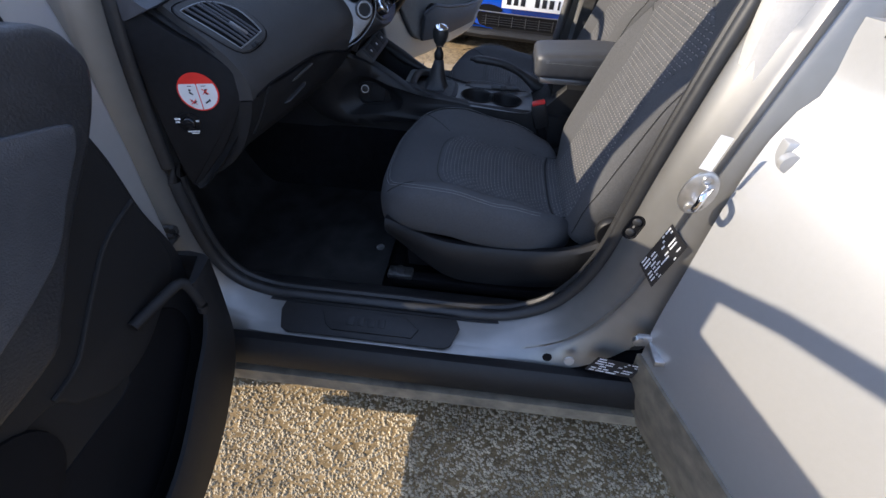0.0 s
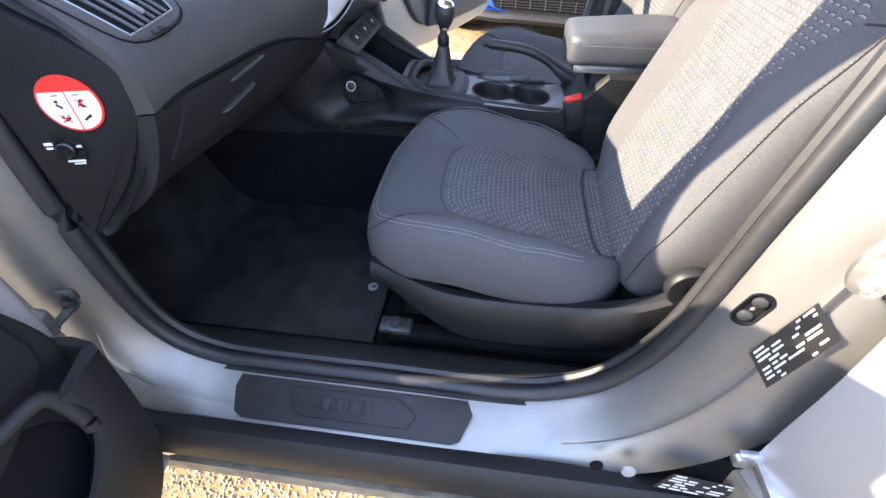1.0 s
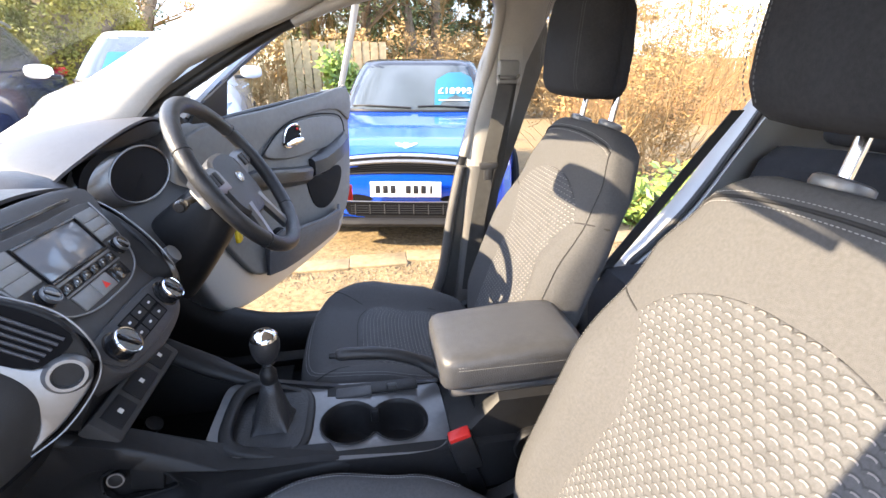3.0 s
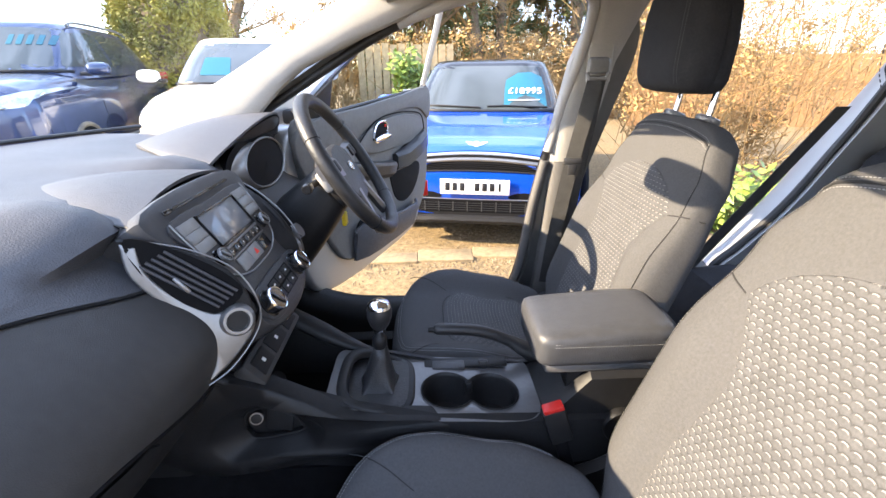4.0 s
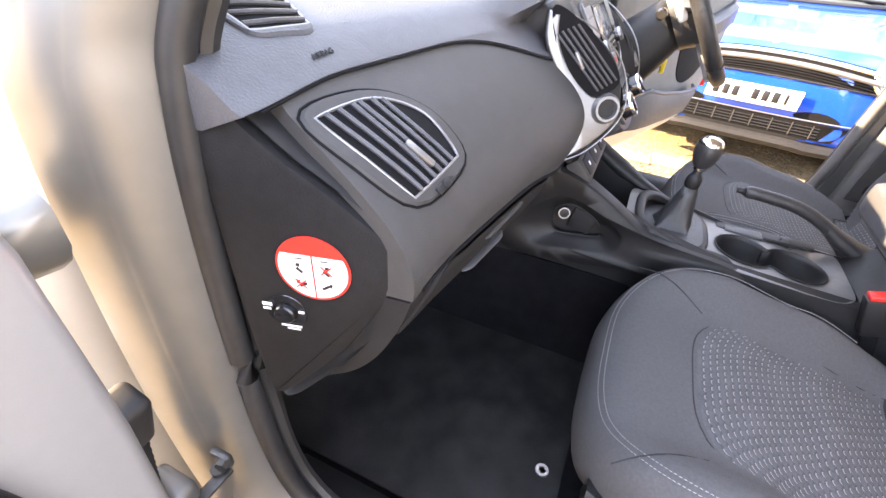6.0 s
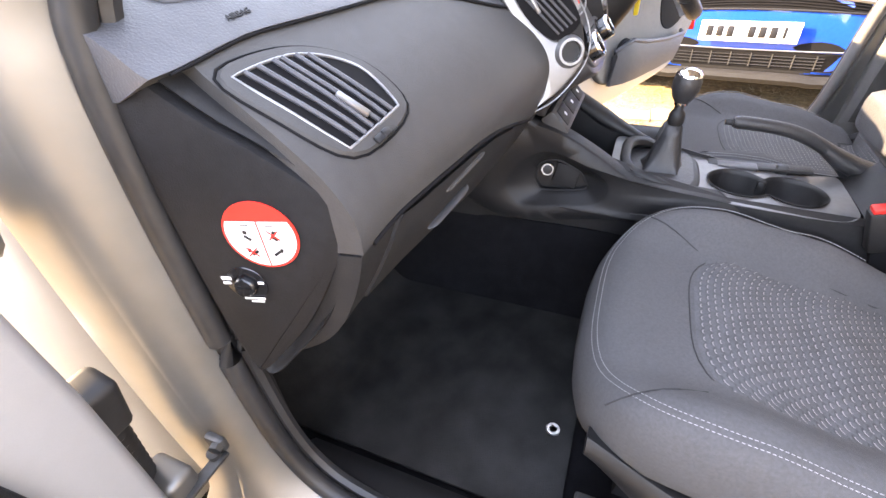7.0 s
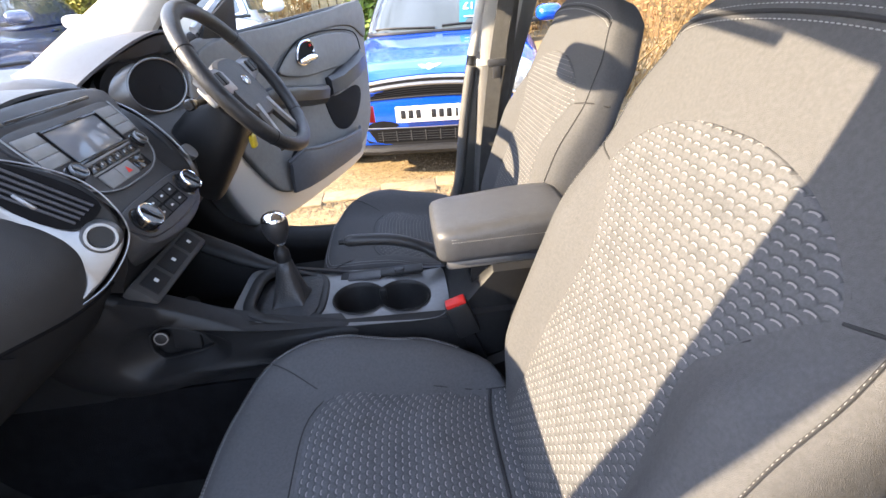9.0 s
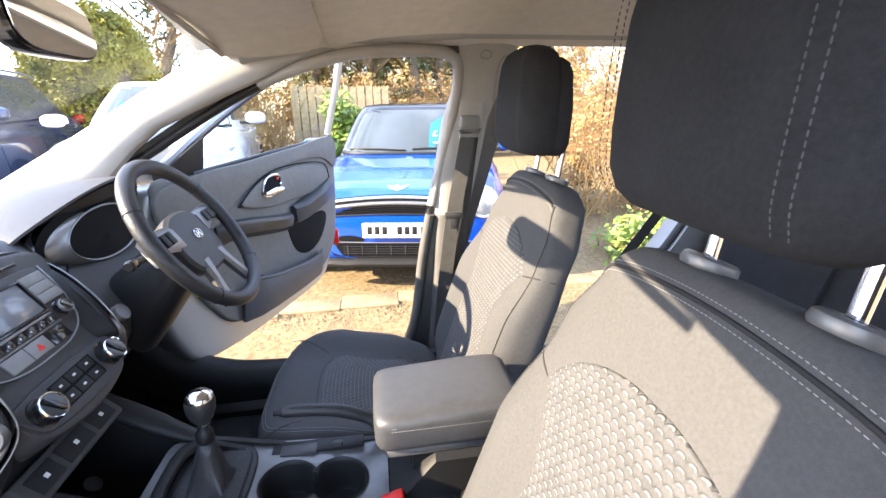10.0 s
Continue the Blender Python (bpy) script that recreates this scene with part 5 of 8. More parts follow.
# silver boomerang trims with upright vents, one each side of the stack
def boomerang(side, tag):
    outer = [(-0.029, 0.580, 1.123), (-0.022, 0.574, 1.074), (0.018, 0.584, 1.012), (0.048, 0.590, 0.966), (0.058, 0.589, 0.935), (0.050, 0.577, 0.908), (0.028, 0.560, 0.888)]
    inner = [(0.028, 0.560, 0.888), (0.072, 0.592, 0.912), (0.108, 0.624, 0.962), (0.109, 0.632, 1.005), (0.084, 0.632, 1.058), (0.037, 0.613, 1.098), (-0.014, 0.590, 1.121)]
    loop = [Vector(side(p)) for p in smooth_path(outer, 4)[:-1] + smooth_path(inner, 4)[:-1]] + [Vector(side(inner[-1]))]
    n = Vector((0.501, -0.843, 0.194))
    if tag:
        n.y = -n.y
    carrier = part("vent_carrier", prism([p - n * 0.014 for p in loop], n, 0.012, 0.004, 3), BLACK, dash, "black vent carrier")
    edge = [(-0.012, 0.588, 1.117), (-0.006, 0.582, 1.082), (0.018, 0.590, 1.040), (0.062, 0.606, 0.999), (0.095, 0.627, 1.003), (0.108, 0.630, 0.985), (0.107, 0.622, 0.957), (0.072, 0.592, 0.914), (0.028, 0.560, 0.888)]
    band = [Vector(side(p[:])) for p in smooth_path(outer, 4)[:-1]] + [Vector(side(p[:])) for p in reversed(smooth_path(edge, 4))]
    body = part("vent_trim", prism([p - n * 0.008 for p in band], n, 0.012, 0.0035, 3), SILVER, dash, "silver boomerang vent trim")
    hole = smooth_path([(-0.008, 0.590, 1.116), (0.03, 0.608, 1.097), (0.078, 0.628, 1.055), (0.098, 0.632, 1.02), (0.066, 0.608, 1.003), (0.02, 0.592, 1.042), (-0.002, 0.586, 1.082)], 4, closed=True)
    _q = Vector((0.098, 0.632, 1.02))
    hole = [Vector(side((_q + (p - _q) * 1.14)[:])) for p in hole]
    vt = part("vent", prism([p + n * 0.0005 for p in hole], n, 0.003), BLACK_DEEP, body, "black vent")
    for k in range(5):
        f = (k + 0.5) / 5
        a = Vector(side((-0.015 + 0.034 * f, 0.580 + 0.022 * f, 1.088 + 0.018 * f)))
        b = Vector(side((0.066 + 0.029 * f, 0.607 + 0.022 * f, 1.006 + 0.022 * f)))
        part("louvre", tube([a + n * 0.004, b + n * 0.004], 0.0022, 6), DASH, vt)
    part("vent_tab", box(Vector(side((0.028, 0.600, 1.052))) + n * 0.008, (0.030, 0.006, 0.006), 0.002, frame_of(n, (0.6, 0, -0.8)) @ Euler((0, 0, radians(90))).to_matrix()), SILVER, vt)
    nub = Vector(side((0.088, 0.617, 0.980)))
    part("nub", lathe([(0.027, -0.008), (0.026, 0.004), (0.021, 0.012), (0.017, 0.012), (0.0155, 0.004), (0.0155, -0.006), (0.001, -0.008)], nub, n, 28), SILVER, body, "silver round boss")
    part("nub_cap", lathe([(0.0168, 0.0042), (0.0168, 0.0055), (0.008, 0.0055), (0.001, 0.0055)], nub, n, 24), BLACK, body)
    part("chrome_edge", tube([Vector(side(p[:])) + n * 0.002 for p in smooth_path([(0.030, 0.562, 0.886), (0.076, 0.595, 0.908), (0.113, 0.628, 0.958), (0.115, 0.638, 1.005), (0.088, 0.636, 1.06), (0.038, 0.615, 1.101), (-0.014, 0.591, 1.124)], 6)], 0.0014, 6), SILVER, body)
    # dark flank that carries it
    part("vent_flank", loft([[Vector(side(p[:])) - n * 0.010 for p in smooth_path([(-0.03, 0.575, 1.128), (0.04, 0.612, 1.10), (0.112, 0.636, 1.01), (0.11, 0.628, 0.958), (0.07, 0.594, 0.905), (0.026, 0.562, 0.884)], 5)], [Vector(side(p[:])) for p in smooth_path([(-0.08, 0.66, 1.125), (-0.02, 0.68, 1.10), (0.06, 0.69, 1.01), (0.06, 0.68, 0.95), (0.03, 0.66, 0.90), (0.0, 0.65, 0.88)], 5)]], closed=False), BLACK, dash)


boomerang(lambda p: tuple(p), False)
boomerang(other, True)


# hoods over the radio and over the dials
def hood(tip, near, far, mid, top, drop_to, name):
    """A teardrop visor: a point on the dash top, swelling to a curved lip with a dark face under it."""
    tip, near, far, mid = Vector(tip), Vector(near), Vector(far), Vector(mid)

    def lip(v):
        p = near.lerp(far, v)
        return p + (mid - near.lerp(far, 0.5)) * math.sin(3.14159 * v) ** 0.8

    def fn(u, v):
        w = 1.12 * v - 0.06
        skirt = max(0.0, -w, w - 1.0) / 0.06
        w = min(1.0, max(0.0, w))
        q = lip(w)
        p = tip.lerp(q, u)
        side = math.sin(3.14159 * w) ** 0.6
        p.z += top * math.sin(3.14159 * min(1.0, u * 0.86)) * side - 0.045 * skirt * u ** 0.5
        p.y += 0.05 * (w - 0.5) * math.sin(3.14159 * u)
        return p

    shell = part(name, surf(fn, 26, 50, 0.006), DASH, dash, "grained dash hood", sharp=50)
    # thin bar put in for the highlight along the hood's rounded edge
    part("hood_edge", tube([fn(k / 20, 0.053) + Vector((0, 0, 0.001)) for k in range(1, 21)], 0.0014, 6), PAD, shell)
    part("hood_face", loft([[lip(k / 24) + Vector((-0.002, 0, -0.001)) for k in range(25)], [Vector((lip(k / 24).x - 0.016, lerp(CY if name == "radio_hood" else 1.2, lip(k / 24).y, 0.97), min(lip(k / 24).z - 0.006, drop_to + 0.35 * (lip(k / 24).z - drop_to)))) for k in range(25)], [Vector((lip(k / 24).x - 0.05, lip(k / 24).y, min(lip(k / 24).z - 0.012, drop_to))) for k in range(25)]], closed=False), BLACK, shell, "dark underside")
    return shell


hood((-0.325, 0.785, 1.147), (-0.024, 0.606, 1.137), (-0.030, 0.938, 1.146), (-0.036, 0.775, 1.158), 0.022, 1.118, "radio_hood")
hood((-0.36, 1.20, 1.168), (-0.075, 0.955, 1.150), (-0.075, 1.46, 1.175), (-0.030, 1.27, 1.222), 0.026, 1.165, "dial_hood")
cl = part("dial_cowl", loft([[Vector((x, 1.19 + w * math.copysign(abs(math.cos(a)) ** 0.8, math.cos(a)), 1.112 + h * math.copysign(abs(math.sin(a)) ** 0.8, math.sin(a)))) for a in [6.28319 * k / 36 for k in range(36)]] for x, w, h in ((-0.055, 0.195, 0.075), (-0.06, 0.175, 0.066), (-0.13, 0.16, 0.06), (-0.15, 0.02, 0.01))]), BLACK_DEEP, dash, "deep black dial cowl")
for sy in (-1, 1):
    dl = part("dial", lathe([(0.001, 0.0), (0.055, 0.0), (0.055, 0.004), (0.001, 0.004)], (-0.118, 1.19 + sy * 0.085, 1.105), (1, 0, 0.35), 32), GLOSSY, cl)
    part("dial_ring", lathe([(0.055, 0.0), (0.060, 0.0), (0.059, 0.02), (0.056, 0.02), (0.055, 0.0)], (-0.118, 1.19 + sy * 0.085, 1.105), (1, 0, 0.35), 36), SILVER, dl)
part("cowl_ring", tube([(-0.036 - 0.008 * math.sin(a), 1.212 + 0.145 * math.cos(a), 1.115 + 0.060 * math.sin(a)) for a in [6.28319 * k / 60 for k in range(60)]], 0.0025, 6, closed=True), SILVER, cl, "thin silver rim round the dials")
part("light_sensor", lathe([(0.001, 0.014), (0.010, 0.012), (0.018, 0.004), (0.020, -0.004)], (-0.665, 0.62, 1.174), (0, 0, 1), 20), BLACK, dash, "small light sensor bump")
def cowl_at(a, grow, back):
    return Vector((-0.036 - back - 0.008 * math.sin(a), 1.212 + (0.145 + grow) * math.cos(a), 1.115 + (0.060 + 0.4 * grow) * math.sin(a)))


part("dial_glass", loft([[cowl_at(6.28319 * k / 48, -0.145 * (1 - s), 0.003 + 0.006 * (1 - s)) * 1.0 for k in range(48)] for s in (0.99, 0.6, 0.0002)], closed=True), BLACK_DEEP, cl, "deep black dial recess")
part("cowl_cheek", loft([[cowl_at(lerp(1.9, 4.4, k / 24), g * math.sin(3.14159 * k / 24) + 0.002, b) for k in range(25)] for g, b in ((0.0, 0.006), (0.0, 0.0), (0.022, 0.004), (0.045, 0.018), (0.055, 0.05))], closed=False), SILVER, cl, "silver crescent beside the dials")
part("side_dial", lathe([(0.001, 0.0), (0.018, 0.0), (0.017, 0.012), (0.001, 0.013)], (0.095, 0.945, 1.005), (0.8, 0, 0.5), 20), SILVER, dash, "silver start dial")

# ---- steering wheel ----
SW = Vector((0.2005, 1.128, 1.117))
SN = Vector((math.cos(radians(31.7)), 0, math.sin(radians(31.7))))
SU = Vector((-SN.z, 0, SN.x))
SY = Vector((0, 1, 0))
steer = thing("steering_wheel", SW[:], "black leather steering wheel with silver spokes, turned straight", "steering wheel")


def sw(u, v, lift=0.0):
    return SW + SY * u + SU * v + SN * lift


part("rim", tube([sw(0.184 * math.cos(6.28319 * k / 72), 0.184 * math.sin(6.28319 * k / 72)) for k in range(72)], 0.0172, 14, closed=True), LEATHER, steer, "black leather rim")
for a in (0.55, 2.59, 3.9, 5.52):
    part("grip_seam", tube([sw((0.184 + 0.0175 * math.cos(b)) * math.cos(a), (0.184 + 0.0175 * math.cos(b)) * math.sin(a), 0.0175 * math.sin(b)) for b in [6.28319 * k / 12 for k in range(12)]], 0.0012, 6, closed=True), SEAM, steer)
hub = part("hub", loft([[sw(w * math.copysign(abs(math.cos(a)) ** 0.75, math.cos(a)), -0.012 + h * math.copysign(abs(math.sin(a)) ** 0.75, math.sin(a)), z) for a in [6.28319 * k / 40 for k in range(40)]] for w, h, z in ((0.085, 0.07, -0.06), (0.094, 0.078, -0.03), (0.096, 0.080, -0.016), (0.089, 0.073, -0.008), (0.05, 0.04, -0.003), (0.01, 0.01, -0.001))]), STACK, steer, "black airbag boss")
part("emblem", joined([tube([sw(0.017 * math.cos(6.28319 * k / 28), 0.0 + 0.0115 * math.sin(6.28319 * k / 28), 0.001) for k in range(28)], 0.0017, 6, closed=True), box(sw(-0.005, 0, 0.001), (0.003, 0.016, 0.003), 0.001, Matrix((SY, SU, SN)).transposed()), box(sw(0.005, 0, 0.001), (0.003, 0.016, 0.003), 0.001, Matrix((SY, SU, SN)).transposed()), box(sw(0, 0, 0.001), (0.010, 0.003, 0.003), 0.001, Matrix((SY, SU, SN)).transposed())]), CHROME, hub, "oval chrome badge")
for sy in (-1, 1):
    sp = part("spoke", loft([[sw(sy * u, v + d, z) for d, z in ((h, -0.012), (h * 0.6, -0.004), (-h * 0.6, -0.004), (-h, -0.012), (-h * 0.6, -0.028), (h * 0.6, -0.028))] for u, v, h in ((0.07, 0.015, 0.034), (0.10, 0.022, 0.030), (0.14, 0.028, 0.026), (0.178, 0.032, 0.024))]), SILVER, steer, "silver upper spoke")
    for k in range(2):
        part("thumb_switch", box(sw(sy * (0.105 + 0.025 * k), 0.024, -0.002), (0.020, 0.030, 0.008), 0.003, Matrix((SY, SU, SN)).transposed()), BLACK, sp)
    part("spoke", loft([[sw(sy * u + d, v, z) for d, z in ((h, -0.012), (h * 0.6, -0.004), (-h * 0.6, -0.004), (-h, -0.012), (-h * 0.6, -0.026), (h * 0.6, -0.026))] for u, v, h in ((0.045, -0.055, 0.020), (0.058, -0.10, 0.013), (0.085, -0.165, 0.016))]), SILVER, steer, "silver lower spoke")
part("spoke_back", box(sw(-0.125, 0.012, -0.036), (0.06, 0.05, 0.02), 0.007, Matrix((SY, SU, SN)).transposed()), PILLAR, steer, "pale plastic behind the spoke")
column = thing("steering_column", (0.05, 1.128, 1.0), "black plastic steering column shroud with stalks and a yellow-tagged key", "steering column")
part("shroud", loft([[sw(w * math.copysign(abs(math.cos(a)) ** 0.7, math.cos(a)), -0.02 - d + h * math.copysign(abs(math.sin(a)) ** 0.7, math.sin(a)), -z) for a in [6.28319 * k / 28 for k in range(28)]] for z, w, h, d in ((0.055, 0.06, 0.055, 0.0), (0.07, 0.075, 0.062, 0.0), (0.12, 0.08, 0.072, 0.015), (0.20, 0.082, 0.085, 0.035), (0.27, 0.08, 0.085, 0.06))]), BLACK, column)
for sy in (-1, 1):
    st = part("stalk", tube([sw(sy * 0.06, 0.015, -0.075), sw(sy * 0.12, 0.02, -0.072), sw(sy * 0.155, 0.022, -0.07)], [0.0085, 0.0075, 0.009], 10), BLACK, column)
    part("stalk_tip", lathe([(0.009, 0.0), (0.012, 0.004), (0.012, 0.022), (0.009, 0.026), (0.001, 0.026)], sw(sy * 0.15, 0.022, -0.07), SY * sy, 16), GLOSSY, st)
part("lower_cover", loft([[(x, 1.128 + w * math.cos(a), z + h * math.sin(a)) for a in [6.28319 * k / 24 for k in range(24)]] for x, w, z, h in ((0.10, 0.04, 0.985, 0.03), (0.05, 0.08, 0.965, 0.055), (-0.02, 0.10, 0.94, 0.07), (-0.10, 0.10, 0.92, 0.07))]), BLACK, column)
part("key_tag", box((0.168, 1.152, 0.967), (0.012, 0.03, 0.035), 0.004), YELLOW, column, "yellow key tag")

# interior mirror and visor
mir = thing("rear_view_mirror", (0.16, 0.85, 1.51), "black-framed interior mirror hung below the windscreen header", "mirror")
part("housing", loft([[(0.165 + dx, 0.838 + 0.102 * math.copysign(abs(math.cos(a)) ** 0.5, math.cos(a)) * s, 1.513 + 0.046 * math.copysign(abs(math.sin(a)) ** 0.6, math.sin(a)) * s) for a in [6.28319 * k / 36 for k in range(36)]] for dx, s in ((-0.03, 0.6), (-0.015, 0.95), (0.005, 1.0), (0.010, 0.97))]), GLOSSY, mir)
part("mirror_glass", loft([[(0.1765 + dx, 0.838 + 0.095 * math.copysign(abs(math.cos(a)) ** 0.5, math.cos(a)), 1.513 + 0.041 * math.copysign(abs(math.sin(a)) ** 0.6, math.sin(a))) for a in [6.28319 * k / 36 for k in range(36)]] for dx in (0.0, 0.002)]), MIRROR, mir, "mirror glass")
mir.rotation_euler = (0, radians(-5), radians(2))
part("stem", tube([(0.14, 0.85, 1.51), (0.10, 0.85, 1.56), (0.06, 0.85, 1.585)], 0.010, 10), BLACK, mir)


def visor(y0, y1):
    v = thing("sun_visor", (0.40, (y0 + y1) / 2, 1.58), "pale beige sun visor folded up against the headlining", "sun visor", "sun visors")

    def pad(a, b):
        p, q = 2 * a - 1, 2 * b - 1
        x = 0.395 + 0.120 * p * math.sqrt(1 - 0.42 * abs(q) ** 9)
        y = (y0 + y1) / 2 + (y1 - y0) / 2 * q * math.sqrt(1 - 0.30 * abs(p) ** 9)
        return (x, y, roof_z(x, y) - 0.030 + 0.008 * max(abs(p), abs(q)) ** 6)

    part("pad", surf(pad, 20, 28, 0.012), VISOR, v)
    part("pivot", tube([(0.272, y0 + 0.02, roof_z(0.272, y0 + 0.02) - 0.03), (0.272, y1 - 0.02, roof_z(0.272, y1 - 0.02) - 0.03)], 0.007, 8), PILLAR, v)


visor(0.88, 1.30)
visor(0.24, 0.66)
dome = thing("dome_console", (0.40, CY, 1.62), "pale grey roof lamp console", "roof lamp")
part("shell", box((0.40, CY, 1.612), (0.20, 0.15, 0.03), 0.012, seg=3), PILLAR, dome)
for _s in (-1, 1):
    part("lens", box((0.42, CY + _s * 0.038, 1.597), (0.06, 0.05, 0.006), 0.003), WHITE_PRINT, dome)
# ---- centre console ----
console = thing("centre_console", (0.35, CY, 0.36), "dark plastic centre console with cup holders and an open tray", "console")


def top_z(x):
    return table([(0.10, 0.752), (0.20, 0.742), (0.36, 0.708), (0.60, 0.695), (0.75, 0.69)], x)[0]


# flanks down to the carpet, leaving the tray and cups open
for _s in (-1, 1):
    part("flank", loft([[(x, CY + _s * w0, top_z(x) + up), (x, CY + _s * (w0 - 0.018), top_z(x) + up + 0.006), (x, CY + _s * (w0 - 0.022), top_z(x) - 0.08), (x, CY + _s * (w0 - 0.02), 0.36), (x, CY + _s * (w0 + 0.012), 0.36), (x, CY + _s * (w0 + 0.008), 0.55)] for x, w0, up in ((-0.50, 0.135 - 0.04 * (_s < 0), 0.10), (-0.10, 0.135 - 0.04 * (_s < 0), 0.10), (0.0, 0.130 - 0.04 * (_s < 0), 0.078), (0.08, 0.122 - 0.035 * (_s < 0), 0.050), (0.16, 0.116 - 0.028 * (_s < 0), 0.02), (0.24, 0.110 - 0.015 * (_s < 0), 0.004), (0.40, 0.104, 0.0), (0.60, 0.10, 0.0), (0.82, 0.095, 0.0))]), BLACK, console, "black console flank", sharp=50)
# grab arms sweeping up from the plate to the dash
part("side_arm", tube(smooth_path([(0.30, CY - 0.101, 0.716), (0.235, CY - 0.104, 0.729), (0.18, CY - 0.108, 0.748), (0.12, CY - 0.113, 0.782), (0.06, CY - 0.118, 0.822), (-0.01, CY - 0.124, 0.862)], 6), [lerp(0.003, 0.014, min(1.0, k / 14)) for k in range(31)], 12, flat=0.8), BLACK, console, "black sweeping side arm")
part("side_arm", tube(smooth_path([(0.30, CY + 0.094, 0.722), (0.24, CY + 0.100, 0.738), (0.17, CY + 0.112, 0.766), (0.10, CY + 0.124, 0.802), (0.03, CY + 0.132, 0.840), (-0.03, CY + 0.136, 0.87)], 6), [lerp(0.004, 0.026, min(1.0, k / 14)) for k in range(31)], 14, flat=0.72), BLACK, console, "black sweeping side arm")
part("tray_floor", box((0.07, CY, 0.675), (0.22, 0.20, 0.012), 0.004), BLACK_DEEP, console)
part("tray_back", box((-0.05, CY, 0.76), (0.02, 0.22, 0.18), 0.004), BLACK_DEEP, console)
part("power_socket", lathe([(0.001, -0.01), (0.012, -0.01), (0.013, 0.012), (0.016, 0.014), (0.016, 0.019), (0.001, 0.02)], (0.09, CY - 0.045, 0.705), (0.6, 0, 0.8), 20), BLACK, console, "power socket cover")
part("power_socket", lathe([(0.001, -0.01), (0.012, -0.01), (0.013, 0.012), (0.016, 0.014), (0.016, 0.019), (0.001, 0.02)], (0.05, CY + 0.03, 0.71), (0.6, 0, 0.8), 20), BLACK, console, "power socket cover")


# satin top plate with a figure-of-eight cup opening and the gear opening cut through
CUPS, CUP_R = (0.424, 0.518), 0.0545


def cup_loop(grow=0.0, n=22):
    """Outline of the joined cup wells, as x and y about the car's middle line."""
    r = CUP_R + grow
    a0 = 0.62
    one = [(CUPS[1] + r * math.cos(a), -0.020 + r * math.sin(a)) for a in [lerp(-3.14159 + a0, 3.14159 - a0, k / n) for k in range(n + 1)]]
    two = [(CUPS[0] + r * math.cos(a), -0.020 + r * math.sin(a)) for a in [lerp(a0, 6.28319 - a0, k / n) for k in range(n + 1)]]
    return one + two


def gear_loop(grow=0.0, n=40):
    out = []
    for k in range(n):
        c, q = math.cos(6.28319 * k / n), math.sin(6.28319 * k / n)
        out.append((0.276 + (0.068 + grow) * math.copysign(abs(c) ** 0.6, c), (0.086 + grow) * math.copysign(abs(q) ** 0.6, q)))
    return out


def plate():
    bm = bmesh.new()
    rim = []
    for k in range(48):
        c, q = math.cos(6.28319 * k / 48), math.sin(6.28319 * k / 48)
        rim.append((0.397 + 0.216 * math.copysign(abs(c) ** 0.25, c), 0.102 * math.copysign(abs(q) ** 0.3, q)))
    for loop in (rim, cup_loop(), gear_loop()):
        vs = [bm.verts.new((x, CY + y, 0.0)) for x, y in loop]
        for i in range(len(vs)):
            bm.edges.new((vs[i], vs[(i + 1) % len(vs)]))
    bmesh.ops.triangle_fill(bm, use_beauty=True, use_dissolve=False, edges=bm.edges[:])
    for v in bm.verts:
        v.co.z = top_z(v.co.x) + 0.006 - 0.004 * step(0.08, 0.1, abs(v.co.y - CY))
    bmesh.ops.recalc_face_normals(bm, faces=bm.faces)
    if sum(f.normal.z for f in bm.faces) < 0:
        bmesh.ops.reverse_faces(bm, faces=bm.faces[:])
    bmesh.ops.solidify(bm, geom=bm.faces[:], thickness=0.006)
    return bm


part("top_plate", plate(), CONSOLE, console, "satin grey top plate", sharp=30)


def well_ring(grow, dz):
    return [Vector((x, CY + y, top_z(x) + dz)) for x, y in cup_loop(grow)]


part("cup_well", loft([well_ring(0.003, 0.0095), well_ring(0.001, 0.0105), well_ring(-0.001, 0.009), well_ring(-0.003, 0.0), well_ring(-0.007, -0.055), well_ring(-0.012, -0.062), well_ring(-0.05, -0.062)], cap=False), BLACK, console, "black figure-of-eight cup well", sharp=50)
for _y in (-0.020 - 0.034, -0.020 + 0.034):
    part("cup_clip", box((0.471, CY + _y, top_z(0.47) - 0.010), (0.016, 0.016, 0.030), 0.004), BLACK, console)
# pocket by the handbrake
part("brake_slot", box((0.47, CY + 0.075, top_z(0.47) + 0.008), (0.19, 0.032, 0.008), 0.003), BLACK, console)
part("slot_step", joined([box((0.43, CY + 0.066, top_z(0.44) + 0.006), (0.075, 0.03, 0.010), 0.004), box((0.51, CY + 0.066, top_z(0.5) + 0.012), (0.022, 0.012, 0.022), 0.004)]), STACK, console)
# side pocket with a folding hook
def even(pts, n):
    """The same closed outline as n evenly spaced points."""
    P = smooth_path([(x, 0, z) for x, z in pts], 8, closed=True)
    P.append(P[0])
    run = [0.0]
    for p, q in zip(P, P[1:]):
        run.append(run[-1] + (q - p).length)
    out, i = [], 0
    for k in range(n):
        d = run[-1] * k / n
        while run[i + 1] < d:
            i += 1
        out.append(P[i].lerp(P[i + 1], (d - run[i]) / (run[i + 1] - run[i])))
    return out


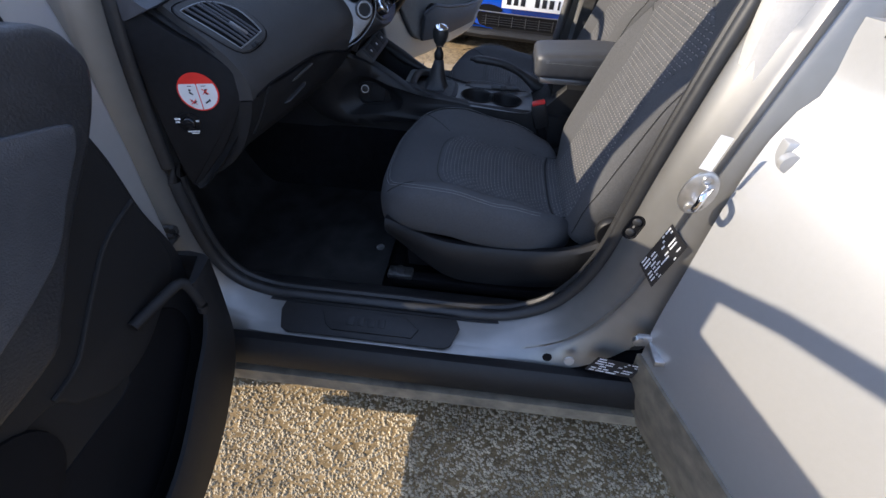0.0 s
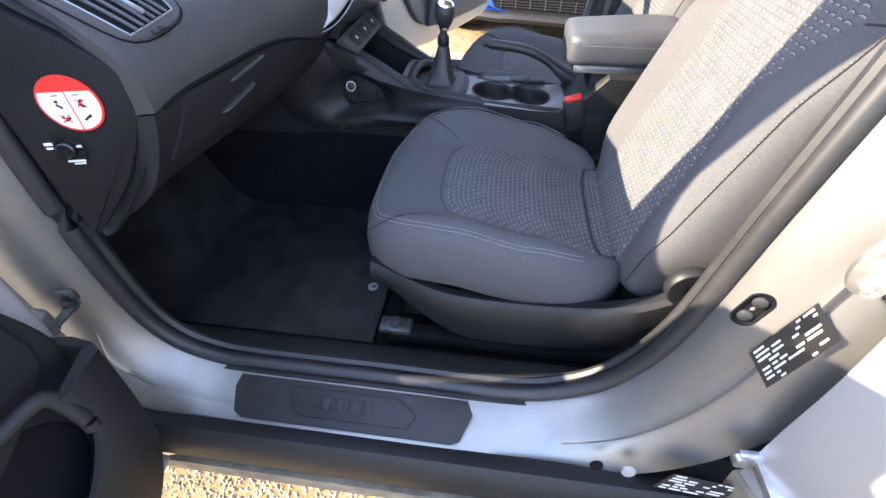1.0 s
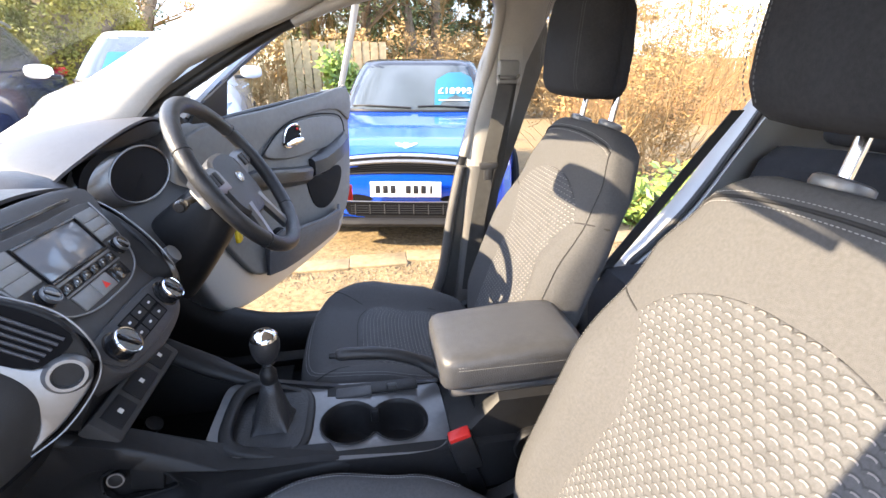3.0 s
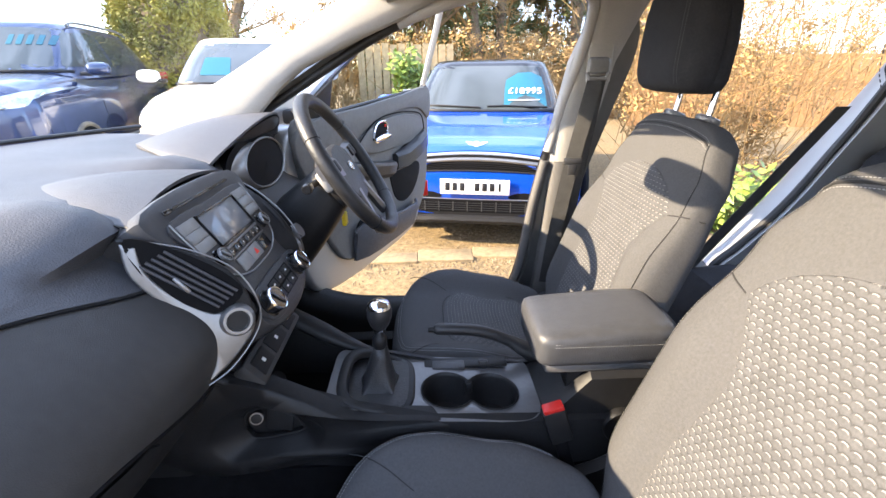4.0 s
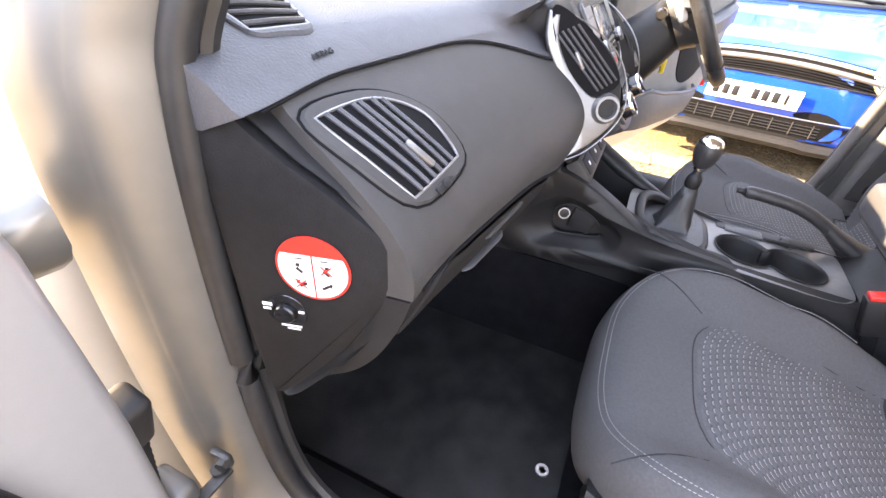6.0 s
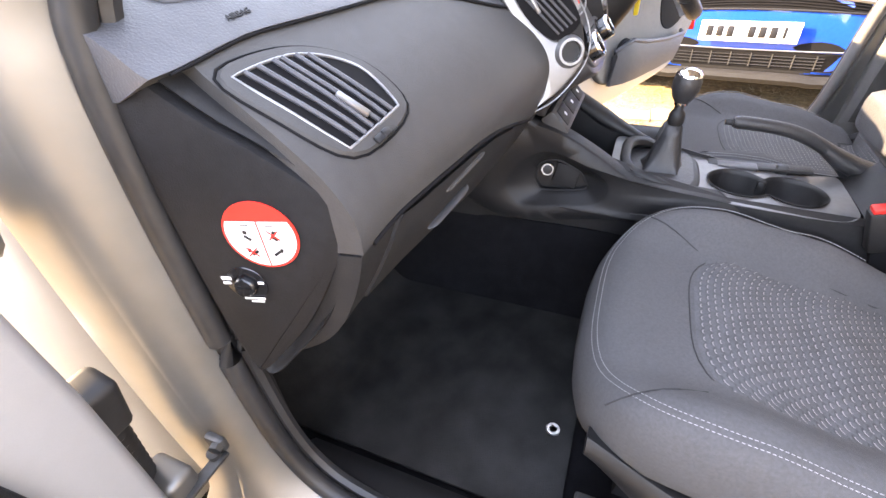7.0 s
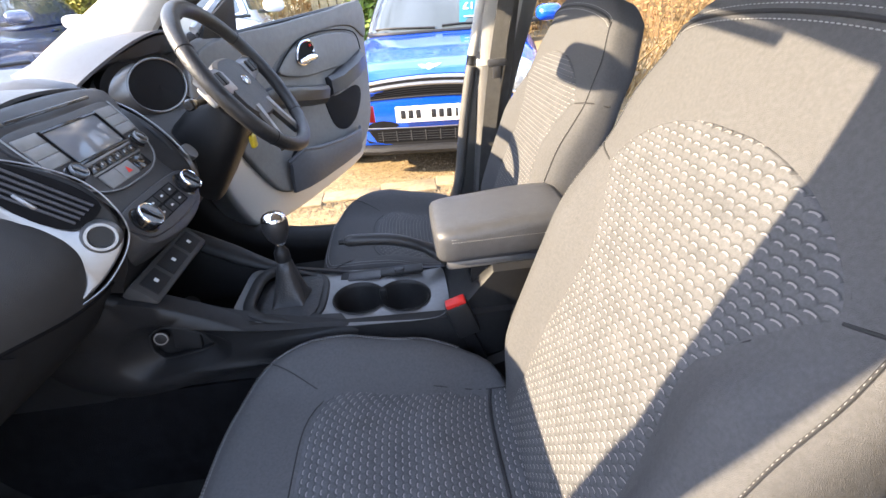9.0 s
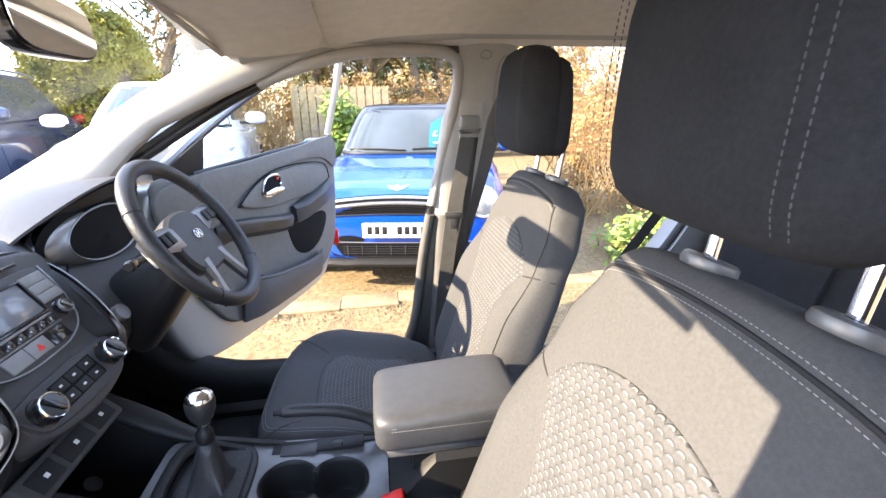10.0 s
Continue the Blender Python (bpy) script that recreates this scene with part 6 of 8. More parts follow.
_outer = even([(-0.04, 0.855), (0.038, 0.845), (0.091, 0.827), (0.138, 0.8), (0.181, 0.772), (0.224, 0.744), (0.30, 0.728), (0.42, 0.705), (0.42, 0.67), (0.212, 0.648), (0.067, 0.63), (-0.041, 0.625), (-0.128, 0.677), (-0.15, 0.76), (-0.10, 0.83)], 72)
_hole = even([(0.029, 0.773), (0.059, 0.787), (0.101, 0.779), (0.155, 0.752), (0.184, 0.721), (0.165, 0.684), (0.091, 0.672), (0.018, 0.663), (-0.006, 0.679), (-0.018, 0.703), (-0.003, 0.743)], 72)
_win = even([(0.048, 0.752), (0.072, 0.763), (0.099, 0.756), (0.128, 0.738), (0.138, 0.722), (0.142, 0.703), (0.095, 0.694), (0.053, 0.692), (0.043, 0.702), (0.038, 0.715), (0.041, 0.74)], 72)


def panel_y(p):
    return CY - table([(-0.15, 0.135), (0.05, 0.133), (0.2, 0.124), (0.42, 0.104)], p.x)[0]


pk = part("side_panel", loft([[Vector((p.x, panel_y(p) + 0.04, p.z)) for p in _outer], [Vector((p.x, panel_y(p) + 0.006, p.z)) for p in _outer], [Vector((p.x, panel_y(p), p.z)).lerp(Vector((0.08, panel_y(p), 0.73)), 0.03) for p in _outer], [Vector((p.x, panel_y(p) - 0.002, p.z)).lerp(Vector((0.08, panel_y(p), 0.73)), -0.07) for p in _hole], [Vector((p.x, panel_y(p) + 0.003, p.z)) for p in _hole], [Vector((p.x, panel_y(p) + 0.020, p.z)) for p in [a.lerp(b, 0.6) for a, b in zip(_hole, _win)]], [Vector((p.x, panel_y(p) + 0.028, p.z)) for p in _win], [Vector((p.x, panel_y(p) + 0.037, p.z)) for p in _win]], cap=False), BLACK, console, "black side panel with a scooped pocket", sharp=60)
part("pocket_lip", tube([Vector((p.x, panel_y(p) + 0.026, p.z)) for p in _win], 0.0022, 6, closed=True), DASH_LOW, pk)
part("hook", joined([lathe([(0.001, 0.0), (0.012, 0.0), (0.011, 0.010), (0.001, 0.012)], (0.060, CY - 0.100, 0.738), (0.2, -1, 0.2), 18)]), BLACK, pk, "black socket cap")
part("hook_ring", lathe([(0.010, 0.008), (0.0125, 0.008), (0.0125, 0.0105), (0.010, 0.0105), (0.010, 0.008)], (0.060, CY - 0.100, 0.738), (0.2, -1, 0.2), 18), SILVER, pk)
part("holder", box((0.10, CY - 0.094, 0.725), (0.050, 0.012, 0.050), 0.004, Euler((0, radians(12), 0)).to_matrix()), DASH_LOW, pk)
part("tunnel", loft([[(x, CY - 0.16, 0.352), (x, CY - 0.13, 0.50), (x, CY - 0.10, 0.60), (x, CY + 0.10, 0.60), (x, CY + 0.13, 0.50), (x, CY + 0.16, 0.352)] for x in (-0.6, 0.0, 0.6, 1.5)]), CARPET, console)
part("rear_box", loft([[(x, CY - w, 0.36), (x, CY - w, z - 0.01), (x, CY - w + 0.012, z), (x, CY + w - 0.012, z), (x, CY + w, z - 0.01), (x, CY + w, 0.36)] for x, w, z in ((0.615, 0.085, 0.70), (0.64, 0.085, 0.72), (0.70, 0.085, 0.79), (1.02, 0.085, 0.79))]), BLACK, console)

# gear lever
lever = thing("gear_lever", (0.276, CY, 0.71), "black gear lever with a chrome-capped knob and pleated leather gaiter", "gear lever")


def gaiter():
    rings = []
    for h, sx, sy, px, fold in ((0.002, 0.066, 0.084, 0.0, 0.0), (-0.006, 0.060, 0.076, 0.0, 0.5), (-0.012, 0.050, 0.060, 0.001, 1.3), (-0.008, 0.042, 0.046, 0.002, 1.3), (0.002, 0.0375, 0.038, 0.003, 0.7), (0.016, 0.033, 0.032, 0.005, 0.2), (0.045, 0.0265, 0.0255, 0.007, 0.12), (0.072, 0.0195, 0.019, 0.009, 0.08), (0.093, 0.0145, 0.0145, 0.011, 0.0)):
        ring = []
        for k in range(48):
            a = 6.28319 * k / 48
            c, s = math.cos(a), math.sin(a)
            e = lerp(0.45, 1.0, min(1.0, h / 0.05))
            f = 1 + 0.13 * fold * math.sin(5 * a + 9 * h * 10) + 0.05 * fold * math.sin(11 * a)
            ring.append((0.276 + px + f * sx * math.copysign(abs(c) ** e, c), CY + f * sy * math.copysign(abs(s) ** e, s), 0.722 + h))
        rings.append(ring)
    return loft(rings)


part("gaiter", gaiter(), LEATHER, lever, "pleated black leather gaiter", sharp=80)
part("surround", loft([[Vector((x, CY + y, top_z(x) + dz)) for x, y in gear_loop(g, 48)] for g, dz in ((0.012, 0.004), (0.011, 0.0095), (0.008, 0.0115), (-0.004, 0.0115), (-0.008, 0.0095), (-0.010, 0.0))], cap=False), BLACK, lever, "black moulded gaiter frame", sharp=50)
part("collar", lathe([(0.013, 0.0), (0.0155, 0.006), (0.015, 0.02), (0.012, 0.026), (0.009, 0.03), (0.0085, 0.045), (0.012, 0.048), (0.012, 0.052)], (0.286, CY, 0.815), (0.02, 0, 1), 20), BLACK, lever)
knob = part("knob", lathe([(0.001, 0.0), (0.012, 0.0), (0.019, 0.010), (0.0245, 0.026), (0.0255, 0.040), (0.023, 0.052), (0.021, 0.056)], (0.288, CY, 0.858), (0.04, 0, 1), 28), LEATHER, lever, "black knob")
part("knob_cap", lathe([(0.0235, 0.050), (0.0228, 0.054), (0.018, 0.060), (0.010, 0.0635), (0.001, 0.0645)], (0.288, CY, 0.858), (0.04, 0, 1), 28), CHROME, knob, "domed chrome cap")
part("knob_band", lathe([(0.0115, -0.004), (0.013, -0.003), (0.013, 0.003), (0.0115, 0.004)], (0.288, CY, 0.858), (0.04, 0, 1), 20), CHROME, knob)

# handbrake
brake = thing("handbrake", (0.60, 0.865, 0.70), "black leather handbrake lever, lowered beside the driver's seat", "handbrake")
part("grip", tube(smooth_path([(0.402, 0.853, 0.797), (0.43, 0.854, 0.797), (0.50, 0.857, 0.787), (0.555, 0.860, 0.765), (0.60, 0.863, 0.735), (0.635, 0.865, 0.70)], 6), [0.0105, 0.012, 0.0125] + [0.0135] * 14 + [0.013] * 6 + [0.015] * 8, 12), LEATHER, brake)
part("release_button", lathe([(0.001, 0.0), (0.006, 0.0), (0.0065, 0.012), (0.009, 0.013), (0.009, 0.018)], (0.386, 0.8525, 0.7975), (1, 0, 0), 14), BLACK, brake)
part("sleeve", loft([[(x, 0.864 + w * math.cos(a), z + h * math.sin(a)) for a in [6.28319 * k / 20 for k in range(20)]] for x, w, z, h in ((0.575, 0.016, 0.752, 0.016), (0.60, 0.022, 0.735, 0.02), (0.64, 0.028, 0.715, 0.022), (0.70, 0.03, 0.70, 0.018))]), LEATHER, brake)

# armrest
arm = thing("armrest", (0.74, 0.775, 0.70), "dark grey leatherette armrest lid with pale stitching over the console", "armrest")


def arm_ring(x, shrink=1.0):
    hw, top, bot = 0.093, 0.876 + 0.012 * step(0.6, 0.8, x), 0.800
    out = []
    for k in range(36):
        a = 6.28319 * k / 36
        c, s = math.cos(a), math.sin(a)
        out.append((x, 0.780 + shrink * hw * math.copysign(abs(c) ** 0.35, c), (top + bot) / 2 + shrink * (top - bot) / 2 * math.copysign(abs(s) ** 0.42, s)))
    return out


pad = part("pad", loft([arm_ring(0.592, 0.55), arm_ring(0.594, 0.78), arm_ring(0.601, 0.92), arm_ring(0.615, 0.985), arm_ring(0.635), arm_ring(0.70), arm_ring(0.77), arm_ring(0.82), arm_ring(0.852, 0.97), arm_ring(0.866, 0.85)]), ARM, arm, "dark leatherette pad", sharp=80)
part("stitching", joined([stitches([(x, 0.780 - 0.0925, 0.8535) for x in [lerp(0.625, 0.845, k / 20) for k in range(21)]]), stitches([(x, 0.780 - 0.0915, 0.859) for x in [lerp(0.625, 0.845, k / 20) for k in range(21)]]), stitches([(0.6005 + 0.02 * abs(k / 10 - 1) ** 6, lerp(0.695, 0.865, k / 20), 0.856) for k in range(21)])]), THREAD, pad)
part("base", box((0.735, 0.780, 0.797), (0.25, 0.165, 0.022), 0.008), CONSOLE, arm, "grey lid base")
part("hinge_box", loft([[(x, 0.780 - w, z0), (x, 0.780 + w, z0), (x, 0.780 + w, z1), (x, 0.780 - w, z1)] for x, w, z0, z1 in ((0.66, 0.07, 0.70, 0.79), (0.90, 0.075, 0.68, 0.79))]), BLACK, arm)

# buckle by the passenger seat
buck = thing("seat_belt_buckle", (0.625, 0.655, 0.60), "black seat belt buckle with a red release button", "belt buckle", "belt buckles")
BT = Euler((0, radians(-18), 0)).to_matrix()
part("housing", box((0.630, 0.655, 0.702), (0.046, 0.028, 0.080), 0.006, BT), BLACK, buck)
part("release_button", box((0.6185, 0.655, 0.742), (0.040, 0.022, 0.012), 0.003, BT), RED, buck, "red release button")
part("stalk", box((0.65, 0.656, 0.63), (0.026, 0.012, 0.10), 0.004, BT), BLACK_DEEP, buck)
# ---- open front doors ----
def front_door(side, tag, origin, way, label, low=0.0, deep=1.0):
    """A front door seen from its trimmed inside. s runs from the hinge, z up, n towards the cabin."""
    root = thing("car_door", side((origin[0], origin[1], 0.6)), label, "car door", "car doors")
    dv = Vector((way[0], way[1], 0)).normalized()
    nv = Vector((dv.y, -dv.x, 0))

    def at(s, z, n=0.0):
        p = Vector((origin[0], origin[1], 0)) + dv * s + nv * n
        z -= low * step(1.0, 0.60, z)
        return Vector(side((p.x, p.y, z)))

    def plate(outline, n0, n1, bevel=0.01, per=5):
        loop = smooth_path([(s, 0, z) for s, z in outline], per, closed=True)
        way_n = at(0, 0, 1) - at(0, 0, 0)
        return prism([at(p.x, p.z, n0) for p in loop], way_n, n1 - n0, bevel, 3)

    shape = [(-0.16, 1.175), (0.0, 1.195), (0.3, 1.215), (0.6, 1.238), (0.90, 1.262), (0.935, 1.255), (0.94, 1.05), (0.925, 0.90), (0.885, 0.72), (0.80, 0.605), (0.68, 0.565), (0.4, 0.555), (0.15, 0.555), (-0.02, 0.585), (-0.11, 0.68), (-0.17, 0.90)]
    skin = part("skin", plate([(s * 1.01 - 0.05 * (s < 0.1) * (z < 1.0), z - 0.03 * (z < 0.7) - 0.022 * (z > 1.1)) for s, z in shape], -0.13, -0.022, 0.02), PAINT, root, "silver door skin")
    inner = [(s + 0.10 * (s < 0.2) * step(1.02, 0.80, z), z + 0.045 * step(0.80, 0.62, z)) for s, z in shape] if tag == "driver" else [(max(s, -0.10 + 0.02 * (s + 0.17)), z) for s, z in shape]
    trim = part("inner_trim", plate(inner, -0.03, 0.0, 0.012), DOOR_LIT if tag == "driver" else BLACK, root, "dark plastic inner trim")
    part("upper_trim", plate([(-0.15 if tag == "driver" else -0.09, 1.17), (0.3, 1.214), (0.6, 1.237), (0.925, 1.257), (0.93, 1.11), (0.80, 1.165), (0.55, 1.17), (0.25, 1.12), (0.05, 1.02), (-0.12 if tag == "driver" else -0.09, 0.99)], -0.01, 0.010, 0.006), DOOR_LIT if tag == "driver" else DASH_LOW, trim, "grained upper trim")
    part("insert", plate([(0.18, 1.06), (0.33, 1.135), (0.55, 1.155), (0.78, 1.13), (0.83, 1.06), (0.70, 1.02), (0.50, 1.015), (0.32, 1.02)], -0.005, 0.016, 0.006), DOOR_LIT, trim, "grey trim insert")
    part("insert_line", tube([at(p.x, p.z, 0.013) for p in smooth_path([(0.16, 0, 1.055), (0.33, 0, 1.145), (0.55, 0, 1.165), (0.80, 0, 1.14), (0.85, 0, 1.06)], 6)], 0.003, 6), BLACK_DEEP, trim)
    # handle in its cup
    cup = part("handle_cup", plate([(0.30, 1.085), (0.335, 1.135), (0.41, 1.14), (0.425, 1.10), (0.40, 1.07), (0.33, 1.065)], 0.012, 0.019, 0.003), BLACK_DEEP, trim)
    part("handle", joined([tube([at(0.315, 1.075, 0.022), at(0.36, 1.083, 0.034), at(0.41, 1.082, 0.034)], [0.008, 0.012, 0.011], 10), tube([at(p.x, p.z, 0.02) for p in smooth_path([(0.30, 0, 1.085), (0.335, 0, 1.135), (0.41, 0, 1.14), (0.425, 0, 1.10), (0.40, 0, 1.07), (0.33, 0, 1.065)], 4, closed=True)], 0.005, 6, closed=True)]), CHROME, cup, "chrome inside handle")
    part("lock_tab", box(at(0.40, 1.125, 0.024), (0.008, 0.012, 0.010), 0.002), RED, cup, "lock tab with a red mark")
    # armrest with pull
    part("armrest", loft([[at(s, z - 0.075, 0.0), at(s, z - 0.05, n * 0.8), at(s, z - 0.012, n), at(s, z, n * 0.9), at(s, z + 0.006, n * 0.4), at(s, z, 0.0)] for s, z, n in ((0.04, 1.005, 0.012), (0.10, 1.015, 0.035), (0.22, 1.00, 0.055), (0.36, 0.975, 0.06), (0.44, 0.965, 0.055), (0.47, 0.96, 0.03))]), LEATHER, trim, "padded black armrest")
    part("door_pull", loft([[at(s, z - 0.05, 0.005), at(s, z - 0.035, n), at(s, z + 0.02, n), at(s, z + 0.035, n * 0.6), at(s, z + 0.03, 0.0)] for s, z, n in ((0.50, 0.955, 0.03), (0.56, 0.965, 0.062), (0.70, 0.995, 0.066), (0.80, 1.02, 0.055), (0.84, 1.03, 0.02))]), LEATHER, trim, "padded pull")
    part("pull_recess", plate([(0.46, 0.93), (0.56, 0.90), (0.76, 0.91), (0.80, 0.86), (0.72, 0.77), (0.60, 0.74), (0.50, 0.79)], -0.004, 0.004, 0.003), BLACK_DEEP, trim)
    # map pocket with a rolled lip
    part("pocket", loft([[at(s, 0.62, 0.0), at(s, 0.62, n * deep * 0.8), at(s, 0.66, n * deep), at(s, z - 0.01, n * deep + 0.012), at(s, z, n * deep + 0.008), at(s, z - 0.008, n * deep - 0.006), at(s, 0.63, n * deep - 0.014)] for s, z, n in ((0.10, 0.74, 0.02), (0.16, 0.775, 0.05), (0.25, 0.755, 0.062), (0.45, 0.73, 0.064), (0.62, 0.72, 0.055), (0.70, 0.715, 0.02))]), DASH, trim, "map pocket")
    part("pocket_lip", tube([at(s, z, n * deep) for s, z, n in ((0.10, 0.745, 0.02), (0.16, 0.78, 0.055), (0.25, 0.76, 0.068), (0.45, 0.735, 0.07), (0.62, 0.725, 0.06), (0.70, 0.72, 0.02))], 0.008, 8), DASH, trim)
    part("speaker", joined([lathe([(0.001, 0.0), (0.075, 0.0), (0.073, 0.006), (0.06, 0.008), (0.001, 0.006)], at(0.20, 0.70, 0.0), at(0, 0, 1) - at(0, 0, 0), 28)]), BLACK_DEEP, trim)
    # window frame, sill strip, glass, reflector
    rail = smooth_path([(-0.10, 1.22, 0.0), (0.08, 1.34, 0.03), (0.30, 1.46, 0.06), (0.55, 1.56, 0.09), (0.80, 1.625, 0.115), (0.93, 1.645, 0.125)], 5)
    part("window_frame", tube([at(p.x, p.y, p.z - 0.035) for p in rail] , 0.018, 8, flat=0.8), PAINT, root, "silver window frame")
    part("window_frame", tube([at(0.93, 1.645, 0.09), at(0.945, 1.50, 0.045), at(0.948, 1.26, -0.03)], 0.018, 8, flat=0.8), PAINT, root)
    part("window_rubber", tube([at(p.x, p.y - 0.016, p.z - 0.03) for p in rail], 0.008, 6), RUBBER, root)
    part("mirror_sail", prism([at(-0.12, 1.18, -0.02), at(0.05, 1.20, -0.02), at(0.045, 1.315, 0.01), at(-0.09, 1.235, -0.01)], at(0, 0, 1) - at(0, 0, 0), 0.012, 0.003), BLACK, root, "black mirror sail")
    pane = part("window_glass", surf(lambda u, v: at(lerp(0.04, 0.93, u), lerp(1.20 + 0.06 * u, min(1.63, 1.31 + 0.60 * u - 0.28 * u * u), v), lerp(-0.035, 0.075 * u, v)), 14, 6), GLASS, root, "clear door glass")
    pane.visible_shadow = False
    part("sill_strip", tube([at(lerp(0.0, 0.93, k / 10), 1.200 + 0.061 * k / 10, -0.008) for k in range(11)], 0.007, 6), RUBBER, root)
    part("reflector", box(at(0.925, 0.725, -0.02), (0.03, 0.02, 0.085), 0.004), RED, root, "red door-edge reflector")
    part("edge_catch", box(at(0.945, 1.00, -0.05), (0.02, 0.04, 0.10), 0.004), STEEL, root)
    # outer mirror
    mr = part("outer_mirror", loft([[at(0.06 + 0.10 * c * k - 0.01, 1.22 + 0.065 * s * k, -d) for c, s in [(math.copysign(abs(math.cos(a)) ** 0.6, math.cos(a)), math.copysign(abs(math.sin(a)) ** 0.6, math.sin(a))) for a in [6.28319 * j / 24 for j in range(24)]]] for d, k in ((0.20, 0.9), (0.215, 1.0), (0.25, 0.95), (0.32, 0.6))]), PAINT, root, "silver outer mirror")
    part("mirror_arm", box(at(0.05, 1.19, -0.16), (0.06, 0.10, 0.05), 0.012), BLACK, mr)
    return root


front_door(lambda p: tuple(p), "driver", (0.051, 1.569), (0.390, 0.921), "dark-trimmed silver driver's door standing open")


# ---- passenger door, seen close from its trimmed inside ----
pd = thing("car_door", (-0.165, -0.26, 0.3), "dark-trimmed silver passenger door with a deep bin, standing open", "car door", "car doors")
PD = Vector((0.05, -0.998, 0)).normalized()
PN = Vector((-PD.y, PD.x, 0))


def pdp(s, z, n=0.0):
    return Vector((-0.165, -0.26, 0)) + PD * s + PN * n + Vector((0, 0, z))


def pd_plate(outline, n0, n1, bevel=0.008, per=5):
    loop = smooth_path([(s, 0, z) for s, z in outline], per, closed=True)
    return prism([pdp(p.x, p.z, n0) for p in loop], PN, n1 - n0, bevel, 3)


_face = [(-0.02, 1.17), (-0.045, 1.06), (-0.078, 0.95), (-0.088, 0.89), (-0.097, 0.82), (-0.128, 0.70), (-0.122, 0.55), (-0.085, 0.46), (0.12, 0.34), (0.5, 0.31), (0.78, 0.36), (0.90, 0.55), (0.93, 0.9), (0.93, 1.25), (0.6, 1.235), (0.2, 1.20)]
part("skin", pd_plate([(-0.134, 1.16), (-0.134, 0.45), (-0.130, 0.34), (-0.10, 0.295), (0.3, 0.285), (0.78, 0.29), (0.88, 0.34), (0.93, 0.6), (0.95, 0.9), (0.95, 1.24), (0.5, 1.22), (0.1, 1.18)], -0.07, 0.043, 0.012), PAINT, pd, "silver door skin")
pt = part("inner_trim", pd_plate(_face, 0.0435, 0.062, 0.007), DASH_LOW, pd, "black plastic inner trim")
part("panel", pd_plate([(0.214, 0.719), (0.177, 0.676), (0.115, 0.628), (0.034, 0.629), (-0.061, 0.677), (-0.100, 0.72), (-0.085, 0.82), (-0.07, 0.93), (-0.03, 1.06), (0.1, 1.12), (0.45, 1.0), (0.55, 0.85), (0.4, 0.74)], 0.052, 0.070, 0.008), DASH_LOW, pt, "grained lower panel")
part("seam", tube([pdp(p.x, p.z, 0.071) for p in smooth_path([(-0.073, 0, 0.861), (0.011, 0, 0.838), (0.09, 0, 0.778), (0.146, 0, 0.733), (0.199, 0, 0.724)], 6)], 0.004, 8), DASH_LOW, pt)
ar = part("armrest", pd_plate([(-0.055, 1.105), (-0.058, 1.062), (-0.007, 0.998), (0.079, 0.925), (0.147, 0.852), (0.213, 0.810), (0.45, 0.82), (0.55, 0.92), (0.50, 1.08), (0.2, 1.15), (0.0, 1.14)], 0.06, 0.125, 0.016), LEATHER, pt, "padded black armrest")
part("pad", pd_plate([(0.046, 1.045), (0.016, 1.022), (0.069, 0.97), (0.138, 0.912), (0.30, 0.87), (0.45, 0.90), (0.44, 1.02), (0.25, 1.08)], 0.120, 0.131, 0.004), ARM, ar, "grey armrest pad")
part("bin_back", pd_plate([(0.05, 0.69), (-0.05, 0.63), (-0.06, 0.54), (0.03, 0.46), (0.18, 0.38), (0.5, 0.36), (0.68, 0.46), (0.62, 0.58), (0.40, 0.62), (0.2, 0.61), (0.1, 0.61)], 0.055, 0.064, 0.003), BLACK_DEEP, pt, "dark door bin")
_bo = [(-0.13, 0.70), (-0.122, 0.577), (-0.106, 0.468), (-0.04, 0.38), (0.12, 0.295), (0.4, 0.26), (0.65, 0.29), (0.77, 0.40)]
_bl = [(-0.05, 0.70), (-0.052, 0.625), (-0.02, 0.575), (0.032, 0.536), (0.178, 0.44), (0.4, 0.40), (0.6, 0.43), (0.72, 0.50)]
_bo, _bl = smooth_path([(s, 0, z) for s, z in _bo], 5), smooth_path([(s, 0, z) for s, z in _bl], 5)
part("bin", loft([[pdp(o.x, o.z, 0.03), pdp(o.x - 0.006, o.z, 0.075), pdp(o.x, o.z, 0.108), pdp(o.x * 0.88 + l.x * 0.12, o.z * 0.88 + l.z * 0.12, 0.123), pdp(o.x * 0.08 + l.x * 0.92, o.z * 0.08 + l.z * 0.92, 0.129), pdp(l.x, l.z, 0.126), pdp(l.x, l.z, 0.118), pdp(o.x * 0.9 + l.x * 0.1, o.z * 0.9 + l.z * 0.1, 0.10), pdp(o.x * 0.9 + l.x * 0.1, o.z * 0.9 + l.z * 0.1, 0.04)] for o, l in zip(_bo, _bl)]), DASH_LOW, pt, "deep door bin wall", sharp=60)
part("bin_collar", tube(smooth_path([pdp(0.05, 0.695, 0.075), pdp(0.0, 0.70, 0.09), pdp(-0.045, 0.705, 0.11), pdp(-0.052, 0.66, 0.122), pdp(-0.052, 0.625, 0.122)], 6), 0.010, 10), DASH_LOW, pt)
part("speaker", lathe([(0.001, 0.0), (0.075, 0.0), (0.073, 0.006), (0.06, 0.008), (0.001, 0.006)], pdp(0.30, 0.68, 0.068), PN, 28), BLACK_DEEP, pt)
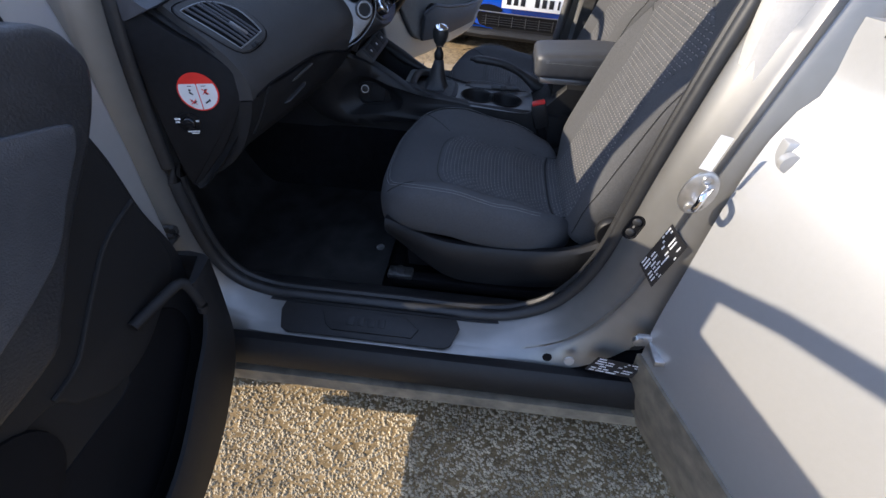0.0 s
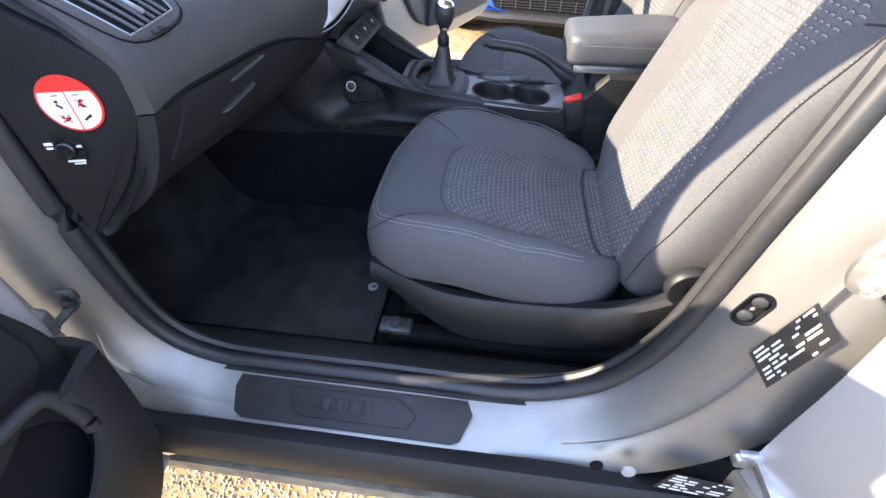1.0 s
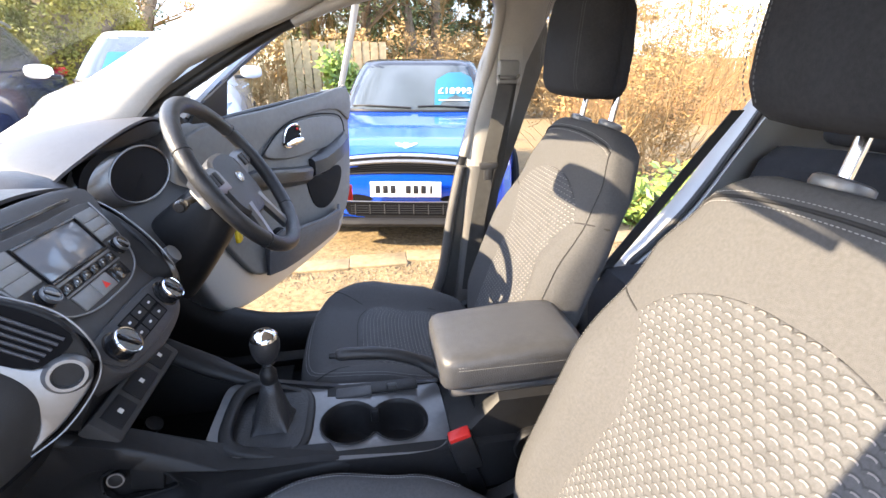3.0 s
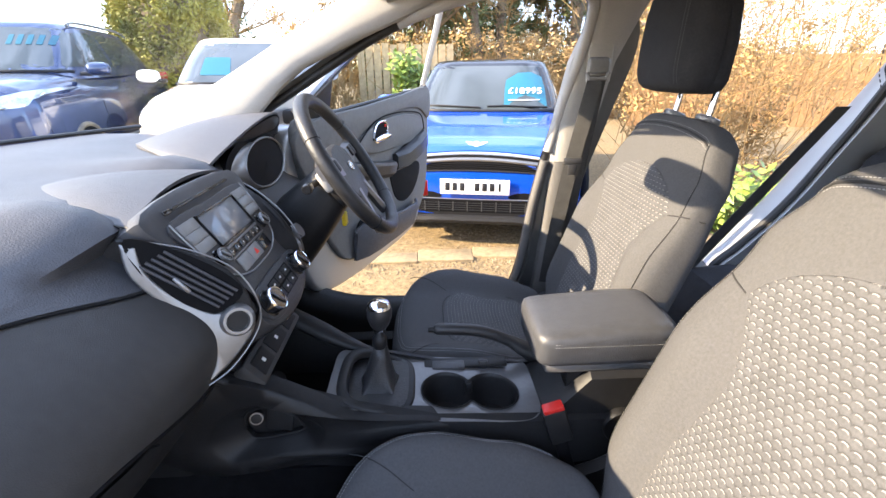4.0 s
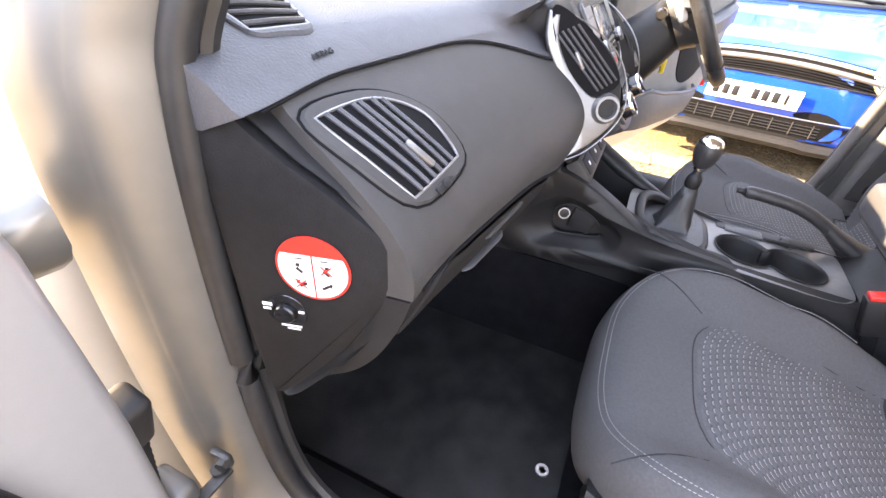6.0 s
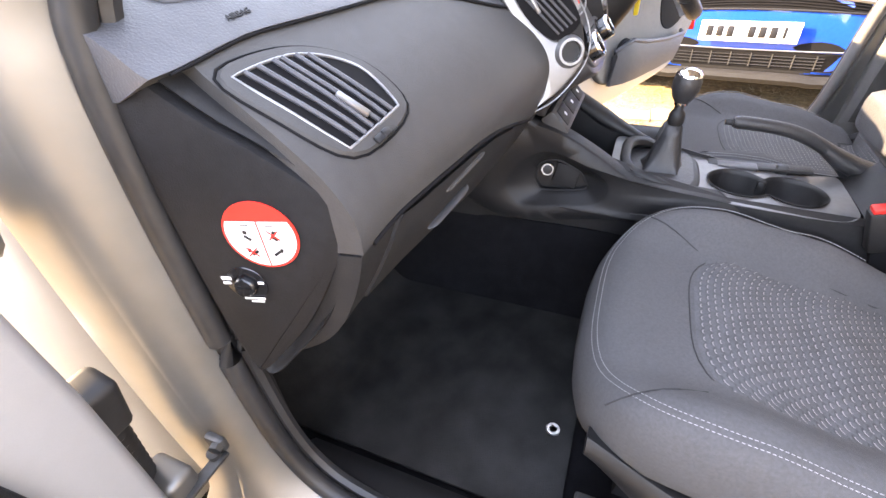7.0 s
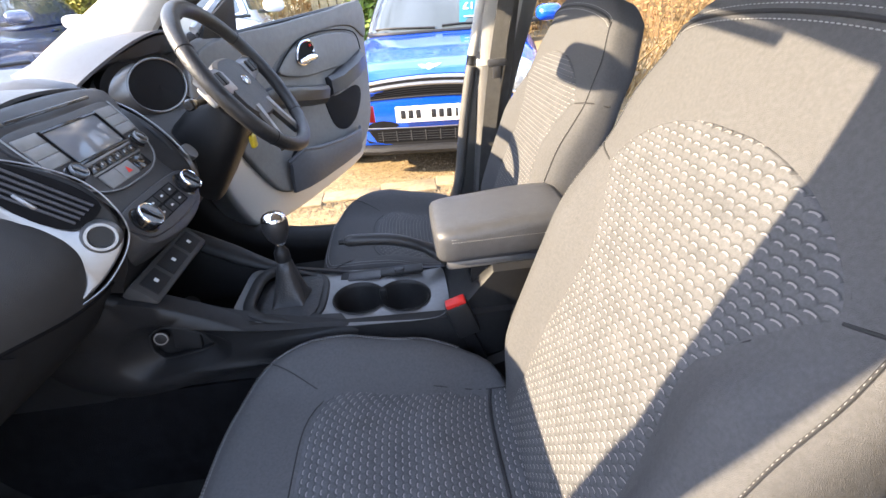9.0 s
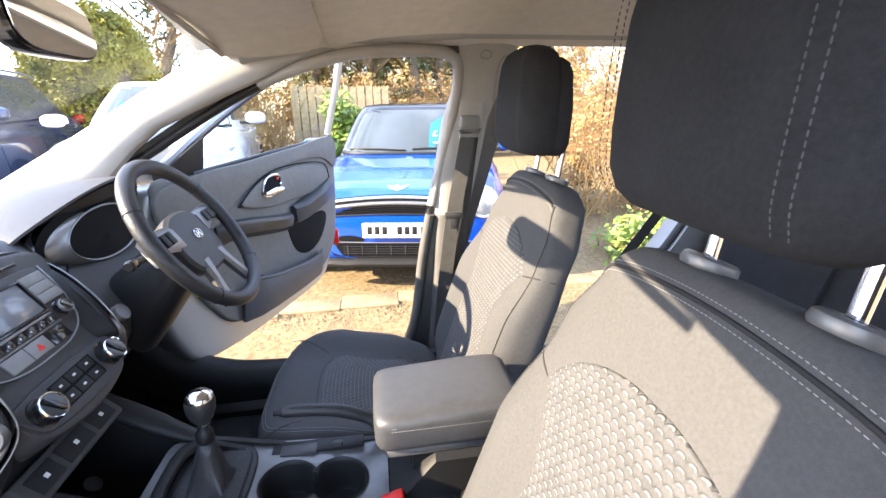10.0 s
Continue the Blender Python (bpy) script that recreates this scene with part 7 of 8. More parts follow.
part("window_frame", tube([pdp(-0.10, 1.2, 0.0), pdp(0.2, 1.38, -0.03), pdp(0.6, 1.57, -0.07), pdp(0.93, 1.64, -0.09), pdp(0.948, 1.25, 0.0)], 0.018, 8), PAINT, pd)
# sail and mirror, out of view, added to shade the jamb behind
part("mirror_sail", prism([pdp(-0.11, 1.15, 0.01), pdp(0.11, 1.18, 0.01), pdp(0.10, 1.335, -0.015), pdp(-0.06, 1.24, -0.005)], PN, 0.014, 0.003), BLACK, pd, "black mirror sail")
part("outer_mirror", loft([[pdp(0.10 + 0.11 * c * k, 1.22 + 0.065 * q * k, -d) for c, q in [(math.copysign(abs(math.cos(a)) ** 0.6, math.cos(a)), math.copysign(abs(math.sin(a)) ** 0.6, math.sin(a))) for a in [6.28319 * j / 24 for j in range(24)]]] for d, k in ((0.20, 0.9), (0.215, 1.0), (0.25, 0.95), (0.32, 0.6))]), PAINT, pd, "silver outer mirror")
part("mirror_arm", box(pdp(0.05, 1.19, -0.12), (0.18, 0.06, 0.05), 0.012), BLACK, pd)
_pg = part("window_glass", surf(lambda u, v: pdp(lerp(0.04, 0.93, u), lerp(1.20 + 0.05 * u, 1.30 + 0.58 * u - 0.28 * u * u, v), lerp(0.01, -0.06 * u, v)), 10, 6), GLASS, pd)
_pg.visible_shadow = False

# ---- open rear passenger door, outer skin towards the front ----
rd = thing("car_door", (0.93, -0.12, 0.30), "silver rear door with dusty beige lower cladding, standing open", "car door", "car doors")
RV = Vector((0.30, -0.954, 0)).normalized()
RN = Vector((RV.y, -RV.x, 0))          # the way its outer skin faces
RO = Vector((0.905, -0.075, 0))


def rdp(s, z, n=0.0):
    return RO + RV * s + RN * n + Vector((0, 0, z))


def rd_bulge(z):
    return 0.075 * math.sin(min(1.0, max(0.0, (z - 0.25) / 0.80)) * 3.14159) ** 0.7 - 0.02 * step(0.98, 1.1, z)


part("skin", loft([[rdp(s - 0.03 * step(0.7, 1.1, z), z, rd_bulge(z)) for s in [0.0, 0.01, 0.2, 0.45, 0.7, 0.90, 0.93]] + [rdp(0.93, z, -0.10), rdp(0.0, z, -0.10)] for z in [0.50 + 0.66 * k / 20 for k in range(21)]]), PAINT, rd, "silver outer skin", sharp=50)
part("cladding", loft([[rdp(s, z, rd_bulge(z) + 0.008) for s in [-0.004, 0.006, 0.25, 0.5, 0.75, 0.93]] + [rdp(0.93, z, -0.08), rdp(0.0, z, -0.08)] for z in (0.27, 0.29, 0.36, 0.44, 0.498, 0.505)]), CLADDING, rd, "dusty beige lower cladding", sharp=50)
part("handle", tube([rdp(0.72, 0.93, 0.06), rdp(0.75, 0.935, 0.085), rdp(0.85, 0.94, 0.085), rdp(0.88, 0.94, 0.06)], 0.011, 8), PAINT, rd)
part("window_frame", tube([rdp(0.02, 1.14, -0.03), rdp(0.04, 1.3, -0.08), rdp(0.10, 1.56, -0.13), rdp(0.5, 1.60, -0.13), rdp(0.85, 1.50, -0.11), rdp(0.92, 1.14, -0.03)], 0.020, 8), BLACK, rd)
_rg = part("window_glass", surf(lambda u, v: rdp(lerp(0.05, 0.90, u), lerp(1.14, 1.56, v), lerp(-0.03, -0.12, v)), 6, 6), GLASS, rd)
_rg.visible_shadow = False

# ---- driver's belt on the centre pillar ----
belt = thing("seat_belt", (0.89, 1.43, 1.0), "grey woven seat belt hanging from its guide on the centre pillar", "seat belt")


def strap(pts, w, t=0.0016, across=(1, 0, 0)):
    a = Vector(across).normalized()
    rings = []
    for p in pts:
        p = Vector(p)
        rings.append([p - a * w / 2, p + a * w / 2, p + a * w / 2 + Vector((0, -t, 0)), p - a * w / 2 + Vector((0, -t, 0))])
    return loft(rings)


part("webbing", strap(smooth_path([(0.915, 1.405, 1.32), (0.895, 1.400, 1.22), (0.872, 1.398, 1.10), (0.855, 1.405, 0.98), (0.835, 1.415, 0.80), (0.82, 1.42, 0.62)], 5), 0.046, across=(1, -0.25, 0)), BELT, belt)
part("webbing", strap(smooth_path([(0.925, 1.412, 1.32), (0.905, 1.412, 1.15), (0.885, 1.42, 0.95), (0.86, 1.43, 0.70)], 5), 0.046, across=(1, -0.2, 0)), BELT, belt)
part("guide", joined([box((0.918, 1.405, 1.348), (0.066, 0.022, 0.046), 0.010, seg=3), tube([(0.885, 1.40, 1.328), (0.89, 1.395, 1.312), (0.94, 1.393, 1.312), (0.95, 1.40, 1.33)], 0.006, 8)]), GREY_BTN, belt, "grey belt guide")
part("tongue", joined([box((0.866, 1.392, 1.065), (0.060, 0.012, 0.022), 0.005), box((0.864, 1.390, 1.038), (0.026, 0.005, 0.035), 0.002)]), STACK, belt, "dark belt tongue")
part("height_slider", box((0.925, 1.418, 1.38), (0.075, 0.012, 0.16), 0.02, seg=3), PILLAR, belt)
for _p, _n in (((0.247, 1.372, 1.470), (0.35, -0.75, -0.4)), ((0.955, 1.362, 1.535), (0.0, -1, -0.2))):
    bd = thing("airbag_badge", _p, "small embossed oval airbag badge on the pillar trim", "badge", "pillar badges")
    _f = frame_of(_n)
    part("rim", tube([Vector(_p) + _f @ Vector((0.016 * math.cos(a), 0.011 * math.sin(a), 0.001)) for a in [6.28319 * k / 24 for k in range(24)]], 0.0012, 6, closed=True), GREY_BTN, bd)
# ---- the yard ----
from mathutils.bvhtree import BVHTree

GRAVEL = mat("gravelled ground", (0.215, 0.155, 0.082), 0.95, scale=240, vary=0.55, bump=0.9, bscale=90, spec=0.2)
STONE = mat("kerb stone", (0.25, 0.185, 0.105), 0.9, scale=30, vary=0.3, bump=0.6, bscale=80)
MINI_BLUE = mat("bright blue car paint", (0.004, 0.075, 0.52), 0.16, metal=0.15, scale=500, vary=0.08, coat=1.0, rvary=0.03)
NAVY = mat("dark blue car paint", (0.025, 0.045, 0.12), 0.2, metal=0.3, scale=500, vary=0.08, coat=1.0, rvary=0.03)
WHITE_CAR = mat("white car paint", (0.78, 0.79, 0.80), 0.22, scale=500, vary=0.02, coat=1.0, rvary=0.03)
RED_CAR = mat("red car paint", (0.45, 0.01, 0.012), 0.22, scale=500, vary=0.05, coat=1.0, rvary=0.03)
DARKGLASS = mat("dark car glass", (0.05, 0.06, 0.062), 0.05, scale=4, vary=0.1, rvary=0.02, coat=0.5)
TYRE = mat("tyre rubber", (0.018, 0.018, 0.018), 0.85, scale=60, vary=0.2)
PLATE = mat("white reflective plate", (0.75, 0.75, 0.74), 0.35, scale=60, vary=0.03)
TEAL = mat("teal price card", (0.012, 0.115, 0.17), 0.4, scale=30, vary=0.05)
LAMPGLASS = mat("headlamp lens", (0.55, 0.58, 0.60), 0.08, metal=0.5, scale=60, vary=0.3, coat=0.6)
FENCE = mat("weathered larch boards", (0.42, 0.31, 0.17), 0.9, scale=14, vary=0.3, bump=0.5, bscale=60)
GATE = mat("brown stained boards", (0.30, 0.165, 0.07), 0.85, scale=14, vary=0.3, bump=0.5, bscale=60)
BARK = mat("bark", (0.16, 0.12, 0.08), 0.95, scale=20, vary=0.4, bump=0.8, bscale=50)
TWIG = mat("dry twigs", (0.46, 0.33, 0.15), 0.9, scale=8, vary=0.4, second=(0.30, 0.17, 0.06))
BEECH = mat("dry beech leaves", (0.34, 0.18, 0.06), 0.85, scale=5, vary=0.5, second=(0.50, 0.33, 0.13))
IVY = mat("ivy leaves", (0.05, 0.09, 0.02), 0.6, scale=4, vary=0.5, second=(0.16, 0.17, 0.05))
CONIFER = mat("golden conifer leaves", (0.10, 0.12, 0.02), 0.7, scale=3, vary=0.4, second=(0.42, 0.36, 0.05))
LAUREL = mat("laurel leaves", (0.10, 0.20, 0.03), 0.5, scale=6, vary=0.4, second=(0.30, 0.38, 0.06))


def ground_z(x, y):
    """The yard rises a little past the open door, more towards the row of cars."""
    return 0.03 * step(2.2, 3.0, y) + 0.14 * step(2.8, 5.2, y) * step(0.2, -1.4, x)


def wide(t):
    return lerp(-60, 60, t) ** 3 / 900


ground = new("ground", mesh_of("ground", surf(lambda u, v: (wide(u), CY + wide(v), ground_z(wide(u), CY + wide(v))), 120, 120), GRAVEL))
tagged(ground, "sunlit sandy gravel and tarmac yard", "ground", kind="structure")


def shell_tree(ob):
    me = ob.data
    return BVHTree.FromPolygons([v.co.copy() for v in me.vertices], [tuple(p.vertices) for p in me.polygons])


def drop(tree, axis, a, b, lift):
    """The place where a line of sight along an axis meets a shell, lifted off it."""
    start, way = {"x": ((-3, a, b), (1, 0, 0)), "y": ((a, 3, b), (0, -1, 0)), "-y": ((a, -3, b), (0, 1, 0)), "z": ((a, b, 4), (0, 0, -1))}[axis]
    way = Vector(way)
    p, nrm, _, _ = tree.ray_cast(Vector(start), way)
    if p is None:
        p, nrm, _, _ = tree.find_nearest(Vector(start) + way * 3.0)
    if nrm.dot(way) > 0:
        nrm = -nrm
    return p + nrm * lift


def drape(tree, axis, outline, lift=0.004, rows=7, per=3):
    """A panel of the given outline laid over a shell, with a turned-in rim."""
    loop = smooth_path([(p[0], p[1], 0) for p in outline], per, closed=True) if per > 1 else [Vector((p[0], p[1], 0)) for p in outline]
    c = sum(loop, Vector()) / len(loop)
    rings = [[drop(tree, axis, p.x, p.y, lift - 0.014) for p in loop]]
    for k in range(rows):
        f = 1.0 - k / rows * 0.97
        rings.append([drop(tree, axis, c.x + (p.x - c.x) * f, c.y + (p.y - c.y) * f, lift) for p in loop])
    return loft(rings)


def drape_bar(tree, axis, pts, radius, lift=0.004, n=6, flat=1.0, closed=False):
    return tube([drop(tree, axis, a, b, lift) for a, b in pts], radius, n, closed=closed, flat=flat)


def quad(a, b, c, d, r=0.12):
    """Four corners cut short for rounding."""
    pts = [Vector((*p, 0)) for p in (a, b, c, d)]
    out = []
    for i in range(4):
        p, q, o = pts[i], pts[(i + 1) % 4], pts[i - 1]
        out += [p.lerp(o, r), p.lerp(p.lerp(o, r).lerp(p.lerp(q, r), 0.5), 0.45), p.lerp(q, r), p.lerp(q, 0.5)]
    return [(p.x, p.y) for p in out]


def car(name, m, stations, base, top, paint, roof_paint, label, wheels, windows, mirror_z, mirror_paint, arch=None):
    """A car with its nose at x = 0, pointing to -x, standing on z = 0, set at the pose m."""
    root = thing(name, m.translation[:], label, "car", "cars for sale")
    root.rotation_euler = m.to_euler()

    def put(nm, bm, material, parent=None, lab="", sharp=40):
        ob = new(nm, mesh_of(nm, bm, material, sharp))
        ob.parent = parent or root
        if lab:
            tagged(ob, lab)
        return ob

    dense = []
    for a, b in zip(stations, stations[1:]):
        for k in range(5):
            dense.append([lerp(p, q, k / 5) for p, q in zip(a, b)])
    dense.append(list(stations[-1]))
    rings = []
    for x, w, lo, hi in dense:
        ring = []
        for k in range(48):
            a = 6.28319 * k / 48
            c, s = math.cos(a), math.sin(a)
            # flat flanks with a soft shoulder, gently crowned bonnet
            cy, sz = math.copysign(abs(c) ** 0.36, c), math.copysign(abs(s) ** 0.5, s)
            ring.append((x, w * cy * (1.0 - 0.03 * sz), (lo + hi) / 2 + (hi - lo) / 2 * sz))
        rings.append(ring)
    body = put("body", loft(rings), paint)

    def loop(x0, x1, w0, w1, z0, z1, n=56):
        out = []
        for k in range(n):
            a = 6.28319 * k / n
            c, s = math.cos(a), math.sin(a)
            t = (math.copysign(abs(c) ** 0.45, c) + 1) / 2
            out.append(Vector((lerp(x0, x1, t), lerp(w0, w1, t) * math.copysign(abs(s) ** 0.42, s), lerp(z0, z1, t))))
        return out

    lo_l, hi_l = loop(*base), loop(*top)
    cen = sum(hi_l, Vector()) / len(hi_l)
    levels = [[p.lerp(q, t) + Vector((0, math.copysign(0.02 * math.sin(3.1416 * t), p.y), 0)) for p, q in zip(lo_l, hi_l)] for t in (-0.12, 0.0, 0.25, 0.5, 0.75, 0.94)]
    levels += [[cen + (p - cen) * f + Vector((0, 0, h)) for p in hi_l] for f, h in ((0.985, 0.012), (0.93, 0.034), (0.8, 0.048), (0.5, 0.058), (0.05, 0.062))]
    cabin = put("cabin", loft(levels), roof_paint)
    bt, ct = shell_tree(body), shell_tree(cabin)
    put("windscreen", drape(ct, "x", windows["front"], 0.004), DARKGLASS, None, "windscreen reflecting the clouds")
    for sy in ("y", "-y"):
        for w in windows["side"]:
            put("side_window", drape(ct, sy, w, 0.004), DARKGLASS)
    for x in wheels:
        for sy in (-1, 1):
            w = stations[5][1]
            tyre = put("wheel", lathe([(0.02, -0.10), (0.20, -0.10), (0.295, -0.095), (0.31, -0.06), (0.31, 0.06), (0.295, 0.095), (0.2, 0.10), (0.02, 0.08)], (x, sy * (w - 0.09), 0.31), (0, sy, 0), 28), TYRE)
            put("rim", lathe([(0.02, 0.07), (0.05, 0.10), (0.19, 0.085), (0.205, 0.104), (0.21, 0.09)], (x, sy * (w - 0.09), 0.31), (0, sy, 0), 20), STEEL, tyre)
            put("wheel_arch", tube([(x + 0.37 * math.cos(a), sy * (w - 0.01), 0.31 + 0.37 * math.sin(a)) for a in [lerp(-0.2, 3.34, k / 20) for k in range(21)]], 0.03, 8), arch or BLACK_DEEP)
            put("wheel_well", lathe([(0.001, 0.0), (0.35, 0.0), (0.35, 0.02), (0.001, 0.02)], (x, sy * (w - 0.012), 0.31), (0, sy, 0), 28), BLACK_DEEP)
    for sy in (-1, 1):
        mx, my = base[0] + 0.30, stations[5][1] + 0.10
        form = [(math.copysign(abs(math.cos(a)) ** 0.7, math.cos(a)), math.copysign(abs(math.sin(a)) ** 0.7, math.sin(a))) for a in [6.28319 * j / 20 for j in range(20)]]
        mr = put("door_mirror", loft([[(mx + d, sy * my + 0.115 * c * k, mirror_z + 0.07 * s * k) for c, s in form] for d, k in ((-0.10, 0.3), (-0.085, 0.65), (-0.05, 0.9), (0.0, 1.0), (0.03, 0.97))]), mirror_paint)
        put("mirror_foot", box((mx, sy * (my - 0.11), mirror_z - 0.05), (0.06, 0.14, 0.04), 0.012), BLACK, mr)
        for x in (wheels[0] + 0.55, wheels[0] + 1.55):
            put("door_seam", drape_bar(bt, "y" if sy > 0 else "-y", [(x, lerp(0.36, stations[5][3] - 0.03, k / 8)) for k in range(9)], 0.003, 0.0, 4), BLACK_DEEP)
        for x in (wheels[0] + 1.40, wheels[0] + 2.2):
            put("door_handle", drape_bar(bt, "y" if sy > 0 else "-y", [(x, stations[5][3] - 0.12), (x + 0.09, stations[5][3] - 0.115), (x + 0.18, stations[5][3] - 0.12)], 0.012, 0.016, 6), mirror_paint)
    return root, put, bt, ct


# the bright blue hatchback, nose towards the open door
HATCH = [(0.0, 0.50, 0.27, 0.68), (0.03, 0.64, 0.23, 0.745), (0.08, 0.73, 0.21, 0.79), (0.18, 0.80, 0.19, 0.83), (0.45, 0.85, 0.18, 0.895), (1.0, 0.863, 0.18, 0.965), (2.0, 0.865, 0.18, 0.985), (3.2, 0.86, 0.2, 1.0), (3.62, 0.83, 0.25, 0.98), (3.82, 0.70, 0.35, 0.85)]
MINI_M = Matrix.Translation((0.773, 3.215, 0.03)) @ Euler((0, 0, radians(79))).to_matrix().to_4x4()
mini, mput, mbody, mcab = car("blue_hatchback", MINI_M, HATCH, (0.93, 3.62, 0.76, 0.74, 0.94, 0.99), (1.42, 3.35, 0.60, 0.60, 1.36, 1.36), MINI_BLUE, GLOSSY, "bright blue hatchback with chrome-banded grille and windscreen price card", (0.62, 3.08),
    {"front": quad((-0.655, 0.975), (0.655, 0.975), (0.545, 1.345), (-0.545, 1.345), 0.09), "side": [quad((1.30, 1.01), (2.2, 1.02), (2.2, 1.32), (1.62, 1.32)), quad((2.28, 1.02), (3.2, 1.03), (3.1, 1.31), (2.28, 1.32))]}, 1.03, MINI_BLUE)


def band(y0, y1, fn, n=20):
    return [(y, fn(y)) for y in [lerp(y0, y1, k / n) for k in range(n + 1)]]


upper = lambda y: 0.738 - 0.14 * y * y
lower = lambda y: 0.618 - 0.06 * y * y
gr = mput("upper_grille", drape(mbody, "x", band(-0.56, 0.56, upper) + band(0.585, -0.585, lower), 0.004, 6, 1), BLACK_DEEP, None, "black upper grille")
mput("chrome_band", drape_bar(mbody, "x", band(-0.575, 0.575, upper), 0.011, 0.006, 8), CHROME, gr, "thick chrome band")
mput("chrome_strip", drape_bar(mbody, "x", band(-0.57, 0.57, lambda y: upper(y) - 0.040), 0.015, 0.006, 8), SILVER, gr, "satin chrome strip")
for _k in range(3):
    mput("slat", drape_bar(mbody, "x", band(-0.56, 0.56, lambda y: upper(y) - 0.066 - 0.014 * _k), 0.003, 0.006), BLACK_DEEP, gr)
mput("grille_edge", drape_bar(mbody, "x", band(-0.585, 0.585, lower), 0.006, 0.004), BLACK, gr)
mput("bonnet_seam", drape_bar(mbody, "x", band(-0.60, 0.60, lambda y: upper(y) + 0.018), 0.003, 0.0, 4), BLACK_DEEP)
for sy in (-1, 1):
    mput("air_vent", drape(mbody, "x", [(sy * 0.27, 0.405), (sy * 0.27, 0.435), (sy * 0.37, 0.455), (sy * 0.46, 0.44), (sy * 0.49, 0.405)], 0.004, 4, 2), BLACK_DEEP, None, "small black air vent")
mput("chrome_line", drape_bar(mbody, "x", band(-0.56, 0.56, lambda y: 0.398 + 0.03 * y * y), 0.004, 0.008), SILVER, None, "thin chrome line")
mput("lower_bumper", drape(mbody, "x", band(-0.57, 0.57, lambda y: 0.394) + band(0.54, -0.54, lambda y: 0.262), 0.002, 6, 1), BLACK, None, "black lower bumper")
lg = mput("lower_grille", drape(mbody, "x", band(-0.56, 0.56, lambda y: 0.388) + band(0.50, -0.50, lambda y: 0.292), 0.004, 5, 1), BLACK_DEEP, None, "black lower grille")
for _k in range(4):
    mput("slat", drape_bar(mbody, "x", band(-0.42, 0.42, lambda y: 0.312 + 0.018 * _k), 0.0030, 0.007), BLACK, lg)
for _k in range(8):
    _y = -0.385 + 0.11 * _k
    mput("upright_bar", drape_bar(mbody, "x", [(_y, 0.302), (_y, 0.34), (_y, 0.378)], 0.0034, 0.007), DARK_STEEL, lg)
mput("lower_lip", tube([drop(mbody, "x", y, 0.275, 0.015) + Vector((0, 0, -0.035)) for y in [lerp(-0.66, 0.66, k / 24) for k in range(25)]], 0.040, 8, flat=0.9), DASH_LOW, None, "grey lower lip")
pl = mput("number_plate", prism([(-0.030, -0.26, 0.445), (-0.030, 0.26, 0.445), (-0.022, 0.26, 0.556), (-0.022, -0.26, 0.556)], (-1, 0, -0.08), 0.006, 0.002), PLATE, None, "white plate with dark bars")
for k, w in enumerate((0.05, 0.05, 0.05, 0, 0.05, 0.05, 0.05, 0.022)):
    if w:
        mput("bar", box((-0.0330, 0.205 - 0.056 * k, 0.500), (0.002, w * 0.72, 0.060), 0.0005, Euler((0, radians(4), 0)).to_matrix()), BLACK_PRINT, pl)
mput("badge", joined([lathe([(0.001, 0.0), (0.028, 0.0), (0.026, 0.006), (0.001, 0.008)], drop(mbody, "x", 0, 0.795, 0.002), (-1, 0, 0.9), 20)] + [drape(mbody, "x", [(sy * 0.025, 0.786), (sy * 0.025, 0.804), (sy * 0.085, 0.808), (sy * 0.06, 0.796)], 0.005, 3, 2) for sy in (-1, 1)]), CHROME, None, "winged chrome badge")
for sy in (-1, 1):
    _at, _to = drop(mbody, "x", sy * 0.64, 0.70, -0.02), (-1, sy * 0.35, 0.30)
    hl = mput("headlamp", lathe([(0.001, 0.0), (0.105, 0.0), (0.10, 0.03), (0.07, 0.05), (0.001, 0.058)], _at, _to, 32), LAMPGLASS, None, "round headlamp")
    mput("chrome_ring", tube([_at + frame_of(_to) @ Vector((0.112 * math.cos(a), 0.112 * math.sin(a), 0.014)) for a in [6.28319 * k / 36 for k in range(36)]], 0.013, 8, closed=True), CHROME, hl)
    mput("wiper", drape_bar(mcab, "x", [(sy * 0.30 - 0.27, 0.985), (sy * 0.30 - 0.1, 0.992), (sy * 0.30 + 0.1, 1.0), (sy * 0.30 + 0.27, 0.995)], 0.009, 0.012), BLACK)
mput("cowl", drape_bar(mcab, "x", band(-0.66, 0.66, lambda y: 0.962), 0.016, 0.004), BLACK)
cardp = mput("price_card", drape(mcab, "x", [(-0.18, 0.995), (-0.18, 1.15), (-0.19, 1.22), (-0.30, 1.28), (-0.42, 1.285), (-0.52, 1.24), (-0.545, 1.15), (-0.57, 0.995)], 0.008, 4, 1), TEAL, None, "teal price card in the windscreen")
_pm = Matrix.Translation(drop(mcab, "x", -0.365, 1.115, 0.020)) @ Matrix(((0.0, 0.76, -0.65), (-1.0, 0.0, 0.0), (0.0, 0.65, 0.76))).to_4x4()
lt = lettering("price_figures", "£18995", 0.105, _pm, WHITE_PRINT)
lt.parent = cardp
mput("small_print", drape_bar(mcab, "x", [(-0.22, 1.045), (-0.36, 1.045), (-0.50, 1.045)], 0.006, 0.012), WHITE_PRINT, cardp)

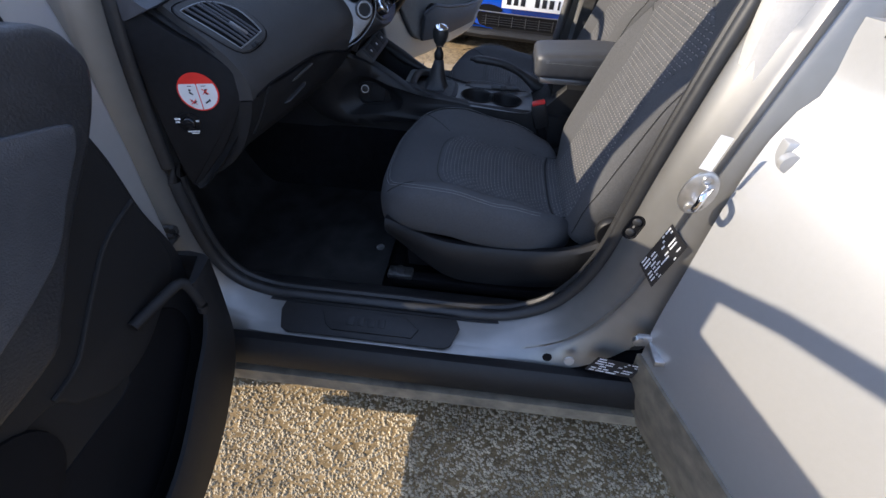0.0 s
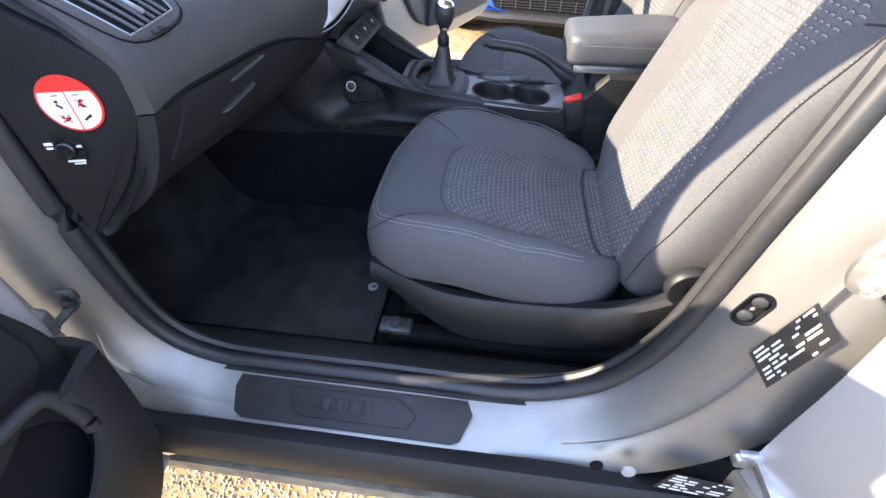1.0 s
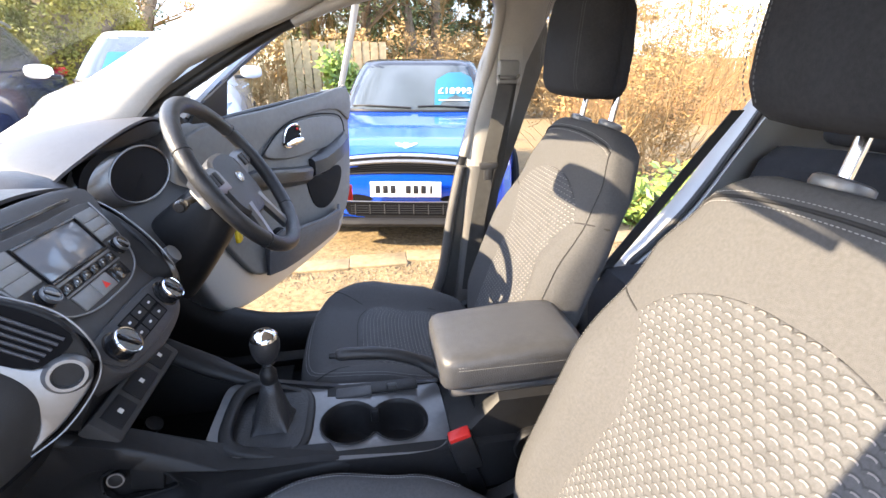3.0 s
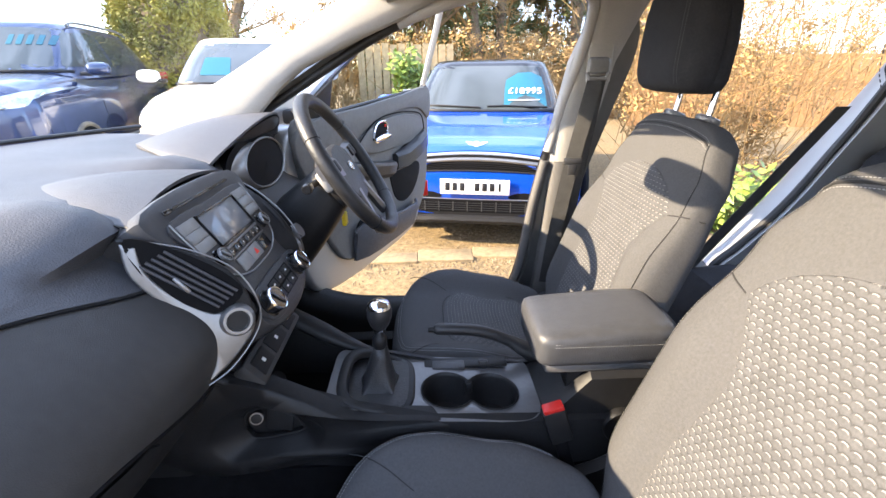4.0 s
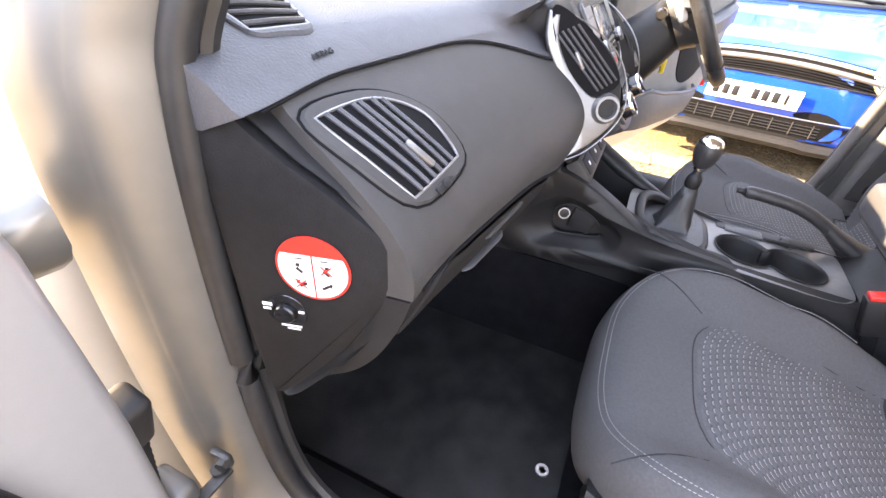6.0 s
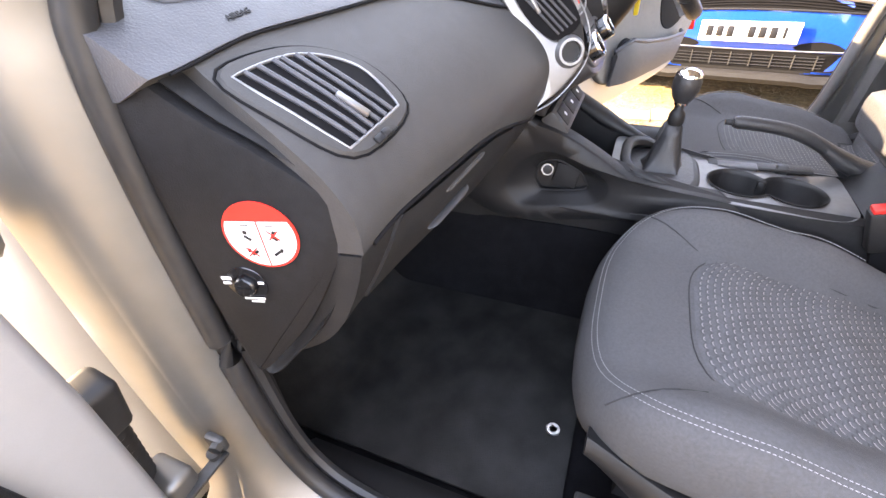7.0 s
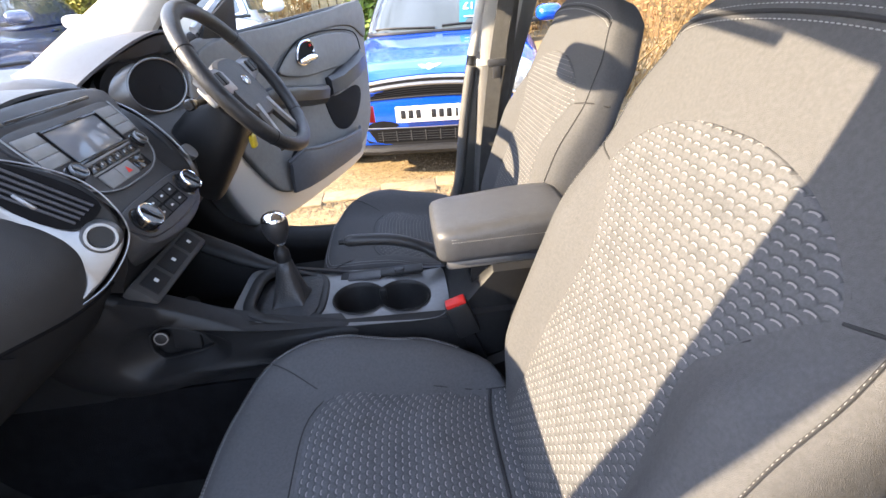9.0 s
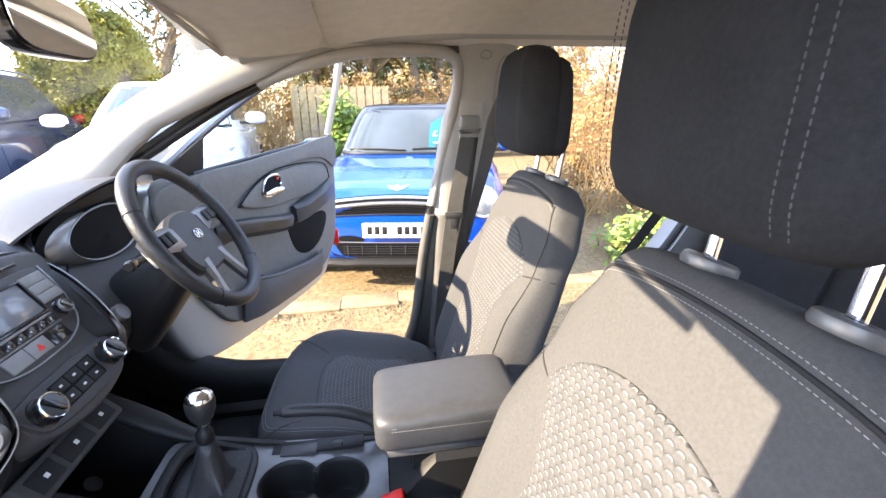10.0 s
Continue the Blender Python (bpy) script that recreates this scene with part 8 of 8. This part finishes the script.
# the white car beside it, and a row of others
WAGON = [(0.0, 0.55, 0.30, 0.76), (0.04, 0.68, 0.26, 0.84), (0.1, 0.77, 0.24, 0.90), (0.22, 0.83, 0.22, 0.94), (0.5, 0.87, 0.2, 1.01), (1.05, 0.88, 0.2, 1.08), (2.2, 0.885, 0.2, 1.10), (3.5, 0.88, 0.22, 1.13), (3.95, 0.85, 0.28, 1.1), (4.15, 0.72, 0.38, 0.95)]
TALL = [(0.0, 0.58, 0.34, 0.93), (0.04, 0.72, 0.30, 1.02), (0.1, 0.80, 0.28, 1.08), (0.22, 0.87, 0.26, 1.11), (0.5, 0.90, 0.24, 1.15), (1.05, 0.91, 0.24, 1.20), (2.2, 0.915, 0.24, 1.22), (3.6, 0.91, 0.26, 1.26), (4.1, 0.88, 0.34, 1.2), (4.3, 0.74, 0.45, 1.0)]
wc, wput, wbody, wcab = car("white_car", Matrix.Translation((-1.48, 4.38, 0.16)) @ Euler((0, 0, radians(100))).to_matrix().to_4x4(), WAGON, (0.90, 3.95, 0.79, 0.74, 1.05, 1.11), (1.68, 3.55, 0.62, 0.60, 1.535, 1.52), WHITE_CAR, WHITE_CAR, "white hatchback parked beside the blue one", (0.8, 3.35),
    {"front": quad((-0.70, 1.075), (0.70, 1.075), (0.57, 1.51), (-0.57, 1.51), 0.08), "side": [quad((1.30, 1.12), (2.3, 1.13), (2.3, 1.48), (1.80, 1.48)), quad((2.40, 1.13), (3.5, 1.17), (3.3, 1.47), (2.40, 1.48))]}, 1.15, WHITE_CAR)
wput("cowl", drape_bar(wcab, "x", band(-0.70, 0.70, lambda y: 1.065), 0.018, 0.004), BLACK)
wput("price_card", drape(wcab, "x", quad((0.10, 1.15), (0.42, 1.15), (0.40, 1.34), (0.12, 1.34), 0.1), 0.008, 4, 1), TEAL, None, "faded teal card")
for sy in (-1, 1):
    wput("headlamp", drape(wbody, "x", quad((sy * 0.48, 0.74), (sy * 0.70, 0.76), (sy * 0.80, 0.88), (sy * 0.56, 0.83), 0.15), 0.006), LAMPGLASS)

TALL_WIN = {"front": quad((-0.72, 1.21), (0.72, 1.21), (0.58, 1.64), (-0.58, 1.64), 0.08), "side": [quad((1.20, 1.24), (2.15, 1.26), (2.15, 1.62), (1.62, 1.60)), quad((2.24, 1.26), (3.05, 1.29), (2.98, 1.61), (2.24, 1.62)), quad((3.12, 1.30), (3.62, 1.36), (3.30, 1.58), (3.06, 1.60))]}


def tall_car(name, at, turn, paint, label):
    root, put, bt, ct = car(name, Matrix.Translation((*at, 0.17)) @ Euler((0, 0, radians(turn))).to_matrix().to_4x4(), TALL, (0.92, 4.12, 0.82, 0.76, 1.17, 1.24), (1.58, 3.6, 0.63, 0.60, 1.675, 1.64), paint, paint, label, (0.85, 3.4), TALL_WIN, 1.22, paint, CLADDING)
    put("cowl", drape_bar(ct, "x", band(-0.74, 0.74, lambda y: 1.195), 0.018, 0.004), BLACK)
    g = put("grille", drape(bt, "x", quad((-0.42, 0.66), (0.42, 0.66), (0.55, 0.93), (-0.55, 0.93), 0.1), 0.006), BLACK_DEEP, None, "black mesh grille")
    put("chrome_bar", drape_bar(bt, "x", band(-0.56, 0.56, lambda y: 0.935), 0.012, 0.010), CHROME, g)
    put("chrome_wing", drape_bar(bt, "x", band(-0.50, 0.50, lambda y: 0.80 + 0.10 * abs(y)), 0.012, 0.012), CHROME, g)
    put("badge_ring", tube([drop(bt, "x", 0.075 * math.cos(a), 0.81 + 0.075 * math.sin(a), 0.016) for a in [6.28319 * k / 24 for k in range(24)]], 0.010, 6, closed=True), CHROME, g)
    for sy in (-1, 1):
        hl = put("headlamp", drape(bt, "x", quad((sy * 0.52, 0.88), (sy * 0.80, 0.90), (sy * 0.86, 1.05), (sy * 0.60, 0.97), 0.12), 0.008), LAMPGLASS, None, "wide headlamp")
        put("lamp_line", drape_bar(bt, "x", [(sy * 0.53, 0.89), (sy * 0.66, 0.895), (sy * 0.79, 0.91), (sy * 0.83, 1.0)], 0.008, 0.012), CHROME, hl)
        put("tail_lamp", box((4.12, sy * 0.80, 1.13), (0.26, 0.16, 0.14), 0.05), RED)
        put("roof_rail", tube(smooth_path([(1.75, sy * 0.60, 1.68), (2.0, sy * 0.60, 1.725), (3.1, sy * 0.58, 1.72), (3.5, sy * 0.56, 1.67)], 5), 0.016, 6), GREY_BTN, None, "grey roof rail")
        put("sill_cladding", drape_bar(bt, "y" if sy > 0 else "-y", [(x, 0.42) for x in (1.2, 1.8, 2.4, 3.0)], 0.05, 0.0, 8), CLADDING)
    return root, put, bt, ct


tc, tput, tbody, tcab = tall_car("dark_blue_car", (-3.86, 3.92), 102, NAVY, "dark blue tall hatchback with roof rails parked in the row")
for _k in range(5):
    tput("price_bar", drape(tcab, "x", quad((-0.20 - 0.085 * _k, 1.46), (-0.25 - 0.085 * _k, 1.46), (-0.245 - 0.085 * _k, 1.56), (-0.20 - 0.085 * _k, 1.56), 0.1), 0.008, 3, 1), TEAL)
rc, rput, rbody, rcab = tall_car("red_car", (-6.75, 3.9), 102, RED_CAR, "red tall hatchback parked in the row")
vc, vput, vbody, vcab = car("white_car", Matrix.Translation((-5.9, 1.1, 0.0)) @ Euler((0, 0, radians(100))).to_matrix().to_4x4(), WAGON, (0.90, 3.95, 0.79, 0.74, 1.05, 1.11), (1.68, 3.55, 0.62, 0.60, 1.535, 1.52), WHITE_CAR, WHITE_CAR, "white car at the end of the row", (0.8, 3.35),
    {"front": quad((-0.70, 1.075), (0.70, 1.075), (0.57, 1.51), (-0.57, 1.51), 0.08), "side": [quad((1.30, 1.12), (2.3, 1.13), (2.3, 1.48), (1.80, 1.48)), quad((2.40, 1.13), (3.5, 1.17), (3.3, 1.47), (2.40, 1.48))]}, 1.15, WHITE_CAR)
# ---- hedges, fences and trees ----
def leaves(rng, spots, size, n, spread):
    """Many small tilted leaves about the given spots, as vertex and face lists."""
    vs, fs = [], []
    for c, r in spots:
        for _ in range(n):
            d = Vector((rng.gauss(0, 1), rng.gauss(0, 1), rng.gauss(0, 1)))
            p = Vector(c) + d.normalized() * r * (rng.random() ** 0.45) * spread
            a = Vector((rng.gauss(0, 1), rng.gauss(0, 1), rng.gauss(0, 1))).normalized()
            b = a.orthogonal().normalized()
            s = size * rng.uniform(0.6, 1.4)
            i = len(vs)
            vs += [p - a * s, p + b * s * 0.45, p + a * s, p - b * s * 0.45]
            fs.append((i, i + 1, i + 2, i + 3))
    return vs, fs


def leaf_mesh(name, rng, spots, size, n, material, spread=1.0):
    vs, fs = leaves(rng, spots, size, n, spread)
    me = bpy.data.meshes.new(name)
    me.from_pydata([tuple(v) for v in vs], [], fs)
    me.materials.append(material)
    return me


def twig_mesh(name, rng, rows, material):
    """Rows of (foot, tip, radius): thin three-sided stems, each kinked."""
    vs, fs = [], []
    for foot, tip, rad in rows:
        foot, tip = Vector(foot), Vector(tip)
        mid = foot.lerp(tip, rng.uniform(0.4, 0.6)) + Vector((rng.gauss(0, 1), rng.gauss(0, 1), rng.gauss(0, 0.5))) * (tip - foot).length * 0.06
        f = frame_of(tip - foot, (0.3, 0.9, 0.1))
        i = len(vs)
        for p, r in ((foot, rad), (mid, rad * 0.75), (tip, rad * 0.3)):
            vs += [p + f @ Vector((r * math.cos(a), r * math.sin(a), 0)) for a in (0.0, 2.094, 4.189)]
        for k in range(2):
            for j in range(3):
                fs.append((i + 3 * k + j, i + 3 * k + (j + 1) % 3, i + 3 * k + 3 + (j + 1) % 3, i + 3 * k + 3 + j))
    me = bpy.data.meshes.new(name)
    me.from_pydata([tuple(v) for v in vs], [], fs)
    me.materials.append(material)
    return me


def child(name, me, root, label=""):
    ob = new(name, me)
    ob.parent = root
    ob.data.transform(Matrix.Translation(-root.location))
    return tagged(ob, label) if label else ob


def hedge(name, a, b, depth, height, material, label, seed, leaf=0.035, per=160, kind="stuff"):
    """A clipped or ragged hedge between two feet."""
    rng = random.Random(seed)
    a, b = Vector((*a, 0)), Vector((*b, 0))
    root = thing(name, a.lerp(b, 0.5)[:], label, "hedge", kind=kind)
    way = (b - a)
    side = Vector((-way.y, way.x, 0)).normalized()
    spots, stems = [], []
    n = int(way.length * height * depth * 9) + 20
    for _ in range(n):
        t = rng.random()
        z = rng.random() ** 0.8 * height
        p = a + way * t + side * rng.uniform(-0.5, 0.5) * depth + Vector((0, 0, z))
        spots.append((p, rng.uniform(0.14, 0.34)))
    for _ in range(n * 3):
        foot = a + way * rng.random() + side * rng.uniform(-0.4, 0.4) * depth + Vector((0, 0, rng.random() * height * 0.5))
        tip = foot + Vector((rng.gauss(0, 0.25), rng.gauss(0, 0.25), rng.uniform(0.4, 1.0) * height * 0.6))
        stems.append((foot, tip, rng.uniform(0.004, 0.012)))
    child("leaf_mass", leaf_mesh("leaf_mass", rng, spots, leaf, per, material), root)
    child("stem_mass", twig_mesh("stem_mass", rng, stems, TWIG), root)
    return root


def thicket(name, at, radius, height, label, seed, count=900):
    """A bare twiggy shrub of arching pale stems."""
    rng = random.Random(seed)
    root = thing(name, (*at, 0), label, "shrub", kind="stuff")
    rows = []
    for _ in range(count):
        a, r = rng.uniform(0, 6.28), rng.random() ** 0.5 * radius
        foot = Vector((at[0] + r * math.cos(a), at[1] + r * math.sin(a), rng.random() * height * 0.55))
        out = Vector((math.cos(a) * rng.uniform(0.0, 0.7) + rng.gauss(0, 0.25), math.sin(a) * rng.uniform(0, 0.7) + rng.gauss(0, 0.25), 1.0)).normalized()
        rows.append((foot, foot + out * rng.uniform(0.5, 1.3) * height * 0.5, rng.uniform(0.003, 0.008)))
        for _ in range(5):
            f2 = foot + out * rng.uniform(0.2, 0.6) * height * 0.5
            rows.append((f2, f2 + Vector((rng.gauss(0, 0.5), rng.gauss(0, 0.5), rng.uniform(0.1, 0.6))) * 0.7, rng.uniform(0.002, 0.005)))
    child("stem_mass", twig_mesh("stem_mass", rng, rows, TWIG), root)
    spots = [(Vector(r[1]), 0.32) for r in rows[::4]]
    child("leaf_mass", leaf_mesh("leaf_mass", rng, spots, 0.024, 34, BEECH), root)
    return root


def tree(name, at, height, material, label, seed, bare=False, ivy=True):
    rng = random.Random(seed)
    root = thing(name, (*at, 0), label, "tree", "trees behind the yard")
    P = [Vector((at[0] + rng.gauss(0, 0.06) * k, at[1] + rng.gauss(0, 0.06) * k, height * 0.85 * k / 6)) for k in range(7)]
    child("trunk", mesh_of("trunk", tube(smooth_path(P, 3), [lerp(0.20, 0.04, k / 18) * height / 8 for k in range(19)], 8), BARK), root)
    rows, spots = [], []
    for k in range(46):
        h = rng.uniform(0.28, 0.98) * height * 0.85
        foot = Vector((at[0], at[1], h))
        a = rng.uniform(0, 6.28)
        tip = foot + Vector((math.cos(a), math.sin(a), rng.uniform(0.35, 1.0))) * rng.uniform(0.12, 0.26) * height
        rows.append((foot, tip, 0.035 * height / 8))
        for _ in range(9):
            t = rng.uniform(0.3, 1.0)
            f2 = foot.lerp(tip, t)
            t2 = f2 + Vector((rng.gauss(0, 1), rng.gauss(0, 1), rng.uniform(0, 1.2))) * 0.07 * height
            rows.append((f2, t2, 0.012 * height / 8))
            if not bare:
                spots.append((t2, 0.06 * height))
    child("branch_crown", twig_mesh("branch_crown", rng, rows, BARK if not bare else TWIG), root)
    if ivy:
        for k in range(70):
            h = rng.uniform(0.0, 0.75) * height
            a = rng.uniform(0, 6.28)
            spots.append((Vector((at[0] + 0.35 * math.cos(a), at[1] + 0.35 * math.sin(a), h)), 0.35))
    if spots:
        child("crown", leaf_mesh("crown", rng, spots, 0.055, 22, material), root)
    return root


def fence(name, a, b, height, label, gap=0.13, wood=None):
    a, b = Vector((*a, 0)), Vector((*b, 0))
    root = thing(name, a[:], label, "fence")
    way = (b - a)
    n = int(way.length / gap)
    turn = Euler((0, 0, math.atan2(way.y, way.x))).to_matrix()
    rng = random.Random(9)
    board = mesh_of("board", box((0, 0, height / 2), (gap * 0.88, 0.022, height), 0.003, seg=1), wood or FENCE)
    for k in range(n + 1):
        ob = new("board", board)
        ob.parent = root
        ob.matrix_local = Matrix.Translation(a + way * (k / n) - Vector(root.location)) @ turn.to_4x4() @ pose(0, 0.006 * (k % 2), 0.03 * rng.random(), 0, 0, 0)
    for z in (0.35, height * 0.8):
        part("fence_rail", box(a.lerp(b, 0.5) + Vector((0, 0, z)) + turn @ Vector((0, 0.035, 0)), (way.length, 0.04, 0.08), 0.006, turn), wood or FENCE, root)
    return root


def conifer(name, at, radius, height, label, seed):
    """A dense clipped bush: leaves over a tall round-topped form."""
    rng = random.Random(seed)
    root = thing(name, (*at, 0), label, "bush", kind="stuff")
    spots = []
    for _ in range(420):
        a, t = rng.uniform(0, 6.28), rng.random()
        z = t * height * 0.93
        r = radius * (1.0 - 0.10 * (1 - t)) * math.sqrt(max(0.05, 1 - max(0.0, (t - 0.66) / 0.36) ** 2)) * rng.uniform(0.80, 1.0)
        spots.append((Vector((at[0] + r * math.cos(a), at[1] + r * math.sin(a), z)), rng.uniform(0.12, 0.26)))
    child("leaf_mass", leaf_mesh("leaf_mass", rng, spots, 0.032, 130, CONIFER), root)
    core = [[(at[0] + r * radius * math.cos(6.28319 * k / 14), at[1] + r * radius * math.sin(6.28319 * k / 14), z * height) for k in range(14)] for r, z in ((0.6, 0.0), (0.75, 0.3), (0.75, 0.65), (0.5, 0.85), (0.1, 0.93))]
    child("inner_branches", mesh_of("inner_branches", loft(core), BARK), root)
    return root


hedge("beech_hedge", (2.85, 4.9), (4.9, 5.75), 0.9, 1.45, BEECH, "dry orange-brown beech hedge in sunlight", 3, 0.030, 130)
thicket("bare_shrub", (4.3, 5.9), 1.3, 4.0, "tall bare pale-stemmed shrub in sunlight", 5, 240)
hedge("beech_hedge", (-2.0, 8.2), (-0.7, 7.9), 0.8, 2.3, BEECH, "dry russet hedge by the fence", 7, 0.030)
hedge("laurel_bush", (0.15, 7.1), (0.45, 7.0), 0.6, 1.5, LAUREL, "bright green laurel bush", 8, 0.06, 90)
hedge("field_hedge", (-16, 13), (16, 18), 1.4, 2.1, BEECH, "long brown hedge far behind the cars", 11, 0.07, 40)
hedge("tree_belt", (-2.0, 17.0), (9.5, 18.5), 1.6, 5.2, IVY, "belt of ivy-green trees behind the yard", 14, 0.10, 34)
hedge("beech_hedge", (-0.5, 12.0), (6.5, 13.2), 0.9, 2.2, BEECH, "dry orange beech hedge behind the blue car", 15, 0.045, 70)
conifer("conifer_bush", (-4.0, 8.9), 0.95, 3.2, "clipped golden-green conifer bush", 12)
hedge("daffodil_plants", (2.9, 3.7), (3.4, 3.5), 0.5, 0.35, LAUREL, "low green spring plants by the gravel", 13, 0.05, 60)
fence("board_fence", (-0.6, 8.0), (0.9, 8.1), 1.75, "pale vertical-board garden fence in sunlight")
fence("board_fence", (5.6, 11.05), (12.6, 9.7), 1.62, "brown vertical-board fence and gate beyond the path", 0.16, GATE)
hedge("beech_hedge", (6.0, 12.2), (14.0, 10.8), 0.9, 3.0, BEECH, "tall dry hedge behind the brown fence", 16, 0.045, 70)
for _i, (_x, _y, _h) in enumerate(((-0.9, 14.0, 8.5), (0.7, 13.5, 8.0), (1.9, 13.9, 9.5), (3.0, 14.8, 8.5), (5.6, 16.0, 9.5), (-4.6, 13.0, 8.0))):
    tree("tree", (_x, _y), _h, IVY, "ivy-clad bare tree in spring sunlight", 20 + _i, bare=_i % 3 != 1)
_rng = random.Random(2)
for _k in range(9):
    _x = -0.3 + 0.42 * _k
    st = thing("kerb_stone", (_x, 3.0 + 0.03 * _k, 0.03), "rough low stone edging the yard", "stone", "kerb stones")
    part("stone", box((_x, 3.0 + 0.03 * _k, 0.022), (0.42, 0.20 * _rng.uniform(0.85, 1.1), 0.045), 0.010, Euler((0, 0, _rng.gauss(0, 0.06))).to_matrix(), 3), STONE, st)

# loose stone chips on the tarmac beside the sill
def chips(name, count, x0, x1, y0, y1, small, big, seed, label, stone):
    rng = random.Random(seed)
    vs, fs = [], []
    form = [(1, 0, 0), (0.3, 0.95, 0), (-0.8, 0.6, 0), (-0.8, -0.6, 0), (0.3, -0.95, 0), (0.1, 0.1, 0.8)]
    for _ in range(count):
        x, y, s, a = lerp(x0, x1, rng.betavariate(1.35, 1.35)), lerp(y0, y1, rng.betavariate(1.35, 1.35)), rng.uniform(small, big), rng.uniform(0, 6.28)
        i = len(vs)
        for px, py, pz in form:
            px, py = px * rng.uniform(0.7, 1.2), py * rng.uniform(0.7, 1.2)
            vs.append((x + s * (px * math.cos(a) - py * math.sin(a)), y + s * (px * math.sin(a) + py * math.cos(a)), ground_z(x, y) - 0.002 + s * pz * rng.uniform(0.7, 1.3)))
        fs += [(i, i + 1, i + 5), (i + 1, i + 2, i + 5), (i + 2, i + 3, i + 5), (i + 3, i + 4, i + 5), (i + 4, i, i + 5)]
    me = bpy.data.meshes.new(name)
    me.from_pydata(vs, [], fs)
    me.materials.append(stone)
    return tagged(new(name, me), label, "gravel", kind="stuff")


SAND = mat("sandy gravel", (0.20, 0.145, 0.08), 0.9, scale=45, vary=0.6, second=(0.33, 0.25, 0.15))
CHIP = mat("stone chips", (0.40, 0.325, 0.215), 0.9, scale=45, vary=0.6, second=(0.52, 0.43, 0.29))
chips("stone_chips", 56000, -0.95, 1.55, -1.3, 0.35, 0.004, 0.0095, 31, "sandy stone chips set in tarmac beside the sill", CHIP)
chips("stone_chips", 20000, -1.0, 3.1, 1.5, 4.4, 0.004, 0.011, 32, "coarse sandy gravel in front of the blue car", SAND)
